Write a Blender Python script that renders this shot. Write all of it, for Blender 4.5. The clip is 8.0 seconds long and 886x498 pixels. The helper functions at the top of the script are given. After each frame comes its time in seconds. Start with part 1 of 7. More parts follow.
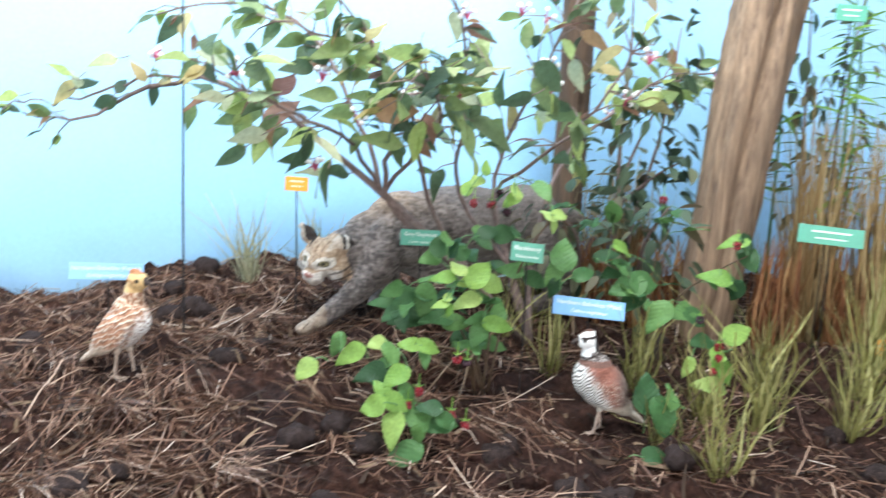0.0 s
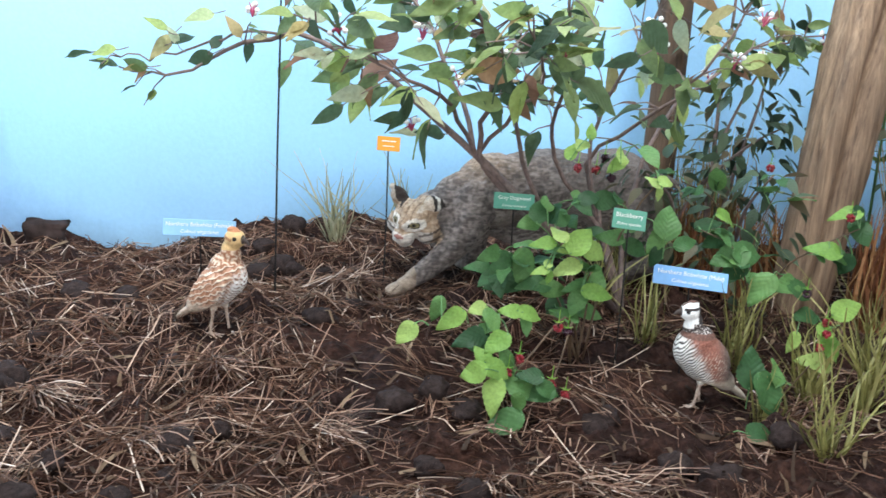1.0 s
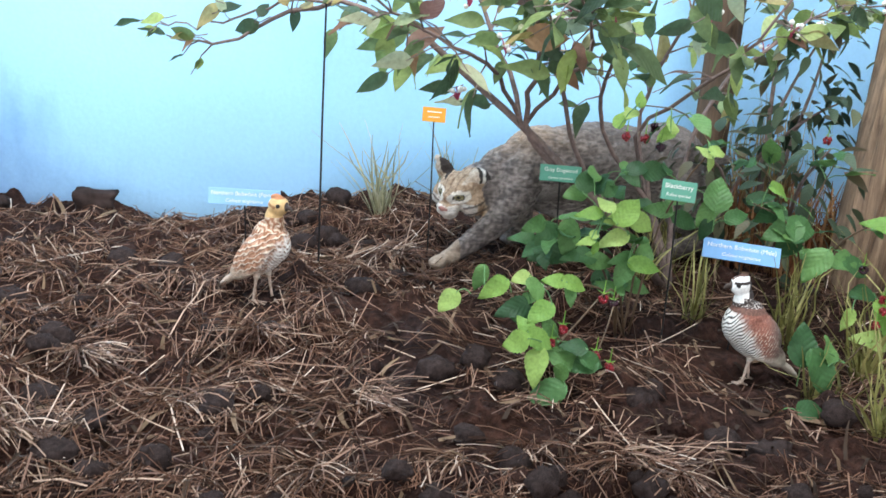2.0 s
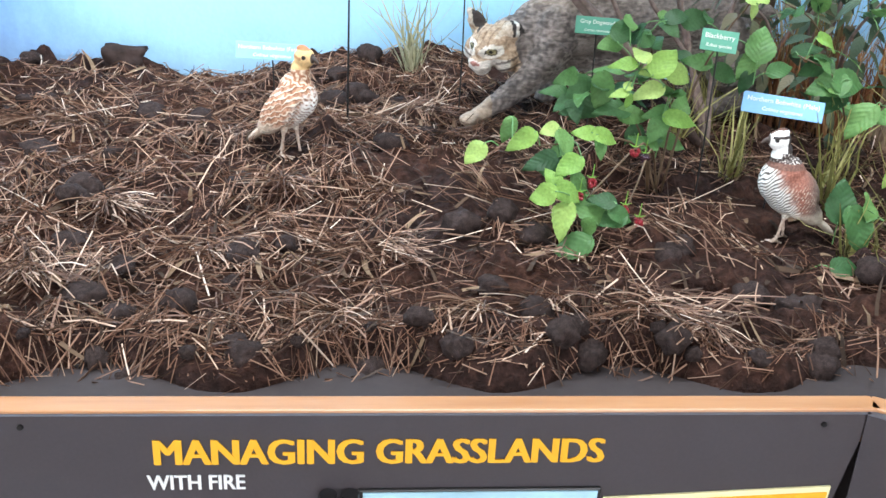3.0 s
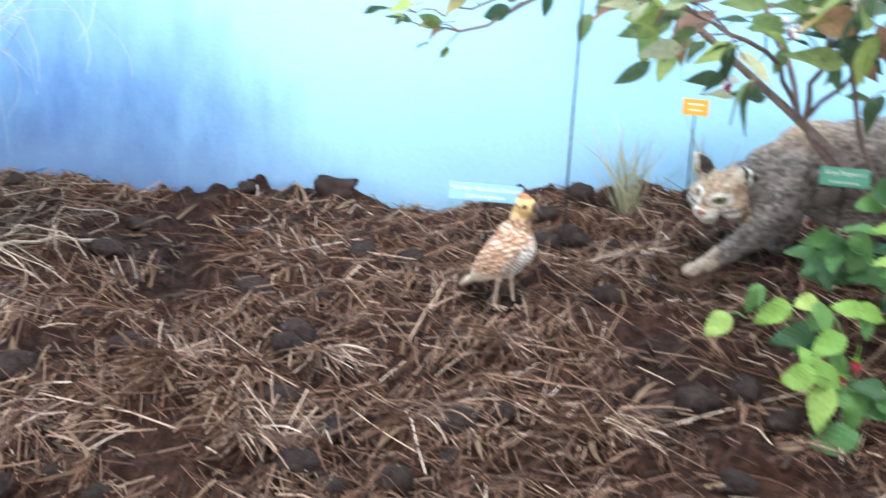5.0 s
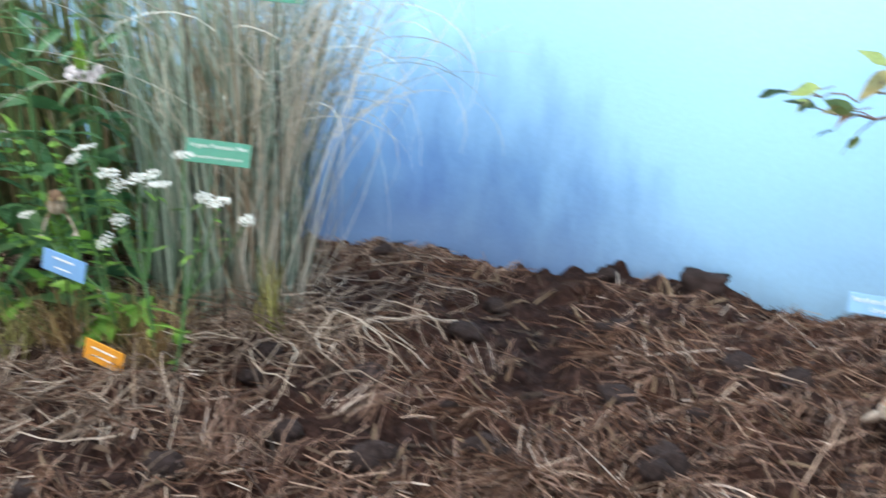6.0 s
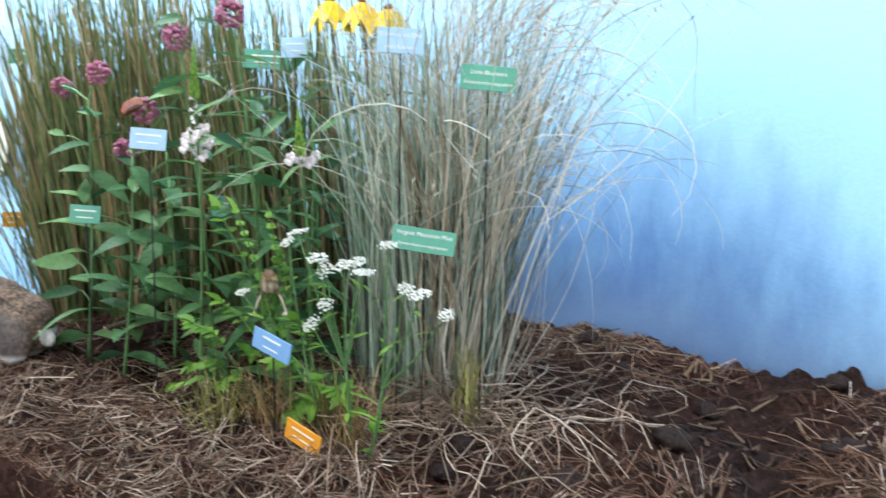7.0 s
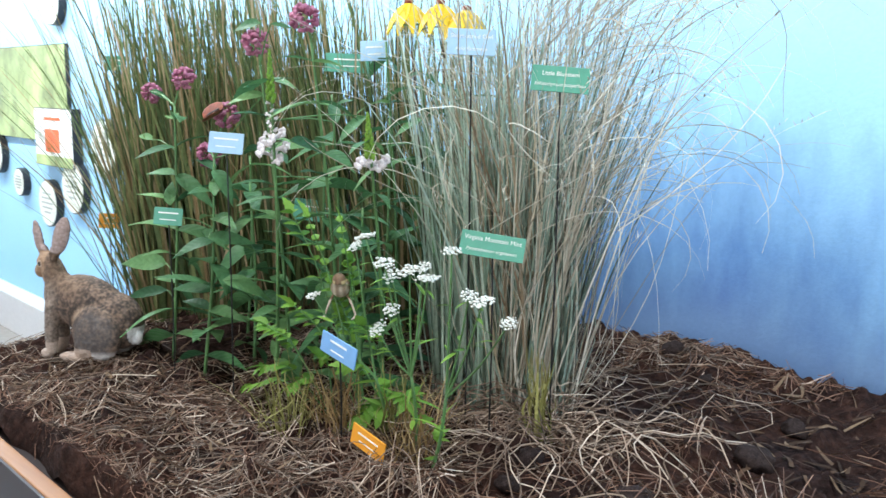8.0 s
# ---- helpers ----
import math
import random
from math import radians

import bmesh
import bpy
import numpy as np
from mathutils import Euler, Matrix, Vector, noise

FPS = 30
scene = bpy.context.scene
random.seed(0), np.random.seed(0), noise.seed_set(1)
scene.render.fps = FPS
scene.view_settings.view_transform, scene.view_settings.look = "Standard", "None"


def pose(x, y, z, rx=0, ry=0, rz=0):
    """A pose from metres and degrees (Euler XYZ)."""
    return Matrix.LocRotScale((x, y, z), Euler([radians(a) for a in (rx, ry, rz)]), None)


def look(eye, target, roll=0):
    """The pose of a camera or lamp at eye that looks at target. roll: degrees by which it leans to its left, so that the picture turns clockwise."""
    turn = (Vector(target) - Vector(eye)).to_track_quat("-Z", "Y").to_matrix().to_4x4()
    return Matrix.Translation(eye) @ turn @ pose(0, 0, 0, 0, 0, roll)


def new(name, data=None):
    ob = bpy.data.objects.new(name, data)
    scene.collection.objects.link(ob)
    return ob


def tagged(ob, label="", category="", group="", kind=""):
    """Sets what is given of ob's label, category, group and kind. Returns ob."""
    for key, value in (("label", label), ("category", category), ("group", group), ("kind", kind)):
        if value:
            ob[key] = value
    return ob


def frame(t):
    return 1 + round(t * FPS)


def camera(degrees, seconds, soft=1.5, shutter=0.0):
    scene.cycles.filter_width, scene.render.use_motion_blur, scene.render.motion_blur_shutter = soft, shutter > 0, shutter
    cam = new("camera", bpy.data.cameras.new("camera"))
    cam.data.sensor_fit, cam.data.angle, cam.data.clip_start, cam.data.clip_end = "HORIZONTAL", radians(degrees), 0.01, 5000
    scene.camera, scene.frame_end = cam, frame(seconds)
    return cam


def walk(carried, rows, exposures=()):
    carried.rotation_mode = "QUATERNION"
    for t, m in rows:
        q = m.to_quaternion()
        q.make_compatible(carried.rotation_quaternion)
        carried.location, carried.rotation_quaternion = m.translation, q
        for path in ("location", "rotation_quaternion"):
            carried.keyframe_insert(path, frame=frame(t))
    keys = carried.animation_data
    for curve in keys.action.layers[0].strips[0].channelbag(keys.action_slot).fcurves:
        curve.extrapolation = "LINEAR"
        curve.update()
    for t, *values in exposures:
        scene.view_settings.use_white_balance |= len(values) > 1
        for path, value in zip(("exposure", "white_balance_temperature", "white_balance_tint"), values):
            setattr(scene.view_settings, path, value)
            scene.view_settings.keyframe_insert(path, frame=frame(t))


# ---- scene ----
import itertools

cam = camera(51.6, 8.0, soft=1.5, shutter=0.5)
PATH = [
    (0.0, 0.021, 0.023, 1.461, 79.21, -2.36, -13.74),
    (0.5, -0.009, 0.049, 1.458, 77.14, -3.53, -10.13),
    (1.0, -0.051, 0.072, 1.458, 76.54, -3.05, -10.12),
    (1.2, -0.056, 0.076, 1.454, 76.28, -2.68, -9.49),
    (2.3, -0.030, 0.084, 1.408, 74.72, -3.08, -6.12),
    (2.5, -0.023, 0.085, 1.399, 73.10, -2.81, -5.44),
    (3.0, -0.010, 0.089, 1.382, 67.69, -2.61, -4.34),
    (3.5, -0.016, 0.093, 1.394, 68.78, -2.17, -3.63),
    (4.0, -0.037, 0.098, 1.399, 70.64, -1.31, -0.10),
    (4.2, -0.038, 0.100, 1.404, 71.20, -0.63, 1.07),
    (5.3, -0.132, 0.280, 1.436, 74.80, -2.55, 11.60),
    (5.5, -0.154, 0.309, 1.441, 75.45, -2.30, 16.47),
    (5.7, -0.190, 0.316, 1.451, 75.61, -1.39, 20.75),
    (6.0, -0.218, 0.343, 1.461, 76.84, -1.18, 27.05),
    (6.5, -0.245, 0.375, 1.489, 78.95, -1.84, 34.27),
    (7.0, -0.249, 0.411, 1.511, 80.16, -1.24, 40.46),
    (7.5, -0.252, 0.440, 1.525, 79.97, -1.47, 44.19),
    (8.0, -0.225, 0.480, 1.512, 80.19, -0.71, 47.07),
]
walk(cam, [(t, pose(*p)) for t, *p in PATH], exposures=[(0.0, 0.3), (0.5, 0.1), (1.0, -0.05), (2.5, 0.1), (3.0, 0.5), (3.5, 0.82), (4.0, 0.85), (4.2, 0.8), (5.5, -0.03), (6.5, -0.2), (8.0, -0.22)])

# ---- world and lights ----
world = bpy.data.worlds.new("sky")
scene.world = world
world.use_nodes = True
wn = world.node_tree.nodes
sky = wn.new("ShaderNodeTexSky")
sky.sky_type, sky.sun_disc = "NISHITA", False
sky.sun_elevation, sky.sun_rotation = radians(40), radians(200)
wn["Background"].inputs["Strength"].default_value = 0.1
world.node_tree.links.new(sky.outputs[0], wn["Background"].inputs["Color"])


def area_lamp(name, m, sx, sy, watts, colour):
    data = bpy.data.lights.new(name, "AREA")
    data.shape, data.size, data.size_y, data.energy, data.color = "RECTANGLE", sx, sy, watts, colour
    ob = new(name, data)
    ob.matrix_world = m
    return ob


def spot_lamp(name, eye, target, watts, degrees, colour, radius=0.05):
    data = bpy.data.lights.new(name, "SPOT")
    data.energy, data.spot_size, data.spot_blend, data.color, data.shadow_soft_size = watts, radians(degrees), 0.6, colour, radius
    ob = new(name, data)
    ob.matrix_world = look(eye, target)
    return ob


# daylight in the two openings of the room's far wall
for wx in (-4.6, 1.2):
    area_lamp("window_daylight", pose(wx, -3.34, 1.75, 90, 0, 0), 2.55, 1.65, 100, (0.97, 0.97, 1.0))
SPOTS = [((-2.2, 0.6, 3.0), (-1.85, 1.55, 1.1), 95), ((-1.0, 0.7, 3.0), (-1.0, 1.9, 0.95), 8), ((0.6, 0.7, 3.0), (0.3, 1.9, 0.95), 22)]
for eye, aim, watts in SPOTS:
    spot_lamp("track_spot", eye, aim, watts, 85, (1.0, 0.98, 0.96))


# the two light strips over the case, turned towards the painted wall
area_lamp("light_strip", look((-4.95, 1.45, 2.85), (-4.95, 2.42, 1.45)), 6.0, 0.16, 215, (0.90, 0.97, 1.0))
area_lamp("light_strip", look((0.35, 1.45, 2.85), (0.35, 2.42, 1.45)), 2.1, 0.16, 72, (0.94, 0.98, 1.0))


# ---- materials ----
def material(name, build):
    m = bpy.data.materials.new(name)
    m.use_nodes = True
    nt = m.node_tree
    build(nt, nt.nodes, nt.nodes["Principled BSDF"], lambda a, b: nt.links.new(a, b))
    return m


def ramp(nodes, stops):
    r = nodes.new("ShaderNodeValToRGB")
    e = r.color_ramp.elements
    while len(e) < len(stops):
        e.new(0.5)
    for el, (p, c) in zip(e, stops):
        el.position, el.color = p, (*c, 1)
    return r


def noise_tex(nodes, link, scale, detail=4, rough=0.55, coord="Object", stretch=None):
    tc = nodes.new("ShaderNodeTexCoord")
    n = nodes.new("ShaderNodeTexNoise")
    n.inputs["Scale"].default_value, n.inputs["Detail"].default_value, n.inputs["Roughness"].default_value = scale, detail, rough
    if stretch:
        mp = nodes.new("ShaderNodeMapping")
        mp.inputs["Scale"].default_value = stretch
        link(tc.outputs[coord], mp.inputs["Vector"])
        link(mp.outputs["Vector"], n.inputs["Vector"])
    else:
        link(tc.outputs[coord], n.inputs["Vector"])
    return n


def bump(nodes, link, bsdf, height, strength, distance):
    b = nodes.new("ShaderNodeBump")
    b.inputs["Strength"].default_value, b.inputs["Distance"].default_value = strength, distance
    link(height, b.inputs["Height"])
    link(b.outputs["Normal"], bsdf.inputs["Normal"])
    return b


def mixc(nodes, link, fac, a, b, mode="MIX"):
    m = nodes.new("ShaderNodeMix")
    m.data_type, m.blend_type = "RGBA", mode
    for v, i in ((fac, 0), (a, 6), (b, 7)):
        if isinstance(v, (int, float)):
            m.inputs[i].default_value = v
        elif isinstance(v, tuple):
            m.inputs[i].default_value = (*v, 1)
        else:
            link(v, m.inputs[i])
    return m.outputs[2]


def plain(name, colour, rough=0.5, scale=60.0, vary=0.12, metal=0.0, bumps=0.15, stretch=None, coord="Object"):
    """A surface of one colour with fine and coarse variation."""
    def build(nt, nodes, b, link):
        n1 = noise_tex(nodes, link, scale, 5, 0.6, coord, stretch)
        n2 = noise_tex(nodes, link, scale * 0.13, 3, 0.5, coord)
        lo, hi = tuple(c * (1 - vary) for c in colour), tuple(min(1, c * (1 + vary)) for c in colour)
        r1 = ramp(nodes, [(0.3, lo), (0.7, hi)])
        link(n1.outputs["Fac"], r1.inputs["Fac"])
        r2 = ramp(nodes, [(0.3, (1 - vary,) * 3), (0.7, (1, 1, 1))])
        link(n2.outputs["Fac"], r2.inputs["Fac"])
        link(mixc(nodes, link, 1.0, r1.outputs["Color"], r2.outputs["Color"], "MULTIPLY"), b.inputs["Base Color"])
        b.inputs["Roughness"].default_value, b.inputs["Metallic"].default_value = rough, metal
        b.inputs["Specular IOR Level"].default_value = 0.1 if rough > 0.85 else 0.4
        if bumps:
            bump(nodes, link, b, n1.outputs["Fac"], bumps, 0.002)
    return material(name, build)


def by_random(name, stops, rough=0.5, source="object", grain=80.0, through_light=0.0, gloss=0.25):
    """A plant surface whose colour differs from piece to piece (object) or strand to strand (island)."""
    def build(nt, nodes, b, link):
        if source == "object":
            rnd = nodes.new("ShaderNodeObjectInfo").outputs["Random"]
        else:
            rnd = nodes.new("ShaderNodeNewGeometry").outputs["Random Per Island"]
        r = ramp(nodes, stops)
        link(rnd, r.inputs["Fac"])
        n = noise_tex(nodes, link, grain, 4, 0.6)
        g = ramp(nodes, [(0.25, (0.72, 0.72, 0.72)), (0.75, (1.15, 1.15, 1.15))])
        link(n.outputs["Fac"], g.inputs["Fac"])
        col = mixc(nodes, link, 1.0, r.outputs["Color"], g.outputs["Color"], "MULTIPLY")
        link(col, b.inputs["Base Color"])
        b.inputs["Roughness"].default_value, b.inputs["Specular IOR Level"].default_value = rough, gloss
        if source == "object":
            # side veins that run forward from the midrib
            tc = nodes.new("ShaderNodeTexCoord")
            sp = nodes.new("ShaderNodeSeparateXYZ")
            link(tc.outputs["Object"], sp.inputs[0])
            ops = []
            for op, v in (("ABSOLUTE", None), ("SUBTRACT", None), ("MULTIPLY", 44.0), ("SINE", None)):
                o = nodes.new("ShaderNodeMath")
                o.operation = op
                if v:
                    o.inputs[1].default_value = v
                ops.append(o)
            link(sp.outputs["Y"], ops[0].inputs[0])
            link(sp.outputs["X"], ops[1].inputs[0])
            link(ops[0].outputs[0], ops[1].inputs[1])
            link(ops[1].outputs[0], ops[2].inputs[0])
            link(ops[2].outputs[0], ops[3].inputs[0])
            bump(nodes, link, b, ops[3].outputs[0], 0.12, 0.012)
        else:
            bump(nodes, link, b, n.outputs["Fac"], 0.25, 0.001)
        if through_light:
            tr = nodes.new("ShaderNodeBsdfTranslucent")
            link(col, tr.inputs["Color"])
            mx = nodes.new("ShaderNodeMixShader")
            mx.inputs[0].default_value = through_light
            link(b.outputs[0], mx.inputs[1])
            link(tr.outputs[0], mx.inputs[2])
            link(mx.outputs[0], nodes["Material Output"].inputs["Surface"])
    return material(name, build)


def mural(nt, nodes, b, link):
    """A hand-painted sky: pale above, deeper blue low down with the grass's shadow coloured in, dry brush strokes."""
    tc = nodes.new("ShaderNodeTexCoord")
    sep = nodes.new("ShaderNodeSeparateXYZ")
    link(tc.outputs["Object"], sep.inputs[0])
    n = noise_tex(nodes, link, 1.6, 4, 0.55)
    add = nodes.new("ShaderNodeMath")
    add.operation = "MULTIPLY_ADD"
    add.inputs[1].default_value = 0.30
    link(n.outputs["Fac"], add.inputs[0])
    # beyond the case the same wall is plain pale blue
    far = nodes.new("ShaderNodeMapRange")
    far.inputs["From Min"].default_value, far.inputs["From Max"].default_value, far.inputs["To Max"].default_value = -2.5, -3.6, 0.75
    link(sep.outputs["X"], far.inputs["Value"])
    lift = nodes.new("ShaderNodeMath")
    lift.operation = "ADD"
    link(sep.outputs["Z"], lift.inputs[0])
    link(far.outputs[0], lift.inputs[1])
    link(lift.outputs[0], add.inputs[2])
    rng = nodes.new("ShaderNodeMapRange")
    rng.inputs["From Min"].default_value, rng.inputs["From Max"].default_value = 1.0, 2.05
    link(add.outputs[0], rng.inputs["Value"])
    r = ramp(nodes, [(0.0, (0.29, 0.51, 0.75)), (0.12, (0.29, 0.57, 0.88)), (0.4, (0.33, 0.63, 0.94)), (1.0, (0.38, 0.67, 0.95))])
    link(rng.outputs[0], r.inputs["Fac"])
    # blurred shadow of the bluestem blades, put into the wall colour as darker blue
    nb = noise_tex(nodes, link, 7.0, 5, 0.6, stretch=(1.5, 1, 0.6))
    dx = nodes.new("ShaderNodeMath")
    dx.operation = "MULTIPLY_ADD"
    dx.inputs[1].default_value, dx.inputs[2].default_value = 0.95, 1.36
    link(sep.outputs["X"], dx.inputs[0])
    sq = nodes.new("ShaderNodeMath")
    sq.operation = "MULTIPLY"
    link(dx.outputs[0], sq.inputs[0])
    link(dx.outputs[0], sq.inputs[1])
    hz = nodes.new("ShaderNodeMath")
    hz.operation = "MULTIPLY_ADD"
    hz.inputs[1].default_value, hz.inputs[2].default_value = 1.5, -1.62
    link(sep.outputs["Z"], hz.inputs[0])
    tot = nodes.new("ShaderNodeMath")
    tot.operation = "ADD"
    link(sq.outputs[0], tot.inputs[0])
    link(hz.outputs[0], tot.inputs[1])
    tn = nodes.new("ShaderNodeMath")
    tn.operation = "MULTIPLY_ADD"
    tn.inputs[1].default_value = 0.7
    link(nb.outputs["Fac"], tn.inputs[0])
    link(tot.outputs[0], tn.inputs[2])
    blade_shadow = ramp(nodes, [(0.2, (0.95, 0.95, 0.95)), (0.62, (0.45, 0.45, 0.45)), (1.0, (0, 0, 0))])
    link(tn.outputs[0], blade_shadow.inputs["Fac"])
    c1 = mixc(nodes, link, blade_shadow.outputs["Color"], r.outputs["Color"], (0.022, 0.10, 0.38))
    # dusty grey smudge just above the soil
    low = nodes.new("ShaderNodeMapRange")
    low.inputs["From Min"].default_value, low.inputs["From Max"].default_value = 1.28, 1.05
    link(add.outputs[0], low.inputs["Value"])
    lf = nodes.new("ShaderNodeMath")
    lf.operation = "MULTIPLY"
    lf.inputs[1].default_value = 0.35
    link(low.outputs[0], lf.inputs[0])
    c2 = mixc(nodes, link, lf.outputs[0], c1, (0.34, 0.49, 0.60))
    fine = noise_tex(nodes, link, 90, 4, 0.6)
    g = ramp(nodes, [(0.3, (0.93, 0.93, 0.93)), (0.7, (1.0, 1.0, 1.0))])
    link(fine.outputs["Fac"], g.inputs["Fac"])
    link(mixc(nodes, link, 1.0, c2, g.outputs["Color"], "MULTIPLY"), b.inputs["Base Color"])
    b.inputs["Roughness"].default_value = 0.6
    bump(nodes, link, b, fine.outputs["Fac"], 0.35, 0.002)


def soil_build(nt, nodes, b, link):
    n1 = noise_tex(nodes, link, 55, 6, 0.65)
    n2 = noise_tex(nodes, link, 5, 4, 0.6)
    r1 = ramp(nodes, [(0.25, (0.008, 0.005, 0.0042)), (0.5, (0.030, 0.0170, 0.0148)), (0.8, (0.084, 0.048, 0.041))])
    link(n1.outputs["Fac"], r1.inputs["Fac"])
    r2 = ramp(nodes, [(0.35, (0.75, 0.75, 0.78)), (0.65, (1.25, 1.02, 0.84))])
    link(n2.outputs["Fac"], r2.inputs["Fac"])
    link(mixc(nodes, link, 1.0, r1.outputs["Color"], r2.outputs["Color"], "MULTIPLY"), b.inputs["Base Color"])
    b.inputs["Roughness"].default_value, b.inputs["Specular IOR Level"].default_value = 0.95, 0.12
    bump(nodes, link, b, n1.outputs["Fac"], 1.0, 0.014)


def wood_build(light, dark):
    def build(nt, nodes, b, link):
        n = noise_tex(nodes, link, 30, 6, 0.6, stretch=(0.12, 1.6, 1.6))
        r = ramp(nodes, [(0.3, dark), (0.7, light)])
        link(n.outputs["Fac"], r.inputs["Fac"])
        link(r.outputs["Color"], b.inputs["Base Color"])
        b.inputs["Roughness"].default_value = 0.38
        bump(nodes, link, b, n.outputs["Fac"], 0.12, 0.001)
    return build


def weathered_build(light, dark):
    def build(nt, nodes, b, link):
        n = noise_tex(nodes, link, 46, 9, 0.72, stretch=(2.0, 2.0, 0.09))
        n2 = noise_tex(nodes, link, 9, 6, 0.65, stretch=(1.3, 1.3, 0.35))
        r = ramp(nodes, [(0.28, dark), (0.5, tuple((a + c) / 2 for a, c in zip(light, dark))), (0.72, light)])
        link(n.outputs["Fac"], r.inputs["Fac"])
        r2 = ramp(nodes, [(0.3, (0.55, 0.5, 0.48)), (0.65, (1.1, 1.05, 1.0))])
        link(n2.outputs["Fac"], r2.inputs["Fac"])
        link(mixc(nodes, link, 1.0, r.outputs["Color"], r2.outputs["Color"], "MULTIPLY"), b.inputs["Base Color"])
        b.inputs["Roughness"].default_value = 0.85
        bump(nodes, link, b, n.outputs["Fac"], 0.8, 0.008)
    return build


def coat_build(scale, contrast, stretch=None, rough=0.85, depth=0.004):
    """Fur or feathers: the colour attribute of the mesh, broken up by a fine grain."""
    def build(nt, nodes, b, link):
        at = nodes.new("ShaderNodeAttribute")
        at.attribute_name = "coat"
        n = noise_tex(nodes, link, scale, 5, 0.7, stretch=stretch)
        r = ramp(nodes, [(0.3, (1 - contrast,) * 3), (0.7, (1 + contrast,) * 3)])
        link(n.outputs["Fac"], r.inputs["Fac"])
        link(mixc(nodes, link, 1.0, at.outputs["Color"], r.outputs["Color"], "MULTIPLY"), b.inputs["Base Color"])
        b.inputs["Roughness"].default_value = rough
        bump(nodes, link, b, n.outputs["Fac"], 0.7, depth)
    return build


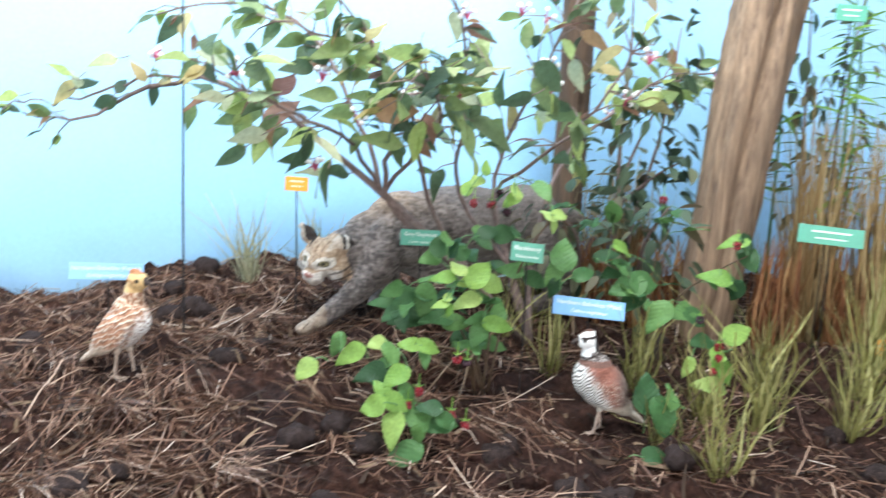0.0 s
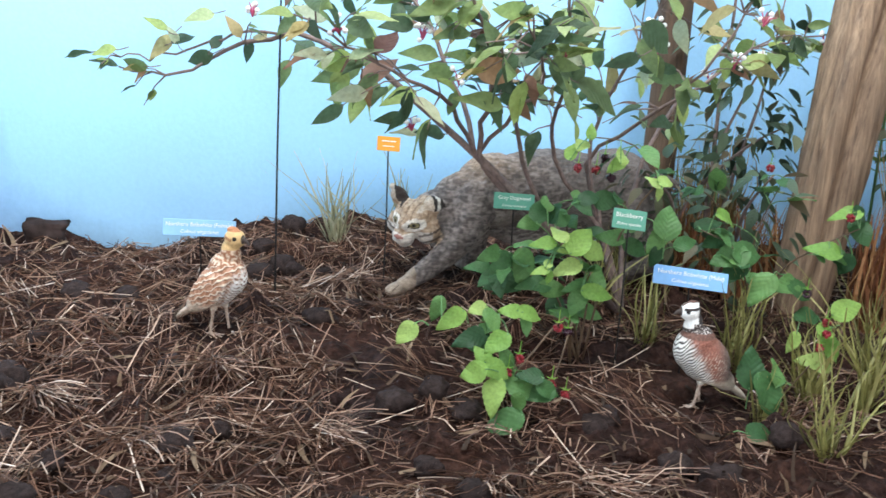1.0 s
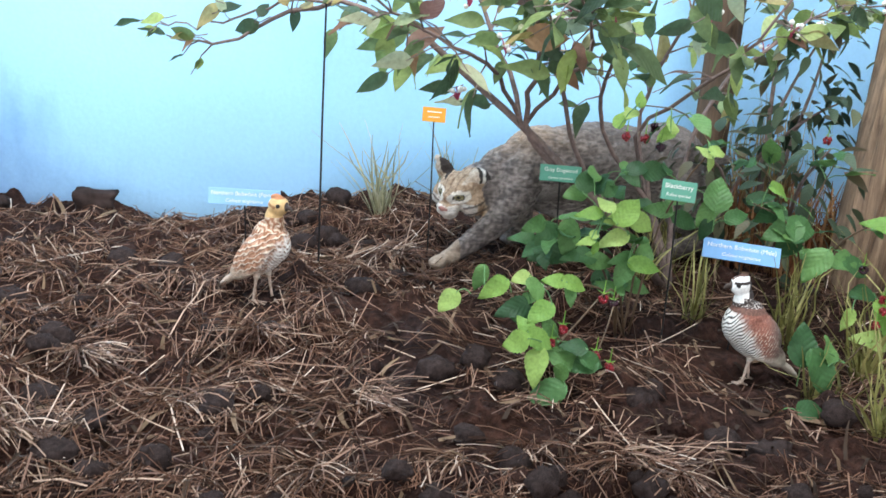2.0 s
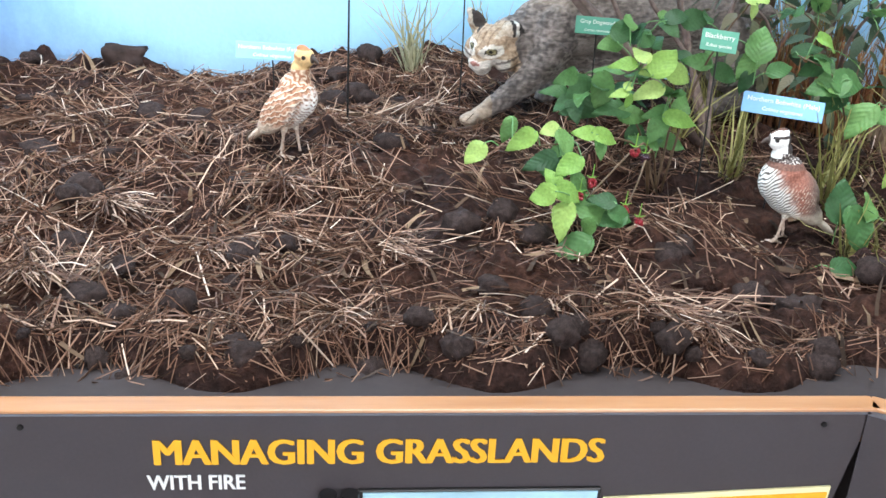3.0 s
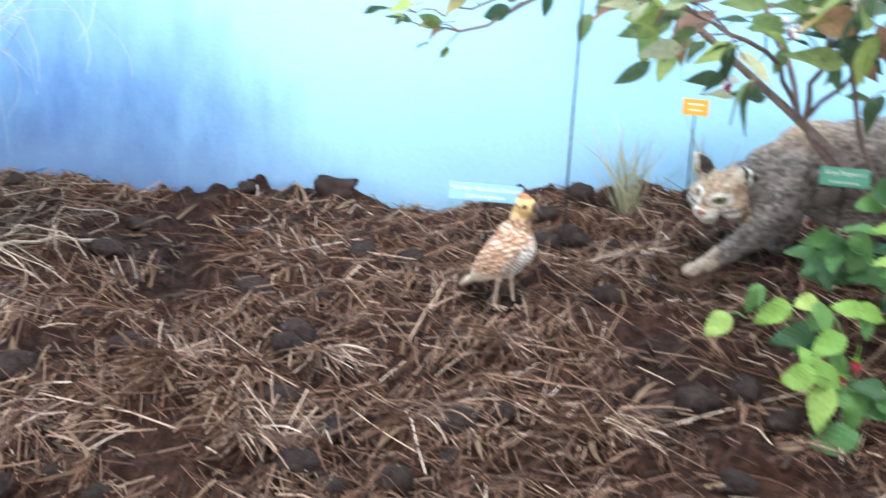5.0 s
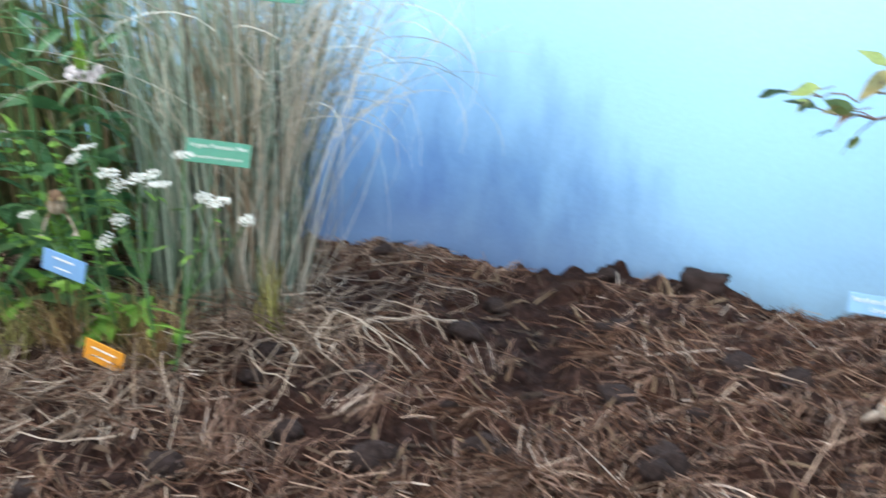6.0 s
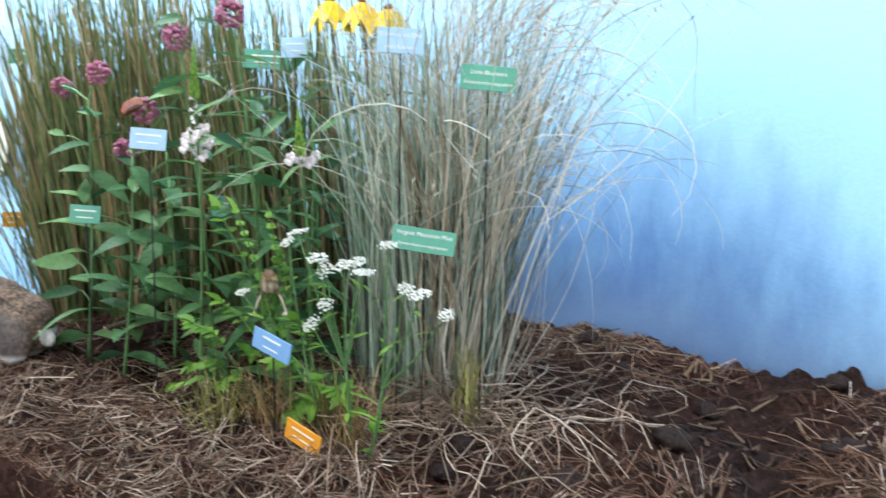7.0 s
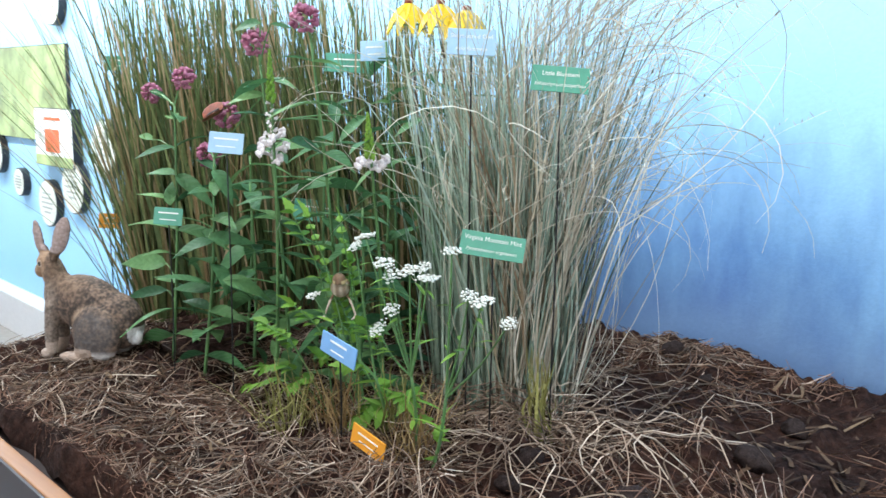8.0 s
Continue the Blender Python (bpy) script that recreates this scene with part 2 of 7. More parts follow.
M = {
    "mural": material("painted_sky_mural", mural),
    "soil": material("dark_soil", soil_build),
    "clod": plain("soil_clod", (0.052, 0.037, 0.035), 0.98, 26, 0.55, bumps=1.0),
    "fibre": by_random("brown_plant_fibre", [(0.0, (0.03, 0.016, 0.009)), (0.5, (0.120, 0.057, 0.035)), (0.85, (0.25, 0.135, 0.089)), (1.0, (0.36, 0.25, 0.18))], 0.65, "island"),
    "litter": by_random("dull_leaf_litter", [(0.0, (0.022, 0.013, 0.009)), (0.6, (0.085, 0.05, 0.03)), (1.0, (0.22, 0.15, 0.095))], 0.8, "island"),
    "straw": by_random("dry_straw", [(0.0, (0.035, 0.02, 0.012)), (0.45, (0.125, 0.064, 0.044)), (0.75, (0.275, 0.16, 0.11)), (0.91, (0.47, 0.33, 0.245)), (1.0, (0.68, 0.55, 0.46))], 0.55, "island"),
    "greystraw": by_random("bleached_straw", [(0.0, (0.06, 0.04, 0.028)), (0.45, (0.155, 0.105, 0.078)), (0.78, (0.34, 0.25, 0.19)), (1.0, (0.60, 0.49, 0.39))], 0.55, "island"),
    "trim": material("varnished_oak", wood_build((0.42, 0.205, 0.09), (0.31, 0.135, 0.052))),
    "panel": plain("charcoal_laminate", (0.055, 0.046, 0.052), 0.45, 200, 0.06, bumps=0.05),
    "innerboard": plain("grey_painted_board", (0.048, 0.040, 0.041), 0.9, 40, 0.1, bumps=0.08),
    "yellow": plain("yellow_vinyl", (0.85, 0.42, 0.025), 0.45, 80, 0.03, bumps=0),
    "white": plain("white_vinyl", (0.8, 0.8, 0.8), 0.5, 80, 0.03, bumps=0),
    "cream": plain("cream_print", (0.85, 0.78, 0.45), 0.5, 80, 0.03, bumps=0),
    "screen": plain("pale_blue_print", (0.42, 0.66, 0.78), 0.2, 6, 0.15, bumps=0),
    "black": plain("black_metal", (0.012, 0.012, 0.013), 0.45, 100, 0.1, 0.3, bumps=0.05),
    "rubber": plain("black_plastic", (0.02, 0.02, 0.022), 0.35, 100, 0.1, bumps=0.05),
    "bluesign": plain("blue_label_card", (0.20, 0.42, 0.75), 0.4, 70, 0.05, bumps=0.03),
    "palesign": plain("faded_blue_label_card", (0.38, 0.59, 0.80), 0.4, 70, 0.05, bumps=0.03),
    "skysign": plain("pale_blue_label_card", (0.24, 0.47, 0.75), 0.4, 70, 0.05, bumps=0.03),
    "greensign": plain("green_label_card", (0.10, 0.35, 0.25), 0.4, 70, 0.06, bumps=0.03),
    "orangesign": plain("orange_label_card", (0.85, 0.36, 0.03), 0.4, 70, 0.05, bumps=0.03),
    "ink": plain("white_label_ink", (0.85, 0.87, 0.85), 0.5, 80, 0.03, bumps=0),
    "plaster": plain("room_plaster", (0.78, 0.76, 0.72), 0.8, 30, 0.05, bumps=0.1),
    "floor": plain("room_floor", (0.30, 0.28, 0.26), 0.5, 20, 0.12, bumps=0.05),
    "frame": plain("window_frame_paint", (0.75, 0.75, 0.74), 0.4, 60, 0.05, bumps=0.03),
    "log": material("weathered_cedar", weathered_build((0.42, 0.30, 0.205), (0.06, 0.036, 0.025))),
    "bark": material("dark_bark", weathered_build((0.15, 0.095, 0.06), (0.03, 0.02, 0.014))),
    "twig": plain("dogwood_twig", (0.20, 0.142, 0.128), 0.7, 90, 0.35, bumps=0.5),
    "cane": plain("bramble_cane", (0.11, 0.07, 0.04), 0.6, 90, 0.3, bumps=0.3),
    "greenstem": plain("green_stem", (0.11, 0.24, 0.085), 0.5, 90, 0.2, bumps=0.2),
    "pinkstem": plain("pink_berry_stalk", (0.42, 0.06, 0.13), 0.5, 90, 0.15, bumps=0.1),
    "whiteberry": plain("white_berry", (0.82, 0.82, 0.80), 0.25, 90, 0.05, bumps=0.05),
    "redberry": plain("red_blackberry_fruit", (0.25, 0.016, 0.026), 0.28, 120, 0.3, bumps=0.1),
    "darkberry": plain("ripe_blackberry_fruit", (0.03, 0.01, 0.018), 0.25, 120, 0.3, bumps=0.1),
    "dogleaf": by_random("dogwood_leaf", [(0.0, (0.05, 0.085, 0.05)), (0.3, (0.12, 0.175, 0.085)), (0.58, (0.26, 0.34, 0.12)), (0.72, (0.44, 0.54, 0.17)), (0.82, (0.46, 0.52, 0.36)), (0.90, (0.48, 0.38, 0.16)), (0.95, (0.30, 0.16, 0.10)), (1.0, (0.18, 0.10, 0.09))], 0.42, grain=7.0, through_light=0.5),
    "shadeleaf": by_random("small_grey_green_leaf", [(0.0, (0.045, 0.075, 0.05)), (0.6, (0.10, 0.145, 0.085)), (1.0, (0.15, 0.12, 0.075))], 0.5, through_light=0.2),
    "bramleaf": by_random("bramble_leaf", [(0.0, (0.024, 0.07, 0.028)), (0.55, (0.06, 0.15, 0.05)), (1.0, (0.13, 0.26, 0.08))], 0.48, grain=9.0, through_light=0.25),
    "bramnew": by_random("young_bramble_leaf", [(0.0, (0.15, 0.30, 0.06)), (0.5, (0.24, 0.40, 0.09)), (1.0, (0.36, 0.48, 0.15))], 0.5, grain=9.0, through_light=0.3),
    "weedleaf": by_random("broad_green_leaf", [(0.0, (0.04, 0.12, 0.055)), (0.6, (0.085, 0.21, 0.085)), (1.0, (0.18, 0.34, 0.13))], 0.45, grain=9.0, through_light=0.25),
    "fern": by_random("bright_cut_leaf", [(0.0, (0.10, 0.26, 0.04)), (1.0, (0.24, 0.44, 0.07))], 0.45, through_light=0.25),
    "lance": by_random("bright_lance_leaf", [(0.0, (0.10, 0.24, 0.05)), (1.0, (0.28, 0.50, 0.08))], 0.45, through_light=0.25),
    "tuft": by_random("olive_tuft_grass", [(0.0, (0.12, 0.115, 0.04)), (0.5, (0.28, 0.27, 0.085)), (1.0, (0.50, 0.46, 0.20))], 0.5, "island", through_light=0.2),
    "drytuft": by_random("tan_dry_grass", [(0.0, (0.20, 0.12, 0.05)), (0.5, (0.36, 0.24, 0.11)), (1.0, (0.55, 0.42, 0.22))], 0.5, "island", through_light=0.2),
    "paletuft": by_random("pale_straw_grass", [(0.0, (0.22, 0.22, 0.13)), (0.5, (0.42, 0.40, 0.25)), (1.0, (0.62, 0.58, 0.42))], 0.5, "island", through_light=0.2),
    "rust": by_random("rust_red_grass", [(0.0, (0.11, 0.04, 0.02)), (0.5, (0.24, 0.095, 0.04)), (1.0, (0.40, 0.24, 0.11))], 0.5, "island", through_light=0.15),
    "bluestem": by_random("bluestem_blade", [(0.0, (0.08, 0.11, 0.085)), (0.28, (0.24, 0.33, 0.27)), (0.56, (0.46, 0.58, 0.49)), (0.68, (0.22, 0.155, 0.10)), (0.82, (0.48, 0.39, 0.26)), (1.0, (0.78, 0.71, 0.56))], 0.5, "island", through_light=0.2),
    "bluestemleaf": by_random("broad_bluestem_leaf", [(0.0, (0.20, 0.29, 0.22)), (0.5, (0.38, 0.49, 0.39)), (1.0, (0.58, 0.67, 0.56))], 0.5, "island", through_light=0.25),
    "palestalk": by_random("pale_seed_stalk", [(0.0, (0.25, 0.22, 0.17)), (0.5, (0.55, 0.50, 0.40)), (1.0, (0.78, 0.74, 0.64))], 0.5, "island", through_light=0.15),
    "indian": by_random("tall_prairie_grass", [(0.0, (0.05, 0.08, 0.032)), (0.4, (0.125, 0.175, 0.065)), (0.65, (0.21, 0.25, 0.10)), (0.85, (0.33, 0.22, 0.115)), (1.0, (0.50, 0.40, 0.25))], 0.5, "island", through_light=0.2),
    "pinkflower": by_random("pink_floret", [(0.0, (0.33, 0.09, 0.17)), (1.0, (0.57, 0.24, 0.35))], 0.6, "island", through_light=0.2),
    "whiteflower": by_random("white_petal", [(0.0, (0.72, 0.66, 0.68)), (1.0, (0.84, 0.80, 0.82))], 0.55, "island", through_light=0.2),
    "mintflower": by_random("mint_floret", [(0.0, (0.62, 0.66, 0.60)), (1.0, (0.82, 0.83, 0.80))], 0.6, "island"),
    "yellowflower": by_random("yellow_petal", [(0.0, (0.80, 0.52, 0.02)), (1.0, (0.88, 0.66, 0.05))], 0.5, "island", through_light=0.2),
    "purple": by_random("lilac_floret", [(0.0, (0.24, 0.18, 0.50)), (1.0, (0.40, 0.30, 0.62))], 0.6, "island"),
    "butter": plain("rust_brown_wing", (0.24, 0.06, 0.03), 0.6, 160, 0.4, bumps=0.1),
    "feather": material("quail_feathers", coat_build(160, 0.25, depth=0.002)),
    "fur": material("bobcat_fur", coat_build(210, 0.40, stretch=(0.45, 1, 1), depth=0.003)),
    "rabbitfur": material("rabbit_fur", coat_build(230, 0.24, stretch=(0.5, 1, 1), depth=0.002)),
    "photo": plain("green_field_print", (0.42, 0.52, 0.22), 0.35, 5, 0.6, bumps=0),
    "badge": plain("white_badge_face", (0.78, 0.80, 0.72), 0.4, 40, 0.06, bumps=0),
    "greybar": plain("grey_print", (0.42, 0.44, 0.42), 0.5, 80, 0.05, bumps=0),
    "redprint": plain("orange_red_print", (0.72, 0.13, 0.04), 0.45, 80, 0.06, bumps=0),
    "ledge": plain("pale_grey_ledge", (0.62, 0.61, 0.62), 0.5, 40, 0.05, bumps=0.05),
    "ceiling": plain("ceiling_paint", (0.8, 0.8, 0.8), 0.85, 40, 0.04, bumps=0.1),
}
M["indian"].name = "tall_prairie_grass_blade"


# ---- building helpers ----
def mesh_of(bm, name):
    me = bpy.data.meshes.new(name)
    bm.to_mesh(me)
    bm.free()
    return me


def put(name, me, mat=None, parent=None, label="", smooth=False):
    ob = new(name, me)
    if mat and not me.materials:
        me.materials.append(mat)
    if smooth:
        me.polygons.foreach_set("use_smooth", [True] * len(me.polygons))
    if parent:
        ob.parent = parent
    if label:
        ob["label"] = label
    return ob


def part(name, bm, mat, parent, label="", smooth=False):
    return put(name, mesh_of(bm, name), mat, parent, label, smooth)


def empty(name, at=(0, 0, 0), turn=0.0):
    ob = new(name)
    ob.matrix_basis = pose(*at, 0, 0, turn)
    ob.empty_display_size = 0.05
    return ob


def box(bm, x0, x1, y0, y1, z0, z1, bevel=0.0, m=None):
    r = bmesh.ops.create_cube(bm, size=1.0)
    mat = Matrix.Translation(((x0 + x1) / 2, (y0 + y1) / 2, (z0 + z1) / 2)) @ Matrix.Diagonal((x1 - x0, y1 - y0, z1 - z0, 1))
    bmesh.ops.transform(bm, matrix=(m or Matrix()) @ mat, verts=r["verts"])
    if bevel:
        edges = list({e for v in r["verts"] for e in v.link_edges})
        bmesh.ops.bevel(bm, geom=edges, offset=bevel, segments=2, affect="EDGES", profile=0.5)
    return bm


def boxbm(*a, **k):
    return box(bmesh.new(), *a, **k)


class Strands:
    """Many thin strands in one mesh: flat ribbons with a fold, or three-sided straws."""
    def __init__(self):
        self.v, self.f = [], []

    def ribbon(self, pts, width, side, taper=1.0, fold=0.0):
        n, base = len(pts), len(self.v)
        for i, p in enumerate(pts):
            u = i / (n - 1)
            w = width * (1 - u ** 2 * taper) * 0.5 + 0.0002
            self.v += [p - side * w, p + side * w]
            if i:
                a = base + 2 * i
                self.f.append((a - 2, a - 1, a + 1, a))

    def straw(self, pts, width):
        n, base = len(pts), len(self.v)
        for i, p in enumerate(pts):
            d = (pts[min(i + 1, n - 1)] - pts[max(i - 1, 0)]).normalized()
            s = d.cross(Vector((0, 0, 1)))
            s = s.normalized() if s.length > 0.01 else Vector((1, 0, 0))
            t = s.cross(d)
            w = width * 0.5
            self.v += [p + s * w, p - s * w * 0.5 + t * w * 0.8, p - s * w * 0.5 - t * w * 0.8]
            if i:
                a = base + 3 * i
                for k in range(3):
                    self.f.append((a - 3 + k, a - 3 + (k + 1) % 3, a + (k + 1) % 3, a + k))

    def mesh(self, name):
        me = bpy.data.meshes.new(name)
        me.from_pydata([tuple(p) for p in self.v], [], self.f)
        me.update()
        return me


def tube(bm, pts, r0, r1, sides=6):
    """A tapered tube along a polyline, closed at both ends."""
    rings, n = [], len(pts)
    prev = None
    for i, p in enumerate(pts):
        d = (pts[min(i + 1, n - 1)] - pts[max(i - 1, 0)]).normalized()
        ref = prev if prev else (Vector((0, 0, 1)) if abs(d.z) < 0.9 else Vector((1, 0, 0)))
        s = d.cross(ref).cross(d)
        s = s.normalized() if s.length > 1e-6 else d.orthogonal().normalized()
        prev = s
        t = d.cross(s)
        r = r0 + (r1 - r0) * i / (n - 1)
        rings.append([bm.verts.new(p + (s * math.cos(a) + t * math.sin(a)) * r) for a in (2 * math.pi * k / sides for k in range(sides))])
    for a, b in zip(rings, rings[1:]):
        for k in range(sides):
            bm.faces.new((a[k], a[(k + 1) % sides], b[(k + 1) % sides], b[k]))
    bm.faces.new(rings[0][::-1])
    bm.faces.new(rings[-1])
    return bm


def smooth_path(ctrl, n=14):
    """Catmull-Rom through the control points."""
    P = [Vector(c) for c in ctrl]
    P = [P[0] * 2 - P[1]] + P + [P[-1] * 2 - P[-2]]
    out = []
    segs = len(P) - 3
    for i in range(n + 1):
        u = i / n * segs
        k = min(int(u), segs - 1)
        t = u - k
        a, b, c, d = P[k:k + 4]
        out.append(0.5 * ((2 * b) + (c - a) * t + (2 * a - 5 * b + 4 * c - d) * t * t + (3 * b - a - 3 * c + d) * t ** 3))
    return out


def ball(bm, c, r, sub=1, scale=(1, 1, 1), m=None):
    res = bmesh.ops.create_icosphere(bm, subdivisions=sub, radius=1.0)
    bmesh.ops.transform(bm, matrix=Matrix.Translation(c) @ (m or Matrix()) @ Matrix.Diagonal((r * scale[0], r * scale[1], r * scale[2], 1)), verts=res["verts"])
    return res["verts"]


def text_mesh(body, size, bold=0.0, depth=0.0006, spacing=1.0, shear=0.0):
    cu = bpy.data.curves.new("lettering", "FONT")
    cu.body, cu.size, cu.offset, cu.extrude, cu.space_character, cu.shear = body, size, bold, depth, spacing, shear
    cu.align_x, cu.resolution_u = "CENTER", 3
    ob = new("lettering", cu)
    bpy.context.view_layer.update()
    me = bpy.data.meshes.new_from_object(ob.evaluated_get(bpy.context.evaluated_depsgraph_get()))
    bpy.data.objects.remove(ob)
    bpy.data.curves.remove(cu)
    return me


def thicken(me, by):
    """Bolder lettering: the same letters three times, a little apart and at slightly different depths."""
    bm = bmesh.new()
    for k in (-1, 0, 1):
        tmp = bmesh.new()
        tmp.from_mesh(me)
        bmesh.ops.translate(tmp, verts=tmp.verts, vec=(k * by, abs(k) * by * 0.2, k * 0.00025))
        extra = bpy.data.meshes.new("extra")
        tmp.to_mesh(extra)
        tmp.free()
        bm.from_mesh(extra)
        bpy.data.meshes.remove(extra)
    bm.to_mesh(me)
    bm.free()
    return me


def fit_mesh(me, width, height=None):
    """Scales flat lettering to a width and, if given, a height, centred."""
    co = np.empty(len(me.vertices) * 3)
    me.vertices.foreach_get("co", co)
    co = co.reshape(-1, 3)
    lo, hi = co.min(0), co.max(0)
    sx = width / (hi[0] - lo[0])
    sy = height / (hi[1] - lo[1]) if height else sx
    co[:, 0] = (co[:, 0] - (lo[0] + hi[0]) / 2) * sx
    co[:, 1] = (co[:, 1] - (lo[1] + hi[1]) / 2) * sy
    me.vertices.foreach_set("co", co.ravel())
    me.update()
    return me


def step(a, b, x):
    t = max(0.0, min(1.0, (x - a) / (b - a)))
    return t * t * (3 - 2 * t)


# ---- setting ----
FRONT, BACK, LEFT, RIGHT = 1.04, 2.42, -2.8, 2.3


def soil_form(x, y):
    """Height of the soil bed and the line along which it ends."""
    z = 0.825 + 0.075 * step(1.05, 2.1, y) + 0.025 * step(2.0, 2.35, y)
    z += 0.02 * step(-0.6, -1.6, x) * step(2.0, 1.6, y) - 0.02 * step(0.3, 0.9, x) - 0.03 * step(-0.75, -1.1, x) * step(1.9, 2.2, y)
    z -= 0.07 * math.exp(-((x + 0.36) / 0.13) ** 2) * step(2.15, 2.42, y)
    z += 0.026 * math.exp(-((x + 1.33) / 0.17) ** 2) * step(1.95, 2.3, y) + 0.03 * math.exp(-((x - 0.2) / 0.3) ** 2) * step(1.95, 2.25, y)
    z += 0.022 * (noise.noise(Vector((x * 3.1, y * 3.1, 0.3)))) + 0.014 * noise.noise(Vector((x * 9, y * 9, 4.1)))
    edge = 1.098 - 0.045 * step(-0.9, -1.3, x) + 0.034 * (1 - 0.7 * step(-0.9, -1.2, x)) * math.sin(2 * math.pi * (x + 0.09) / 0.335) + 0.012 * noise.noise(Vector((x * 5, 1.7, 0)))
    v = Vector((x * 17, y * 17, 0))
    z += max(0.0, noise.noise(v) - 0.02) * 0.048 + max(0.0, noise.noise(v * 2.3)) * 0.022 - 0.006 + noise.noise(v * 6) * 0.003
    z -= 0.022 * (1 - step(edge, edge + 0.03, y))
    z -= 0.07 * step(-2.66, -2.8, x + 0.04 * noise.noise(Vector((1.3, y * 4, 0))))
    inside = step(edge - 0.004, edge + 0.02, y)
    return 0.772 + (z - 0.772) * inside


NX, NY = 600, 160
SX, SY = np.linspace(LEFT, RIGHT, NX), np.linspace(FRONT + 0.012, BACK, NY)
SOIL = [[soil_form(x, y) for x in SX.tolist()] for y in SY.tolist()]


def ground(x, y):
    """Height of the finished soil surface at a place."""
    u = max(0.0, min(NX - 1.001, (x - LEFT) / (RIGHT - LEFT) * (NX - 1)))
    v = max(0.0, min(NY - 1.001, (y - FRONT - 0.012) / (BACK - FRONT - 0.012) * (NY - 1)))
    i, j = int(u), int(v)
    u, v = u - i, v - j
    return (SOIL[j][i] * (1 - u) + SOIL[j][i + 1] * u) * (1 - v) + (SOIL[j + 1][i] * (1 - u) + SOIL[j + 1][i + 1] * u) * v


def on_soil(x, y, lift=0.0):
    return Vector((x, y, ground(x, y) + lift))


def build_setting():
    # back wall with the mural, side and far walls, floor, ceiling
    bm = boxbm(-8.0, 3.4, BACK, BACK + 0.15, 0, 3.3)
    tagged(put("wall_north", mesh_of(bm, "wall_north"), M["mural"]), "blue wall painted as an open sky", "wall", kind="structure")
    tagged(put("wall_east", mesh_of(boxbm(3.4, 3.55, -3.5, BACK + 0.15, 0, 3.3), "wall_east"), M["plaster"]), "plain pale plaster wall", "wall", kind="structure")
    tagged(put("wall_west", mesh_of(boxbm(-8.15, -8.0, -3.5, BACK + 0.15, 0, 3.3), "wall_west"), M["plaster"]), "plain pale plaster wall", "wall", kind="structure")
    bm = bmesh.new()
    xs = [-8.15, -5.9, -3.3, -0.1, 2.5, 3.55]
    for i, (a, b) in enumerate(zip(xs, xs[1:])):
        if i % 2 == 0:
            box(bm, a, b, -3.5, -3.35, 0, 3.3)
        else:
            box(bm, a, b, -3.5, -3.35, 0, 0.9)
            box(bm, a, b, -3.5, -3.35, 2.6, 3.3)
    tagged(put("wall_south", mesh_of(bm, "wall_south"), M["plaster"]), "plain pale plaster wall with two window openings", "wall", kind="structure")
    tagged(put("floor", mesh_of(boxbm(-8.15, 3.55, -3.5, BACK + 0.15, -0.1, 0), "floor"), M["floor"]), "plain grey gallery floor", "floor", kind="structure")
    tagged(put("ceiling", mesh_of(boxbm(-8.15, 3.55, -3.5, BACK + 0.15, 3.3, 3.4), "ceiling"), M["ceiling"]), "plain white ceiling", "ceiling", kind="structure")
    # soil bed
    vs = [(x, y, SOIL[j][i]) for j, y in enumerate(SY.tolist()) for i, x in enumerate(SX.tolist())]
    fs = [(j * NX + i, j * NX + i + 1, (j + 1) * NX + i + 1, (j + 1) * NX + i) for j in range(NY - 1) for i in range(NX - 1)]
    me = bpy.data.meshes.new("ground")
    me.from_pydata(vs, [], fs)
    tagged(put("ground", me, M["soil"], smooth=True), "dark lumpy soil bed strewn with straw", "soil", kind="structure")
    # grey board on which the soil ends
    tagged(put("inner_board", mesh_of(boxbm(LEFT, RIGHT, FRONT - 0.004, BACK, 0.02, 0.786), "inner_board"), M["innerboard"]), "grey board inside the case under the soil", "board", kind="structure")


build_setting()


def oak_rail(x0, x1):
    rail = put("oak_rail", mesh_of(boxbm(x0, x1, FRONT - 0.034, FRONT, 0.752, 0.80, bevel=0.003), "oak_rail"), M["trim"])
    return tagged(rail, "varnished oak rail along the case front", "rail", kind="structure")


oak_rail(LEFT - 0.05, 0.628)
side = put("oak_rail", mesh_of(boxbm(0, 1.6, -0.034, 0, 0.752, 0.80, bevel=0.003), "oak_rail"), M["trim"])
side.matrix_basis = pose(0.63, FRONT, 0, 0, 0, -32)
tagged(side, "varnished oak rail on the angled case front", "rail", kind="structure")


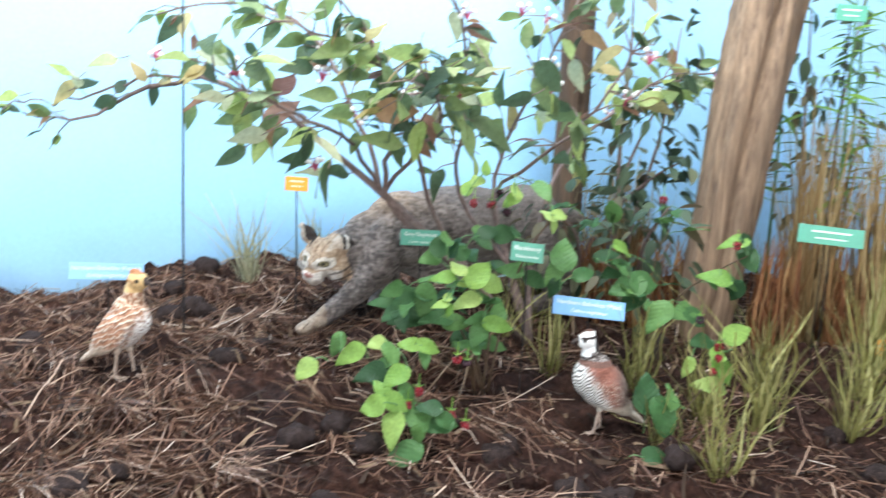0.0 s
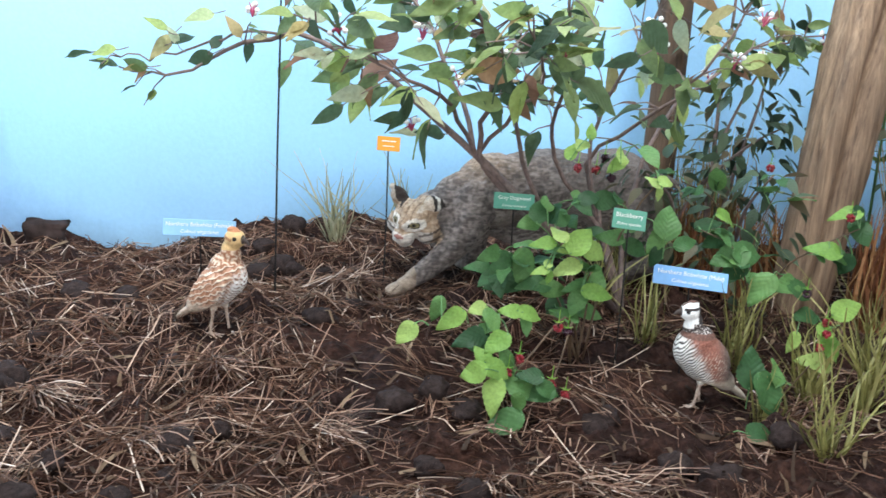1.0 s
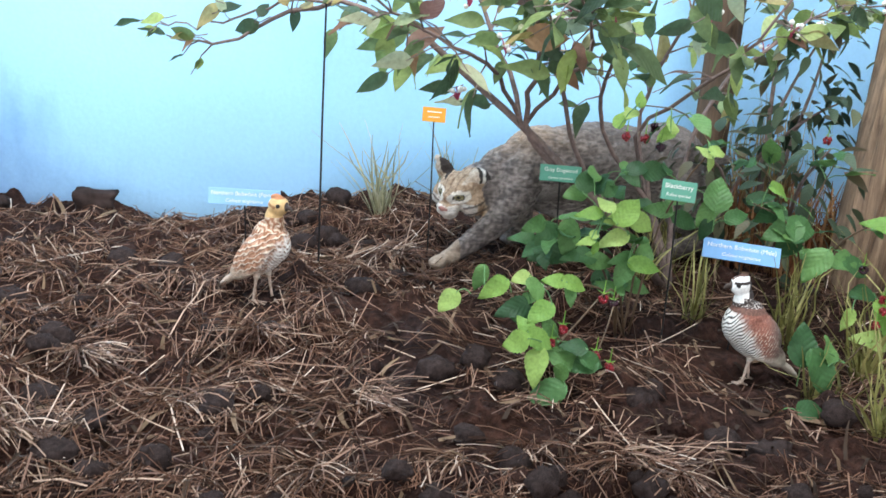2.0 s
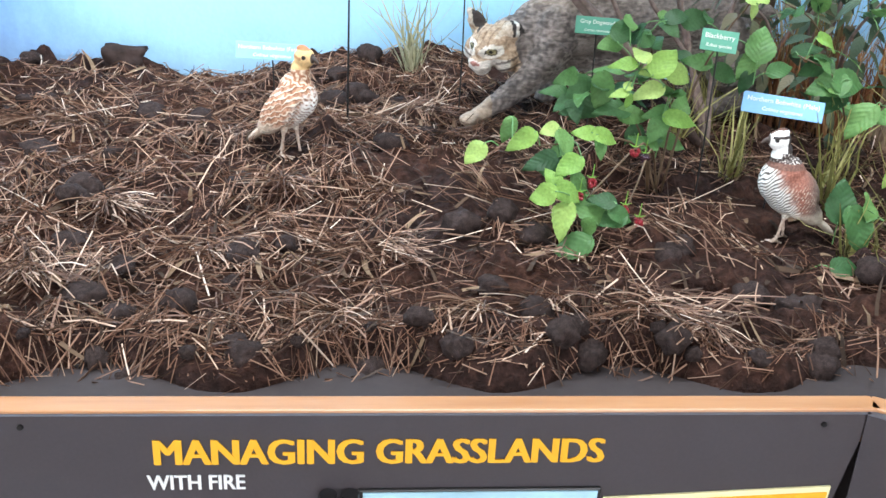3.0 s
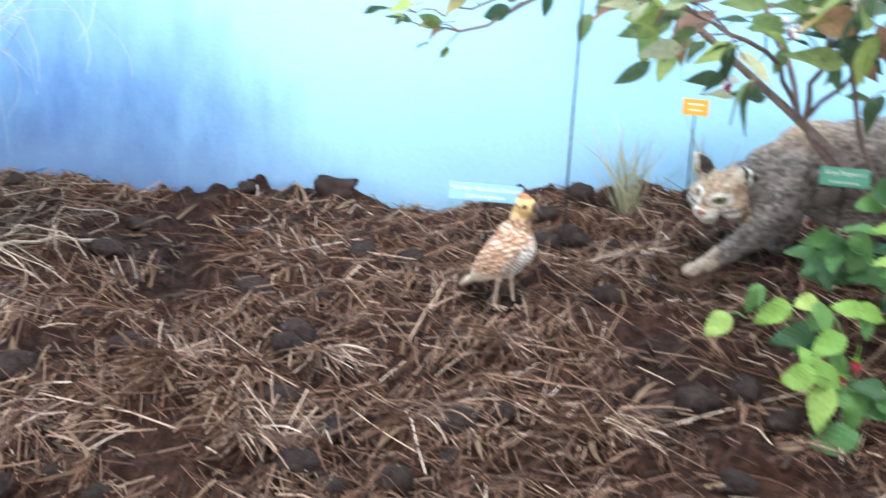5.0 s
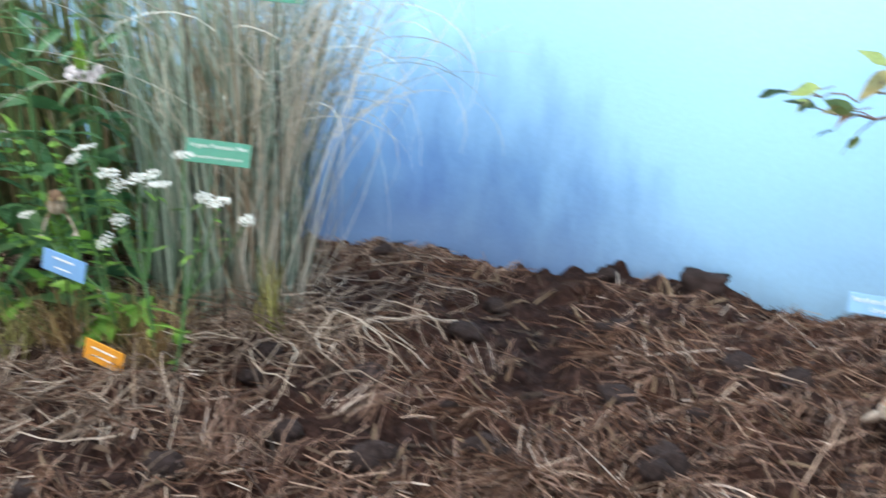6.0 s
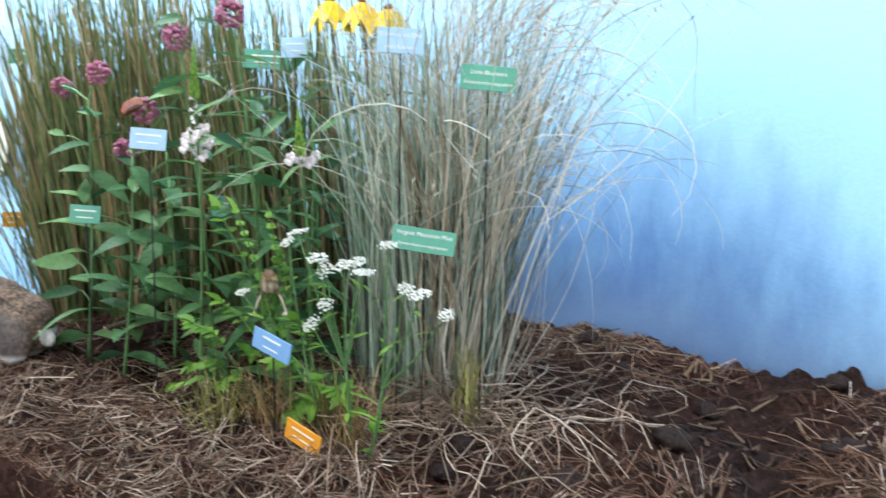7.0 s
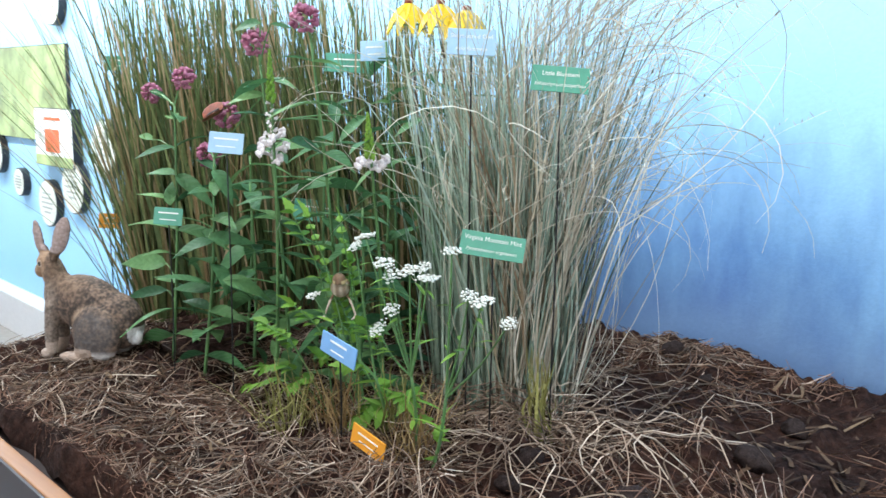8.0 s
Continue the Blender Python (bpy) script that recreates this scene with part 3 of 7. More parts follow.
def info_panel():
    """Charcoal front board with a yellow title, subtitle, screen and a yellow graphic."""
    root = empty("information_panel", (0, FRONT - 0.03, 0))
    tagged(root, "charcoal exhibit panel with yellow capitals below the oak rail", "sign panel")
    bm = bmesh.new()
    y0, y1 = -0.010, -0.0045
    pts = [(LEFT - 0.05, 0.797), (0.610, 0.797), (0.505, 0.25), (LEFT - 0.05, 0.25)]
    front = [bm.verts.new((x, y0, z)) for x, z in pts]
    back = [bm.verts.new((x, y1, z)) for x, z in pts]
    bm.faces.new(front)
    bm.faces.new(back[::-1])
    for i in range(4):
        j = (i + 1) % 4
        bm.faces.new((front[j], front[i], back[i], back[j]))
    bmesh.ops.recalc_face_normals(bm, faces=bm.faces)
    part("board", bm, M["panel"], root)
    up = pose(0, 0, 0, 90, 0, 0)
    me = thicken(fit_mesh(text_mesh("MANAGING GRASSLANDS", 0.05), 0.528, 0.034), 0.002)
    t = put("title", me, M["yellow"], root, "bold yellow capitals")
    t.matrix_basis = pose(0.018, y0 - 0.0012, 0.748) @ up
    me = thicken(fit_mesh(text_mesh("WITH FIRE", 0.03), 0.112, 0.020), 0.0007)
    t = put("subtitle", me, M["white"], root, "white capitals")
    t.matrix_basis = pose(-0.201, y0 - 0.0012, 0.7065) @ up
    # screen with a dark surround and two black handset-holder cylinders at its corner
    scr = part("screen", boxbm(-0.012, 0.285, y0 - 0.005, y0 + 0.002, 0.44, 0.6955, bevel=0.002), M["rubber"], root, "dark screen surround")
    part("screen_face", boxbm(-0.006, 0.280, y0 - 0.007, y0 - 0.0045, 0.45, 0.6925), M["screen"], scr, "pale blue picture")
    for x in (-0.047, -0.021):
        bm = bmesh.new()
        tube(bm, [Vector((x, y0 - 0.012, z)) for z in (0.55, 0.692, 0.696)], 0.0115, 0.0105, 12)
        cyl = part("speaker_tube", bm, M["rubber"], root, "short black cylinder", smooth=False)
    bm = bmesh.new()
    def plate(x0, x1, za, zb, z1, y):
        vs = [bm.verts.new(c) for c in ((x0, y, za), (x1, y, zb), (x1 - 0.02, y, z1), (x0, y, z1))]
        vb = [bm.verts.new((v.co.x, y + 0.003, v.co.z)) for v in vs]
        bm.faces.new(vs)
        bm.faces.new(vb[::-1])
        for i in range(4):
            j = (i + 1) % 4
            bm.faces.new((vs[j], vs[i], vb[i], vb[j]))
    plate(0.289, 0.578, 0.680, 0.694, 0.30, y0 - 0.004)
    bmesh.ops.recalc_face_normals(bm, faces=bm.faces)
    part("graphic_border", bm, M["cream"], root, "cream border of a printed graphic")
    bm = bmesh.new()
    plate(0.289, 0.574, 0.673, 0.686, 0.30, y0 - 0.006)
    bmesh.ops.recalc_face_normals(bm, faces=bm.faces)
    part("graphic", bm, M["yellow"], root, "golden yellow printed graphic")
    for x in (-0.392, 0.552):
        bm = bmesh.new()
        tube(bm, [Vector((x, y0 + 0.001, 0.783)), Vector((x, y0 - 0.002, 0.783))], 0.004, 0.0034, 10)
        part("screw", bm, M["black"], root)
    root.matrix_basis = Matrix.Translation((0, FRONT - 0.03, 0))
    return root


info_panel()
side_panel = put("side_panel", mesh_of(boxbm(0.0, 1.6, -0.05, -0.036, 0.2, 0.797), "side_panel"), M["panel"])
side_panel.matrix_basis = pose(0.63, FRONT, 0, 0, 0, -32)
tagged(side_panel, "charcoal board below the angled oak rail", "panel", kind="structure")


# ---- soil clods and straw ----
def clod_mesh(seed, sub=3):
    bm = bmesh.new()
    bmesh.ops.create_icosphere(bm, subdivisions=sub, radius=1.0)
    off = Vector((seed * 3.7, seed * 1.3, 0))
    for v in bm.verts:
        d = v.co.normalized()
        v.co = d * (1 + 0.30 * noise.noise(d * 1.3 + off) + 0.20 * noise.noise(d * 3.2 + off) + 0.10 * noise.noise(d * 8 + off))
        v.co.z *= 0.82
    me = mesh_of(bm, "soil_clod")
    me.materials.append(M["clod"])
    me.polygons.foreach_set("use_smooth", [True] * len(me.polygons))
    return me


CLODS = [clod_mesh(s) for s in range(8)]


def clod(x, y, r, lift=0.25):
    ob = new("soil_clod", random.choice(CLODS))
    ob.matrix_basis = Matrix.Translation(on_soil(x, y, r * lift)) @ pose(0, 0, 0, random.uniform(-15, 15), random.uniform(-15, 15), random.uniform(0, 360)) @ Matrix.Diagonal((r * random.uniform(0.9, 1.25), r, r * random.uniform(0.8, 1.1), 1))
    return tagged(ob, "rounded dark brown soil clod lying on the bed", "soil clod", "clods on the soil bed")


def build_clods():
    # the broken edge of the mound against the wall
    for x, y, r in ((-0.80, 2.34, 0.024), (-1.36, 2.27, 0.026), (0.0, 2.3, 0.03)):
        clod(x, y, r, 0.75)
    # the squared lump on the crest of the mound
    bm = bmesh.new()
    bmesh.ops.create_cube(bm, size=1.0)
    bmesh.ops.subdivide_edges(bm, edges=bm.edges, cuts=5, use_grid_fill=True)
    for v in bm.verts:
        v.co = v.co.lerp(v.co.normalized() * 0.62, 0.35)
        v.co *= 1 + 0.30 * noise.noise(v.co * 2.6) + 0.14 * noise.noise(v.co * 7)
        v.co.x *= 0.086 * (1 + 0.35 * v.co.z)
        v.co.y *= 0.055
        v.co.z *= 0.058
    ob = put("soil_clod", mesh_of(bm, "soil_clod"), M["clod"], smooth=True)
    ob.matrix_basis = Matrix.Translation(on_soil(-0.578, 2.32, 0.034)) @ pose(0, 0, 0, 4, 6, 12)
    tagged(ob, "squared lump of dry soil on the mound's crest", "soil clod", "clods on the soil bed")
    # the large round clods that lie proud of the straw
    for x, y, r in ((-0.60, 1.75, 0.036), (-0.435, 1.93, 0.038), (-0.385, 1.235, 0.033), (-0.36, 1.33, 0.026), (-0.33, 1.2, 0.025), (-0.25, 1.2, 0.028), (-0.186, 1.36, 0.032),
                    (-0.17, 1.12, 0.022), (0.0, 1.14, 0.030), (0.11, 1.12, 0.022), (0.25, 1.13, 0.026), (0.29, 1.135, 0.024), (0.40, 1.13, 0.025), (0.62, 1.24, 0.036)):
        clod(x, y, r * 0.9, 0.05)
    for x, y, r in ((0.265, 1.43, 0.034), (0.47, 1.40, 0.028), (0.50, 1.42, 0.026), (0.04, 1.80, 0.040), (0.115, 1.88, 0.034), (-0.03, 2.1, 0.034), (0.06, 2.09, 0.034), (0.6, 1.12, 0.026),
                    (-0.30, 1.12, 0.024), (-0.47, 1.57, 0.036), (-0.13, 1.40, 0.022), (-0.45, 1.40, 0.034), (-0.68, 2.05, 0.034), (-0.95, 1.9, 0.036), (-1.0, 1.62, 0.036), (-0.86, 1.4, 0.034)):
        clod(x, y, r * 0.9, 0.05)
    rnd = random.Random(5)
    placed = 0
    while placed < 48:
        x, y = rnd.uniform(-2.6, 1.3), rnd.uniform(1.13, 2.3)
        if rnd.random() > 0.7 - 0.3 * (y < 1.3):
            continue
        if x < -1.35:
            continue
        clod(x, y, rnd.choice((0.015, 0.018, 0.021, 0.024, 0.027, 0.030)), rnd.uniform(0.1, 0.55))
        placed += 1


build_clods()


def lip_clods():
    """Crumbs of soil along the front edge of the bed."""
    rnd = random.Random(8)
    x = -1.5
    while x < 1.2:
        x += rnd.uniform(0.035, 0.11)
        y = 1.09
        while ground(x, y) < 0.80 and y < 1.16:
            y += 0.004
        clod(x, y + rnd.uniform(0.004, 0.03), rnd.choice((0.009, 0.012, 0.016, 0.021)), rnd.uniform(0.0, 0.3))


lip_clods()


def straw_density(x, y):
    n = noise.noise(Vector((x * 4.2, y * 4.2, 7.7))) + 0.5 * noise.noise(Vector((x * 11, y * 11, 3.7)))
    d = 0.56 + 1.2 * n
    if x > 0.42 and y < 1.7:
        d -= 0.40
    if -1.35 < x < -0.85 and y > 1.85:
        d -= 0.22
    if -1.15 < x < -0.72:
        d -= 0.12
    if -0.6 < x < 0.3 and y > 1.9:
        d += 0.25
    return d


def lying(rnd, x, y, L, a, bend, n, lift, cock):
    """A stem lying on the soil from x, y; cock: how steeply its far end stands up."""
    pts = []
    for i in range(n):
        u = i / (n - 1)
        pts.append(Vector((x, y, ground(x, y) + 0.003 + lift + cock * L * u)))
        x += math.cos(a) * L / (n - 1)
        y += math.sin(a) * L / (n - 1)
        a += bend / n
    # keep it from diving below the soil halfway: a stem is stiff
    if n > 2:
        for i in range(1, n - 1):
            pts[i].z = max(pts[i].z, pts[0].z + (pts[-1].z - pts[0].z) * i / (n - 1))
    return pts


def build_straw():
    rnd = random.Random(11)
    fibre, loose, bleached = Strands(), Strands(), Strands()

    def scatter(count, into, lengths, widths, bends, n, cocks, x0=-2.7, x1=1.9):
        made = 0
        while made < count:
            x, y = rnd.uniform(x0, x1), rnd.uniform(1.085, 2.38)
            if rnd.random() > straw_density(x, y):
                continue
            made += 1
            swirl = noise.noise(Vector((x * 2.3, y * 2.3, 2.2))) * 4.5
            L, a = rnd.uniform(*lengths), swirl + rnd.gauss(0, 1.25) + rnd.choice((0, math.pi))
            pts = lying(rnd, x, y, L, a, rnd.gauss(0, bends), n, rnd.uniform(0, 0.008), max(0.0, rnd.gauss(0, cocks)))
            if 1.075 < pts[-1].y < 2.40:
                into.straw(pts, rnd.uniform(*widths))

    scatter(26000, fibre, (0.012, 0.05), (0.0008, 0.0022), 0.2, 2, 0.30)
    scatter(4300, loose, (0.018, 0.07), (0.0012, 0.0034), 0.25, 3, 0.16, -1.3)
    scatter(300, loose, (0.09, 0.24), (0.0016, 0.0030), 0.15, 4, 0.04, -1.0)
    scatter(4800, bleached, (0.03, 0.10), (0.0012, 0.0026), 0.3, 3, 0.16, -2.7, -1.25)
    scatter(250, bleached, (0.10, 0.20), (0.0014, 0.0028), 0.5, 5, 0.04, -2.7, -1.1)
    # fibres that hang over the front edge
    for k in range(5200):
        x = rnd.uniform(-2.5, 1.2)
        y = 1.07
        while ground(x, y) < 0.787 and y < 1.16:
            y += 0.004
        y += rnd.uniform(0.0, 0.06)
        pts = lying(rnd, x, y, rnd.uniform(0.012, 0.05), rnd.uniform(0, 6.28), 0.2, 2, 0.0, max(0.0, rnd.gauss(0, 0.2)))
        if pts[-1].y > y - 0.012:
            (loose if k % 4 == 0 else fibre).straw(pts, rnd.uniform(0.0008, 0.0022))
    # flat scraps of dead leaf
    litter = Strands()
    for k in range(2600):
        x, y = rnd.uniform(-2.6, 1.8), rnd.uniform(1.12, 2.36)
        L, a = rnd.uniform(0.015, 0.06), rnd.uniform(0, 6.28)
        pts = lying(rnd, x, y, L, a, rnd.gauss(0, 0.6), 4, rnd.uniform(0, 0.008), max(0.0, rnd.gauss(0, 0.25)))
        if 1.09 < pts[-1].y < 2.4:
            side = Vector((-math.sin(a), math.cos(a), rnd.gauss(0, 0.5))).normalized()
            litter.ribbon(pts, rnd.uniform(0.003, 0.009), side, 0.8)
    tagged(put("leaf_litter", litter.mesh("leaf_litter"), M["litter"]), "dull brown scraps of dead leaves on the soil", "litter", kind="stuff")
    # thick mats of chopped straw
    for cx, cy in ((-0.42, 1.28), (-0.62, 1.45), (0.0, 1.35), (-0.75, 1.22), (0.25, 1.55), (-0.2, 1.52), (0.45, 1.22), (-0.95, 1.5), (-0.55, 1.9), (0.1, 2.0), (-0.85, 1.75), (-0.05, 1.62), (0.55, 1.42), (-1.05, 1.3), (-0.3, 1.75), (0.35, 1.75)):
        turn = rnd.uniform(0, 3.1)
        for k in range(55):
            x, y = cx + rnd.gauss(0, 0.045), cy + rnd.gauss(0, 0.03)
            pts = lying(rnd, x, y, rnd.uniform(0.03, 0.09), turn + rnd.gauss(0, 0.5), rnd.gauss(0, 0.15), 3, rnd.uniform(0.0, 0.02), abs(rnd.gauss(0.1, 0.25)) * (0.35 if cy < 1.25 else 1.0))
            if 1.08 < pts[-1].y < 2.4:
                loose.straw(pts, rnd.uniform(0.0012, 0.0026))
    # fans of dead grass, each spreading from one root towards the front
    for cx, cy, n, size in ((-0.417, 1.53, 80, 0.11), (-0.24, 1.40, 90, 0.11), (0.027, 1.62, 50, 0.09), (-0.04, 1.20, 60, 0.10), (-0.466, 1.30, 90, 0.12), (-0.14, 1.60, 60, 0.10),
                            (0.15, 1.20, 60, 0.10), (0.03, 1.40, 60, 0.09), (0.364, 1.17, 60, 0.10), (0.457, 1.19, 60, 0.10), (-0.66, 1.9, 60, 0.11), (-0.62, 1.42, 80, 0.12), (0.26, 1.22, 50, 0.10), (-0.75, 1.6, 60, 0.11)):
        aim = rnd.uniform(-2.6, -0.6)
        for k in range(n):
            a = aim + rnd.gauss(0, 0.75)
            L, rise = size * rnd.uniform(0.45, 1.1), abs(rnd.gauss(0.35, 0.35))
            p = on_soil(cx + rnd.gauss(0, 0.012), cy + rnd.gauss(0, 0.012), 0.006)
            pts = [p.copy()]
            for i in range(4):
                u = (i + 1) / 4
                q = p + Vector((math.cos(a) * L * u, math.sin(a) * L * u, L * rise * (u - 0.55 * u * u)))
                q.z = max(q.z, ground(q.x, q.y) + 0.004)
                pts.append(q)
            if pts[-1].y > 1.09:
                loose.straw(pts, rnd.uniform(0.0011, 0.0024))
    tagged(put("plant_fibre", fibre.mesh("plant_fibre"), M["fibre"]), "short brown plant fibres worked into the soil", "fibre", kind="stuff")
    tagged(put("loose_straw", loose.mesh("loose_straw"), M["straw"]), "golden brown chopped straw strewn over the soil", "straw", kind="stuff")
    # long curling leaves round the foot of the bluestem
    for k in range(270):
        ang, rad = rnd.uniform(0, 2 * math.pi), abs(rnd.gauss(0, 0.28))
        x, y = -1.30 + math.cos(ang) * rad * 1.15, 1.72 + math.sin(ang) * rad * 0.75
        if not 1.14 < y < 2.3:
            continue
        L, a, bend = rnd.uniform(0.14, 0.42), rnd.uniform(0, 6.28), rnd.gauss(0, 2.3)
        pts = []
        hump = rnd.uniform(0.005, 0.07)
        for i in range(9):
            u = i / 8
            pts.append(Vector((x, y, ground(x, y) + 0.008 + hump * 4 * u * (1 - u))))
            x += math.cos(a) * L / 8
            y += math.sin(a) * L / 8
            a += bend / 9
        if pts[-1].x < -0.95 and max(p.y for p in pts) < 2.4 and min(p.y for p in pts) > 1.08:
            bleached.straw(pts, rnd.uniform(0.0014, 0.0032))
    tagged(put("bleached_straw", bleached.mesh("bleached_straw"), M["greystraw"]), "bleached curling dead grass on the soil", "straw", kind="stuff")


build_straw()


# ---- labels on wire stems ----
def label_sign(x, y, z, w, h, mat, lines, yaw, roll=0.0, back=18.0, label="", stem=True, name="species_label", bars=()):
    """A small card on a thin black stem; its centre at x, y, z, facing yaw degrees from the front."""
    root = empty(name, (x, y, z))
    root.matrix_basis = pose(x, y, z, 0, 0, yaw)
    card = part("card", boxbm(-w / 2, w / 2, -0.0015, 0.0015, -h / 2, h / 2, bevel=0.0007), mat, root)
    card.matrix_basis = pose(0, 0, 0, -back, roll, 0)
    for body, size_w, dz, italic in lines:
        me = fit_mesh(text_mesh(body, 0.02, 0.0, 0.0002, shear=0.25 if italic else 0.0), size_w)
        t = put("lettering", me, M["ink"], card)
        t.matrix_basis = pose(0, -0.0021, dz, 90, 0, 0)
    for bw, bh, dz in bars:
        part("printed_line", boxbm(-bw / 2, bw / 2, -0.0021, -0.0014, dz - bh / 2, dz + bh / 2), M["ink"], card)
    if stem:
        gz = ground(x, y) - 0.02
        bm = bmesh.new()
        tube(bm, [Vector((0, 0.004, gz - z)), Vector((0.002, 0.004, (gz - z) * 0.5)), Vector((0, 0.003, -h * 0.2))], 0.0016, 0.0016, 6)
        part("stem", bm, M["black"], root, "thin black wire stem")
    return tagged(root, label, "label", "labels on wire stems")


def build_labels():
    two = lambda w, h: ((w * 0.62, h * 0.075, h * 0.18), (w * 0.5, h * 0.05, -h * 0.17))
    label_sign(-0.203, 2.03, 1.022, 0.150, 0.035, M["skysign"], (("Northern Bobwhite (Female)", 0.138, 0.006, False), ("Colinus virginianus", 0.078, -0.009, True)), 6, 3, 12, "pale blue card naming the northern bobwhite female")
    label_sign(0.716, 1.61, 1.032, 0.140, 0.036, M["bluesign"], (("Northern Bobwhite (Male)", 0.124, 0.006, False), ("Colinus virginianus", 0.070, -0.009, True)), -12, 5, 22, "blue card naming the northern bobwhite male")
    label_sign(0.445, 1.90, 1.117, 0.086, 0.034, M["greensign"], (("Gray Dogwood", 0.068, 0.006, False), ("Cornus racemosa", 0.05, -0.009, True)), -5, 2, 15, "green card naming the gray dogwood")
    label_sign(0.588, 1.62, 1.140, 0.062, 0.036, M["greensign"], (("Blackberry", 0.05, 0.006, False), ("Rubus species", 0.044, -0.009, True)), -10, 5, 15, "green card naming the blackberry")
    label_sign(0.194, 2.04, 1.212, 0.050, 0.031, M["orangesign"], (), 0, 3, 10, "small orange card beside the bobcat", bars=two(0.05, 0.031))
    label_sign(1.30, 1.70, 1.155, 0.135, 0.040, M["greensign"], (), -25, 3, 15, "green card among the tall grass", bars=two(0.13, 0.04))
    label_sign(1.30, 1.72, 1.62, 0.062, 0.034, M["greensign"], (), -25, 3, 10, "green card high among the stalks", bars=two(0.06, 0.034))
    label_sign(1.475, 1.70, 0.895, 0.06, 0.045, M["orangesign"], (), -25, 3, 15, "orange card low among the tufts", bars=two(0.06, 0.045))
    # left group
    label_sign(-1.30, 1.60, 1.250, 0.112, 0.042, M["greensign"], (("Virginia Mountain Mint", 0.100, 0.009, False), ("Pycnanthemum virginianum", 0.088, -0.010, True)), 36, 7, 14, "green card naming the Virginia mountain mint")
    label_sign(-1.245, 1.70, 1.533, 0.098, 0.044, M["greensign"], (("Little Bluestem", 0.062, 0.009, False), ("Schizachyrium scoparium", 0.086, -0.010, True)), 38, 4, 12, "green card naming the little bluestem")
    label_sign(-1.390, 1.63, 1.596, 0.084, 0.046, M["palesign"], (("Short-eared Owl", 0.074, 0.010, False), ("Asio flammeus", 0.056, -0.012, True)), 44, 2, 12, "pale blue card naming the short-eared owl")
    label_sign(-1.406, 1.412, 0.912, 0.092, 0.037, M["orangesign"], (), -2, 9, 6, "orange card low on the straw", bars=two(0.092, 0.037))
    label_sign(-1.478, 1.404, 1.064, 0.104, 0.037, M["bluesign"], (), -2, 8, 6, "blue card beside the mountain mint", bars=two(0.08, 0.046))
    label_sign(-1.872, 1.42, 1.403, 0.070, 0.042, M["palesign"], (), 46, 4, 12, "pale blue card among the pink flowers", bars=two(0.08, 0.044))
    label_sign(-2.075, 1.39, 1.235, 0.062, 0.038, M["greensign"], (), 48, 4, 12, "green card before the milkweed", bars=two(0.07, 0.042))
    label_sign(-2.14, 1.84, 1.203, 0.140, 0.055, M["greensign"], (), 45, 6, 12, "green card half hidden by leaves", bars=two(0.13, 0.05))
    label_sign(-2.05, 1.86, 1.575, 0.112, 0.046, M["greensign"], (), 45, 2, 12, "green card among tall grass stalks", bars=two(0.11, 0.046))
    label_sign(-1.91, 1.83, 1.60, 0.064, 0.046, M["palesign"], (), 45, -2, 10, "pale blue card high in the grass", bars=two(0.062, 0.046))
    label_sign(-2.72, 1.57, 1.575, 0.055, 0.039, M["greensign"], (), 60, 0, 5, "green card behind the tall grass", bars=two(0.05, 0.042))
    label_sign(-2.72, 1.53, 1.141, 0.055, 0.042, M["orangesign"], (), 60, 4, 5, "orange card near the wall", bars=two(0.05, 0.045))


build_labels()


def wire_rod():
    bm = bmesh.new()
    tube(bm, [Vector((-0.045, 1.95, 0.86)), Vector((-0.043, 1.951, 1.2)), Vector((-0.039, 1.95, 1.5)), Vector((-0.034, 1.95, 2.4))], 0.0021, 0.0019, 8)
    tagged(put("wire_rod", mesh_of(bm, "wire_rod"), M["black"]), "tall thin black wire rod standing in the soil", "rod")


wire_rod()


# ---- mounted animals: each one plain shape ----
def sculpt(name, lumps, limbs, voxel, coat, mat, m, rounds=4, ruffle=0.0):
    """One closed skin over overlapping lumps (centre, radii, turn) and limbs (points, radii), coloured by coat(x, y, z, n)."""
    bm = bmesh.new()
    for c, rad, turn in lumps:
        ball(bm, c, 1.0, 3, rad, turn if isinstance(turn, Matrix) else pose(0, 0, 0, *turn))
    for pts, r0, r1 in limbs:
        tube(bm, smooth_path(pts, 8), r0, r1, 10)
    me = mesh_of(bm, name)
    ob = new(name, me)
    rm = ob.modifiers.new("skin", "REMESH")
    rm.mode, rm.voxel_size = "VOXEL", voxel
    bpy.context.view_layer.update()
    skin = bpy.data.meshes.new_from_object(ob.evaluated_get(bpy.context.evaluated_depsgraph_get()))
    ob.modifiers.clear()
    bm = bmesh.new()
    bm.from_mesh(skin)
    for _ in range(rounds):
        bmesh.ops.smooth_vert(bm, verts=bm.verts, factor=0.5, use_axis_x=True, use_axis_y=True, use_axis_z=True)
    bm.normal_update()
    if ruffle:
        for v in bm.verts:
            v.co += v.normal * ruffle * noise.noise(Vector((v.co.x * 90, v.co.y * 90, v.co.z * 130)))
    bm.to_mesh(skin)
    bm.free()
    at = skin.color_attributes.new("coat", "FLOAT_COLOR", "POINT")
    vals = []
    for v in skin.vertices:
        vals += [*coat(v.co.x, v.co.y, v.co.z, v.normal), 1.0]
    at.data.foreach_set("color", vals)
    ob.data = skin
    bpy.data.meshes.remove(me)
    skin.materials.append(mat)
    skin.polygons.foreach_set("use_smooth", [True] * len(skin.polygons))
    ob.matrix_basis = m
    return ob


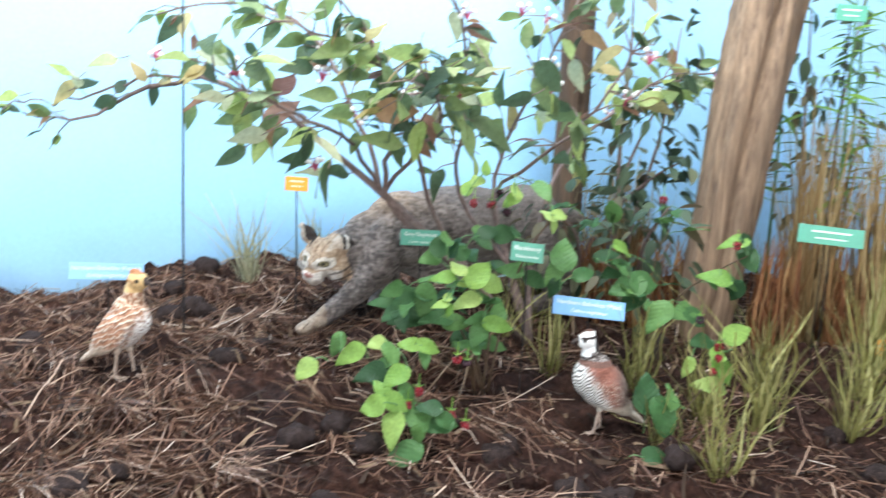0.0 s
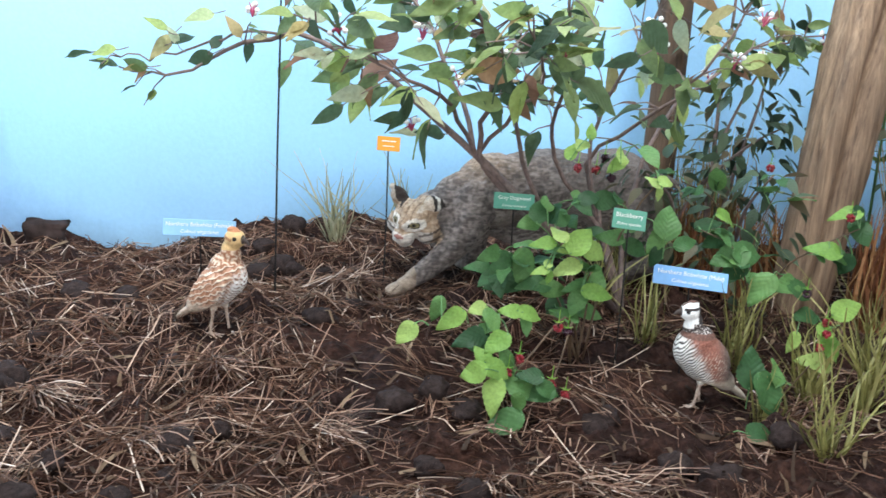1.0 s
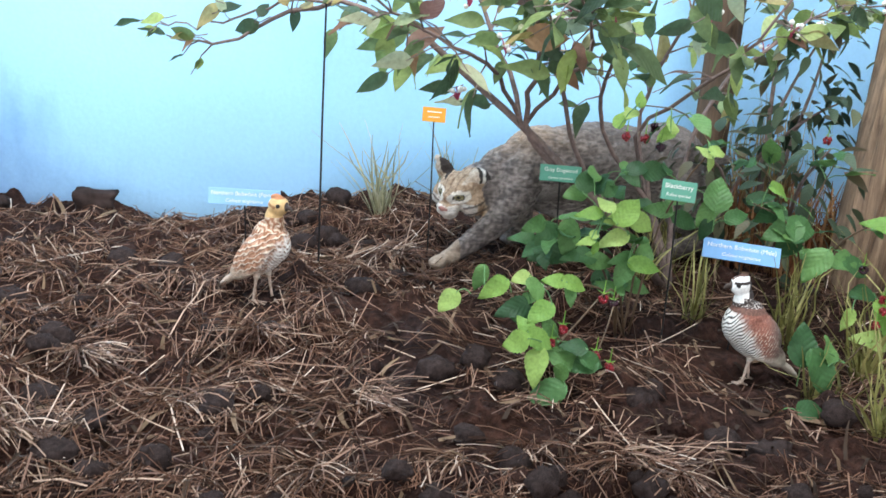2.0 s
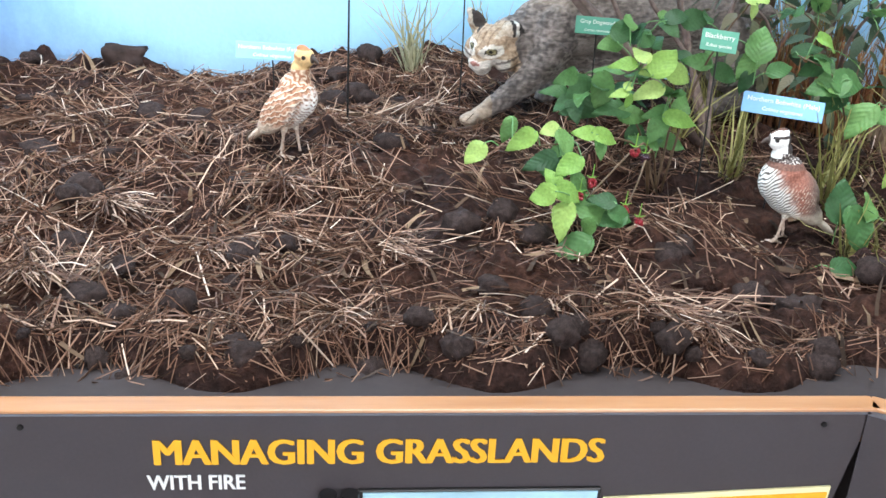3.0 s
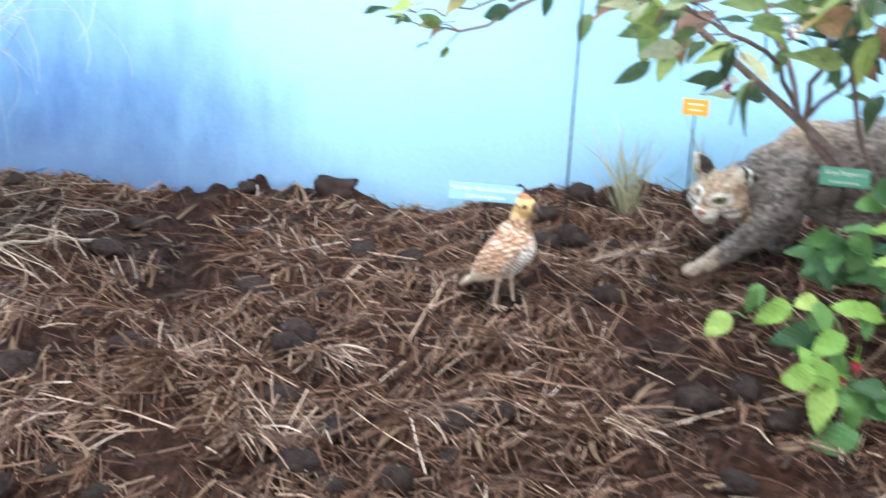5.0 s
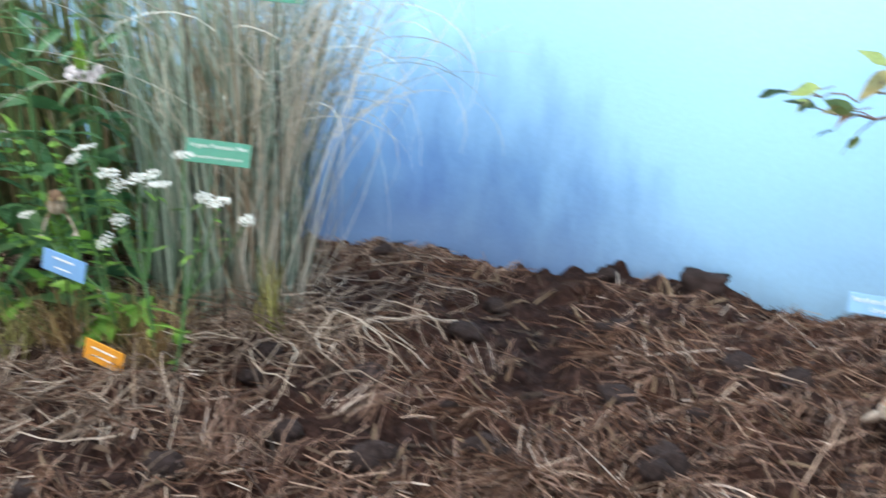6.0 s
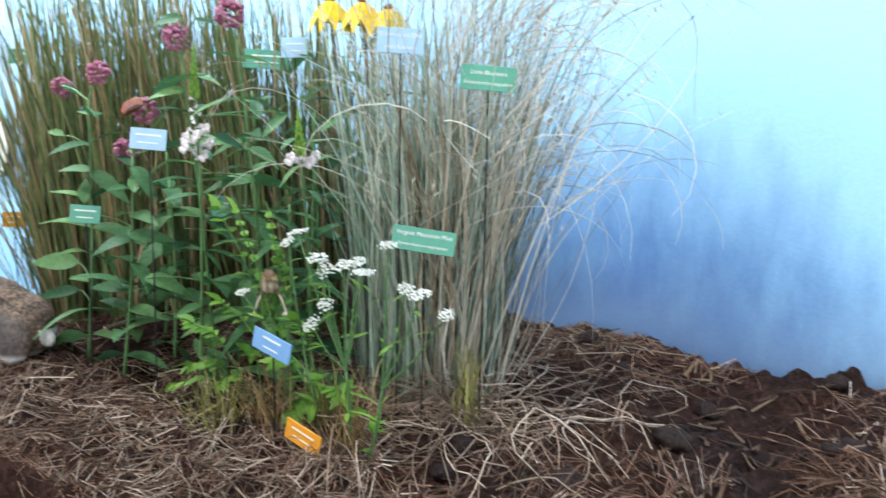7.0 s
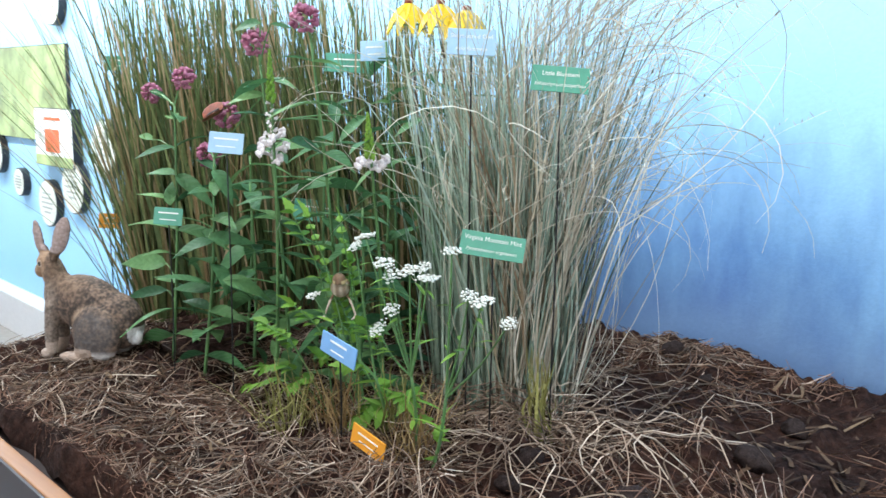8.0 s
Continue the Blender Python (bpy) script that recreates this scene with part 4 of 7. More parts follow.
def blend(a, b, t):
    return tuple(x + (y - x) * max(0.0, min(1.0, t)) for x, y in zip(a, b))


def quail(name, m, male):
    """Faces +x; feet at the origin."""
    lumps = [((0.000, 0, 0.096), (0.054, 0.037, 0.038), (0, -44, 0)), ((0.018, 0, 0.118), (0.035, 0.034, 0.042), (0, -25, 0)),
             ((-0.036, 0, 0.064), (0.038, 0.025, 0.021), (0, -42, 0)), ((0.025, 0, 0.154), (0.018, 0.018, 0.032), (0, -8, 0)),
             ((0.033, 0, 0.186), (0.0195, 0.0172, 0.0185), (0, 0, 0)), ((-0.070, 0, 0.036), (0.030, 0.013, 0.007), (0, -38, 0)),
             ((-0.004, 0.031, 0.090), (0.047, 0.011, 0.028), (0, -42, 0)), ((-0.004, -0.031, 0.090), (0.047, 0.011, 0.028), (0, -42, 0)),
             ((0.029, 0, 0.202), (0.012, 0.008, 0.006), (0, 0, 0))]
    if male:
        lumps[0] = ((-0.002, 0, 0.097), (0.057, 0.043, 0.044), (0, -40, 0))
        lumps[1] = ((0.016, 0, 0.116), (0.039, 0.039, 0.045), (0, -25, 0))
    limbs = [([(0.048, 0, 0.186), (0.057, 0, 0.184), (0.063, 0, 0.178)], 0.0055, 0.0018)]
    for s, fx in ((0.015, 0.012), (-0.015, -0.010)):
        limbs.append(([(-0.002, s, 0.072), (fx * 0.3, s, 0.048)], 0.013, 0.005))
        limbs.append(([(fx * 0.3, s, 0.053), (fx * 0.6, s, 0.03), (fx, s, 0.004)], 0.0034, 0.0028))
        for a in (-0.5, 0.0, 0.5, math.pi):
            L = 0.026 if a < 3 else 0.012
            limbs.append(([(fx, s, 0.005), (fx + math.cos(a) * L, s + math.sin(a) * L, 0.001)], 0.0027, 0.0016))

    def coat(x, y, z, n):
        fine = noise.noise(Vector((x * 330, y * 330, z * 330)))
        spot = noise.noise(Vector((x * 120, y * 120, z * 120)))
        ang = math.atan2(y, x + 0.03)
        along = x * 0.74 + z * 0.67
        if z < 0.05 and abs(x) < 0.05 and abs(y) < 0.06 and not (x < -0.03 and z > 0.02):
            return blend((0.40, 0.29, 0.23), (0.58, 0.46, 0.38), 0.5 + fine)
        if z > 0.166:
            if x > 0.05:
                return (0.06, 0.045, 0.04)
            line = 0.187 + 0.35 * (0.033 - x) * (1 if x < 0.033 else -0.3)
            stripe = abs(z - line + 0.001) < 0.0026 and abs(y) > 0.008 and x < 0.046
            eye = (x - 0.041) ** 2 + (z - 0.1885) ** 2 < 0.0036 ** 2 and abs(y) > 0.007
            if eye:
                return (0.010, 0.008, 0.008)
            if male:
                brow = 0.1965 + 0.10 * (0.033 - x)
                if z > brow + 0.0078 or abs(y) < 0.004 and z > 0.196:
                    return blend((0.05, 0.028, 0.022), (0.16, 0.07, 0.05), 0.5 + fine)
                if z > brow - 0.0008:
                    return (0.84, 0.84, 0.82)
                if z > brow - 0.0058 and abs(y) > 0.008 and x < 0.047 or x < 0.020:
                    return (0.035, 0.026, 0.025)
                return (0.86, 0.86, 0.85)
            if z > 0.2:
                return (0.40, 0.17, 0.08)
            return (0.36, 0.19, 0.09) if stripe and x < 0.036 else (0.62, 0.42, 0.2)
        streak = math.sin(ang * 30 + 5 * spot)
        if z > 0.140:
            if male:
                if x > 0.028 and z > 0.156 + 0.15 * (0.04 - x):
                    return (0.86, 0.86, 0.85)
                if z > 0.150:
                    return blend((0.045, 0.032, 0.03), (0.60, 0.55, 0.52), (fine - 0.1) * 2.2)
                return blend((0.10, 0.045, 0.034), (0.17, 0.085, 0.065), 0.5 + fine)
            return blend((0.28, 0.12, 0.065), (0.68, 0.55, 0.42), streak * 0.6 + 0.35 + fine * 0.7)
        breast = step(0.004, 0.024, x * 0.8 - (z - 0.1) * 0.5 + 0.008 * spot - (-0.004 if male else 0.016))
        scale = math.sin(along * 900 + 3.2 * fine) * math.cos(ang * 22 + 2 * fine)
        if male:
            bars = math.sin(along * 1300 + 1.8 * math.cos(ang * 22) + 0.8 * spot + 0.6 * fine)
            white = blend((0.74, 0.73, 0.70), (0.05, 0.042, 0.04), (bars - 0.05) * 1.8)
            side = blend((0.17, 0.06, 0.042), (0.30, 0.12, 0.085), 0.5 + fine)
            side = blend(side, (0.68, 0.55, 0.45), (scale - 0.25) * 1.8 * step(0.125, 0.10, z))
            side = blend(side, (0.10, 0.08, 0.07), step(-0.005, -0.045, x + 0.006 * spot) * 0.85)
        else:
            side = blend((0.30, 0.135, 0.075), (0.50, 0.28, 0.19), 0.5 + 0.5 * streak + 0.6 * fine)
            side = blend(side, (0.09, 0.05, 0.035), (spot - 0.34) * 3 * step(0.10, 0.13, z))
            side = blend(side, (0.055, 0.03, 0.02), (math.sin(z * 620 - x * 260 + 3.4 * spot + 1.2) - 0.55) * 1.5)
            side = blend(side, (0.84, 0.74, 0.60), (math.sin(z * 620 - x * 260 + 3.4 * spot) - 0.62) * 2.4)
            white = blend((0.82, 0.80, 0.78), (0.20, 0.11, 0.08), (math.sin(along * 950 + 1.6 * math.cos(ang * 24)) - 0.2) * 1.3 + (0.75 * (streak - 0.1) if z > 0.095 else 0.0))
        low = step(0.07, 0.056, z)
        return blend(blend(side, white, breast), (0.66, 0.58, 0.48), low * 0.6)

    return sculpt(name, lumps, limbs, 0.0013, coat, M["feather"], m, 3, 0.0006)


def place(x, y, turn, scale=1.0, lift=0.0):
    return Matrix.Translation(on_soil(x, y, lift)) @ pose(0, 0, 0, 0, 0, turn) @ Matrix.Scale(scale, 4)


tagged(quail("quail_statue", place(-0.148, 1.77, -30, 1.02), False), "mounted female quail, buff and streaked, standing on straw", "statue")
tagged(quail("quail_statue", place(0.704, 1.505, 172, 0.95), True), "mounted male quail with white throat and barred breast", "statue")


def bobcat():
    """Stalks towards -x with a lowered head and one forepaw stretched out."""
    lumps = [((0.27, 0, 0.20), (0.19, 0.08, 0.085), (0, 3, 0)), ((0.30, 0.03, 0.130), (0.20, 0.045, 0.085), (0, 0, 0)), ((0.125, 0, 0.195), (0.09, 0.072, 0.085), (0, 8, 0)),
             ((0.43, 0.01, 0.18), (0.11, 0.085, 0.10), (0, 0, 0)), ((0.06, -0.045, 0.15), (0.05, 0.035, 0.085), (0, 18, 0)),
             ((0.045, 0, 0.185), (0.07, 0.050, 0.052), (0, -30, 0)), ((0.46, -0.055, 0.12), (0.06, 0.035, 0.09), (0, -10, 0)),
             ((-0.006, -0.005, 0.152), (0.07, 0.048, 0.052), (0, -12, 0)), ((0.02, -0.01, 0.12), (0.055, 0.05, 0.06), (0, 0, 0)),
             ((-0.122, -0.082, 0.008), (0.027, 0.020, 0.015), (0, 0, 25)), ((0.56, 0.01, 0.20), (0.06, 0.016, 0.017), (0, 15, 0))]
    limbs = [([(0.06, -0.05, 0.15), (0.02, -0.06, 0.095), (-0.04, -0.07, 0.05), (-0.112, -0.081, 0.012)], 0.042, 0.016),
             ([(0.10, 0.05, 0.13), (0.11, 0.06, 0.06), (0.08, 0.06, 0.0)], 0.035, 0.022),
             ([(0.46, -0.06, 0.10), (0.52, -0.065, 0.05), (0.48, -0.065, 0.01), (0.42, -0.065, 0.0)], 0.035, 0.02),
             ([(0.44, 0.06, 0.10), (0.49, 0.065, 0.05), (0.44, 0.065, 0.0)], 0.035, 0.02),
             ]
    # the head in its own frame: looks along -x from the middle of the skull, then turned and lowered
    head = pose(-0.066, -0.020, 0.145, 10, -14, 42)
    skull = [((0, 0, 0), (0.044, 0.045, 0.042), (0, 0, 0)), ((0.004, -0.034, -0.020), (0.030, 0.028, 0.030), (0, 0, 0)), ((0.004, 0.034, -0.020), (0.030, 0.028, 0.030), (0, 0, 0)),
             ((-0.040, 0, -0.022), (0.024, 0.025, 0.020), (0, 0, 0)), ((-0.032, 0, -0.038), (0.020, 0.019, 0.013), (0, 0, 0)), ((-0.036, 0, 0.000), (0.026, 0.016, 0.014), (0, 38, 0)),
             ((-0.062, 0, -0.016), (0.005, 0.007, 0.005), (0, 0, 0)),
             ((0.016, -0.036, 0.034), (0.014, 0.022, 0.027), (36, 4, 0)), ((0.012, 0.042, 0.036), (0.009, 0.022, 0.027), (-42, 4, 0)),
             ((0.018, -0.050, 0.048), (0.006, 0.010, 0.012), (50, 4, 0)), ((0.014, 0.060, 0.052), (0.005, 0.010, 0.013), (-50, 4, 0))]
    for c, rad, turn in skull:
        lumps.append((head @ Vector(c), rad, head.to_3x3().to_4x4() @ pose(0, 0, 0, *turn)))
    unhead, unturn = head.inverted(), head.to_3x3().inverted()

    def coat(x, y, z, n):
        spot = noise.noise(Vector((x * 42, y * 42, z * 42)))
        fine = noise.noise(Vector((x * 130, y * 130, z * 130)))
        tuft = noise.noise(Vector((x * 24 + z * 12, y * 24, z * 46)))
        fur = noise.noise(Vector((x * 60 + z * 40, y * 60, z * 190)))
        base = blend((0.075, 0.063, 0.06), (0.30, 0.255, 0.24), 0.40 + fine * 0.6 + fur * 0.7 + tuft * 0.35)
        base = blend(base, (0.34, 0.23, 0.15), step(0.20, 0.27, z) * step(0.26, 0.05, x) * (0.6 + 0.4 * fur))
        # shade on the rear body put into the coat colour, with the darker dorsal saddle
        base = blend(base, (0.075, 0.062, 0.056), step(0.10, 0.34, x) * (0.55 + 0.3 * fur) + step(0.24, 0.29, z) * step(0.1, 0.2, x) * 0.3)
        base = blend(base, (0.045, 0.035, 0.03), (spot - 0.30) * 0.8)
        if n.z < -0.35 and z > 0.05:
            base = blend(base, (0.42, 0.38, 0.35), 0.6)
        h = unhead @ Vector((x, y, z))
        if (h.x < 0.012 and h.length < 0.078 and h.z > -0.06) or (h.z > 0.03 and h.length < 0.10 and abs(h.x - 0.016) < 0.02):
            hn = unturn @ n
            face = blend((0.30, 0.20, 0.13), (0.50, 0.38, 0.28), 0.5 + fine)
            if h.z < -0.010 and h.x < -0.012:
                face = blend(face, (0.74, 0.70, 0.66), 0.75)
            if h.z < -0.006 and abs(h.y) > 0.028 and math.sin(h.z * 330 - abs(h.y) * 120) > 0.55:
                face = blend(face, (0.06, 0.045, 0.04), 0.8)
            d = math.hypot((abs(h.y) - 0.023) * 0.95, (h.z - 0.006) * 1.3)
            if h.x < -0.015:
                if d < 0.0078:
                    face = (0.24, 0.21, 0.11) if d > 0.0042 else (0.006, 0.006, 0.006)
                elif d < 0.0102:
                    face = (0.02, 0.015, 0.013)
                elif d < 0.0185:
                    face = blend(face, (0.82, 0.78, 0.72), 0.85)
            if h.x < -0.060 and h.z > -0.020:
                face = (0.30, 0.13, 0.11)
            if h.z > 0.014 and abs(h.y) < 0.026 and math.cos(h.y * 480) > 0.72:
                face = blend(face, (0.12, 0.075, 0.05), 0.55)
            if h.z > 0.030 and abs(h.y) > 0.020:
                face = blend((0.40, 0.32, 0.25), (0.58, 0.5, 0.42), 0.5 + fine)
                band = (h.x - 0.016) * 0.75 - (h.y + 0.036) * 0.55
                if h.y < 0 and band > -0.002:
                    face = (0.66, 0.63, 0.58) if 0.004 < band < 0.010 else (0.02, 0.016, 0.015)
                elif h.y > 0 and (hn.x > 0.2 or h.y - 0.45 * (h.z - 0.03) < 0.043):
                    face = (0.03, 0.022, 0.02)
                elif h.z > 0.064:
                    face = (0.02, 0.016, 0.015)
            base = face
        if x < -0.08 and z < 0.07:
            base = blend((0.42, 0.33, 0.26), (0.09, 0.06, 0.045), (spot - 0.2) * 2.0)
        return base

    m = Matrix.Translation((0.322, 2.06, 0.905)) @ pose(0, 0, 0, 0, -2, 9) @ Matrix.Scale(1.02, 4)
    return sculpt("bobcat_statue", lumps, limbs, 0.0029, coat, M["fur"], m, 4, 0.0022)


tagged(bobcat(), "mounted bobcat with spotted grey-brown fur stalking low", "statue")


def rabbit():
    """Sits facing -x, the head turned a little away."""
    lumps = [((0.015, 0, 0.108), (0.110, 0.056, 0.066), (0, 20, 0)), ((0.07, 0, 0.078), (0.076, 0.062, 0.068), (0, 0, 0)),
             ((-0.070, 0, 0.128), (0.044, 0.040, 0.060), (0, -12, 0)), ((0.055, -0.056, 0.064), (0.066, 0.026, 0.058), (0, 14, 0)),
             ((0.055, 0.050, 0.062), (0.064, 0.026, 0.056), (0, 14, 0)), ((-0.092, 0.004, 0.178), (0.030, 0.027, 0.036), (0, -20, 0)),
             ((-0.106, 0.008, 0.197), (0.034, 0.025, 0.026), (0, 24, 0)), ((-0.132, 0.012, 0.183), (0.018, 0.016, 0.017), (0, 0, 0)),
             ((0.136, -0.010, 0.052), (0.015, 0.014, 0.017), (0, 20, 0)),
             ((0.00, -0.056, 0.012), (0.050, 0.016, 0.012), (0, 0, 0)), ((0.00, 0.056, 0.012), (0.050, 0.016, 0.012), (0, 0, 0)),
             ((0.022, -0.062, 0.036), (0.024, 0.016, 0.026), (0, 0, 0)),
             ((-0.052, -0.018, 0.264), (0.021, 0.0075, 0.045), (0, 20, 12)), ((-0.140, 0.018, 0.252), (0.014, 0.0080, 0.042), (0, -14, -10)),
             ((-0.122, 0.014, 0.222), (0.011, 0.010, 0.020), (0, -16, 0)),
             ((-0.078, -0.010, 0.226), (0.014, 0.010, 0.022), (0, 22, 0))]
    limbs = [([(-0.080, -0.024, 0.12), (-0.088, -0.026, 0.06), (-0.092, -0.026, 0.012), (-0.118, -0.026, 0.007)], 0.021, 0.010),
             ([(-0.080, 0.022, 0.12), (-0.090, 0.024, 0.06), (-0.096, 0.024, 0.012), (-0.122, 0.024, 0.007)], 0.022, 0.011)]

    def coat(x, y, z, n):
        fine = noise.noise(Vector((x * 170, y * 170, z * 170)))
        mid = noise.noise(Vector((x * 42, y * 42, z * 62)))
        wide = noise.noise(Vector((x * 14, y * 14, z * 14)))
        base = blend((0.045, 0.034, 0.030), (0.23, 0.155, 0.112), 0.36 + fine * 1.0 + mid * 0.6)
        base = blend(base, (0.24, 0.15, 0.09), step(0.125, 0.165, z) * step(0.06, -0.03, x) * 0.3 + 0.12 * wide)
        base = blend(base, (0.34, 0.28, 0.235), step(-0.045, -0.085, x) * step(0.18, 0.13, z) * (0.55 + 0.5 * fine))
        # the haunch: grey inside, a tan rim
        h = math.hypot((x - 0.055) / 0.070, (z - 0.066) / 0.060)
        if abs(y) > 0.025:
            base = blend(base, (0.13, 0.12, 0.12), step(0.95, 0.6, h) * 0.6)
            base = blend(base, (0.46, 0.32, 0.22), max(0.0, 1 - abs(h - 0.98) / 0.16) * step(0.04, 0.0, x) * 0.75)
            # crease shade round the haunch, put into the coat as a dark line
            base = blend(base, (0.035, 0.027, 0.024), max(0.0, 1 - abs(h - 1.17) / 0.10) * step(0.05, 0.0, x) * step(0.03, 0.06, z) * 0.8)
        if x > 0.126 and z < 0.075:
            return (0.82, 0.82, 0.82)
        if z < 0.034:
            if x < -0.06:
                base = blend(base, (0.60, 0.48, 0.40), 0.75)
            elif x > 0.05:
                base = blend(base, (0.78, 0.76, 0.75), step(0.034, 0.018, z))
            else:
                base = blend(base, (0.56, 0.43, 0.35), 0.8)
        if z > 0.228:
            inner = n.y < -0.35
            base = blend((0.30, 0.22, 0.20), (0.42, 0.33, 0.31), 0.5 + fine) if inner else (0.10, 0.075, 0.062)
        elif x < -0.105 and z > 0.165:
            base = blend(base, (0.42, 0.27, 0.17), 0.6)
        e = math.hypot(x + 0.120, (z - 0.201))
        if abs(y - 0.010) > 0.014:
            if e < 0.0052:
                base = (0.008, 0.006, 0.006)
            elif e < 0.0078:
                base = blend(base, (0.55, 0.45, 0.36), 0.6)
        return base

    m = Matrix.Translation(on_soil(-2.405, 1.335, -0.002)) @ pose(0, 0, 0, 0, 0, 36) @ Matrix.Diagonal((0.97, 1.0, 1.13, 1))
    return sculpt("rabbit_statue", lumps, limbs, 0.0029, coat, M["rabbitfur"], m, 3, 0.0014)


tagged(rabbit(), "mounted cottontail rabbit sitting upright on the straw", "statue")


def songbird():
    """A small brown bird clinging among the mint stems."""
    lumps = [((0, 0, 0.03), (0.026, 0.019, 0.02), (0, -25, 0)), ((0.016, 0, 0.05), (0.014, 0.013, 0.013), (0, 0, 0)), ((-0.035, 0, 0.015), (0.022, 0.008, 0.005), (0, -20, 0))]
    limbs = [([(0.028, 0, 0.05), (0.036, 0, 0.048)], 0.004, 0.0012)]
    for s in (-0.012, 0.012):
        limbs.append(([(0.004, s, 0.018), (0.012, s * 1.8, 0.0), (0.016, s * 2.4, -0.02)], 0.003, 0.0022))
        for a in (-0.6, 0, 0.6):
            limbs.append(([(0.016, s * 2.4, -0.02), (0.016 + 0.014 * math.cos(a), s * 2.4 + 0.014 * math.sin(a), -0.026)], 0.002, 0.0013))

    def coat(x, y, z, n):
        if z < 0.008:
            return (0.62, 0.5, 0.42)
        if z > 0.045 and abs(y) > 0.006 and z < 0.052:
            return (0.62, 0.48, 0.25)
        return blend((0.20, 0.12, 0.07), (0.66, 0.58, 0.46), (0.5 if x > 0.01 and z < 0.046 else -0.2) + 0.9 * math.sin(y * 500) * 0.3)

    m = Matrix.Translation((-1.585, 1.49, 1.118)) @ pose(0, 0, 0, 0, 10, -45)
    return sculpt("songbird_statue", lumps, limbs, 0.0018, coat, M["feather"], m, 2)


tagged(songbird(), "small mounted brown songbird perched among mint stems", "statue")


# ---- leaves ----
def leaf_mesh(name, mat, wide=0.5, droop=0.25, fold=0.18, teeth=0.0, rows=7, twist=0.0, tipsharp=1.0, wave=0.0, full=0.85):
    """A leaf of length 1 along +x, with a folded midrib, from base to tip; thickness by its curved fold."""
    bm = bmesh.new()
    grid = []
    for i in range(rows + 1):
        u = i / rows
        w = wide * 0.5 * math.sin(math.pi * u ** 0.8) ** full * (1 - 0.25 * tipsharp * u) if 0 < u < 1 else 0.004
        if teeth and 0 < u < 1:
            w *= 1 + teeth * (1 if i % 2 else -1)
        z = -droop * u * u
        row = []
        for s in (-1, -0.5, 0, 0.5, 1):
            a = abs(s)
            dz = fold * a * w + wave * math.sin(u * 9 + s * 2) * a * 0.06
            row.append(bm.verts.new((u - 0.03 * a * a, s * w, z + dz + twist * s * w * u)))
        grid.append(row)
    for a, b in zip(grid, grid[1:]):
        for k in range(4):
            bm.faces.new((a[k], b[k], b[k + 1], a[k + 1]))
    me = mesh_of(bm, name)
    me.materials.append(mat)
    me.polygons.foreach_set("use_smooth", [True] * len(me.polygons))
    return me


LEAF = {
    "dog": [leaf_mesh("leaf", M["dogleaf"], w, d, f, twist=t, wave=v) for w, d, f, t, v in ((0.52, 0.30, 0.2, 0.2, 0.4), (0.46, 0.15, 0.3, -0.3, 0.5), (0.56, 0.42, 0.15, 0.1, 0.3), (0.5, 0.05, 0.35, 0.4, 0.6))],
    "shade": [leaf_mesh("leaf", M["shadeleaf"], w, d, f, twist=t) for w, d, f, t in ((0.5, 0.3, 0.2, 0.2), (0.42, 0.15, 0.3, -0.3))],
    "bram": [leaf_mesh("leaf", M["bramleaf"], w, d, f, teeth=0.045, rows=18, twist=t, wave=0.7, full=0.72, tipsharp=0.8) for w, d, f, t in ((0.72, 0.20, 0.16, 0.15), (0.64, 0.34, 0.24, -0.2), (0.78, 0.12, 0.12, 0.1), (0.68, 0.45, 0.10, 0.25))],
    "bramnew": [leaf_mesh("leaf", M["bramnew"], w, d, f, teeth=0.045, rows=18, twist=t, wave=0.7, full=0.72, tipsharp=0.8) for w, d, f, t in ((0.72, 0.20, 0.16, 0.15), (0.64, 0.34, 0.24, -0.2), (0.78, 0.12, 0.12, 0.1), (0.68, 0.45, 0.10, 0.25))],
    "weed": [leaf_mesh("leaf", M["weedleaf"], w, d, f, twist=t) for w, d, f, t in ((0.36, 0.35, 0.3, 0.1), (0.32, 0.2, 0.35, -0.2), (0.44, 0.5, 0.25, 0.1))],
    "lance": [leaf_mesh("leaf", M["lance"], w, d, 0.3) for w, d in ((0.16, 0.3), (0.2, 0.15))],
    "fern": [leaf_mesh("leaflet", M["fern"], 0.55, 0.2, 0.25, teeth=0.16, rows=8)],
}


def leaf(parent, kind, at, direction, length, rnd, name="leaf", tilt=25):
    d = Vector(direction).normalized()
    q = d.to_track_quat("X", "Z").to_matrix().to_4x4()
    ob = new(name, rnd.choice(LEAF[kind]))
    ob.parent = parent
    ob.matrix_basis = Matrix.Translation(at) @ q @ pose(0, 0, 0, rnd.gauss(0, tilt), 0, 0) @ Matrix.Scale(length, 4)
    return ob


def facing_leaf(parent, kind, row, rnd, up=0.6, spread=0.22, turn=0.0):
    """A leaf held open to the light at the front of the case; row: its middle, the way it points, its length."""
    x, y, z, angle, length = row
    length *= 1.1
    a = radians(angle)
    n = Vector((rnd.gauss(0, spread), -1, up + rnd.gauss(0, spread))).normalized()
    d = Vector((math.cos(a), 0, math.sin(a)))
    spin = Matrix.Rotation(radians(turn), 3, "Z")
    n, d = spin @ n, spin @ d
    d = (d - n * d.dot(n)).normalized()
    m = Matrix((d, n.cross(d), n)).transposed().to_4x4()
    ob = new("leaf", rnd.choice(LEAF[kind]))
    ob.parent = parent
    foot = Vector((x, y, z)) - d * length * 0.5
    ob.matrix_basis = Matrix.Translation(foot) @ m @ Matrix.Scale(length, 4)
    return foot, d


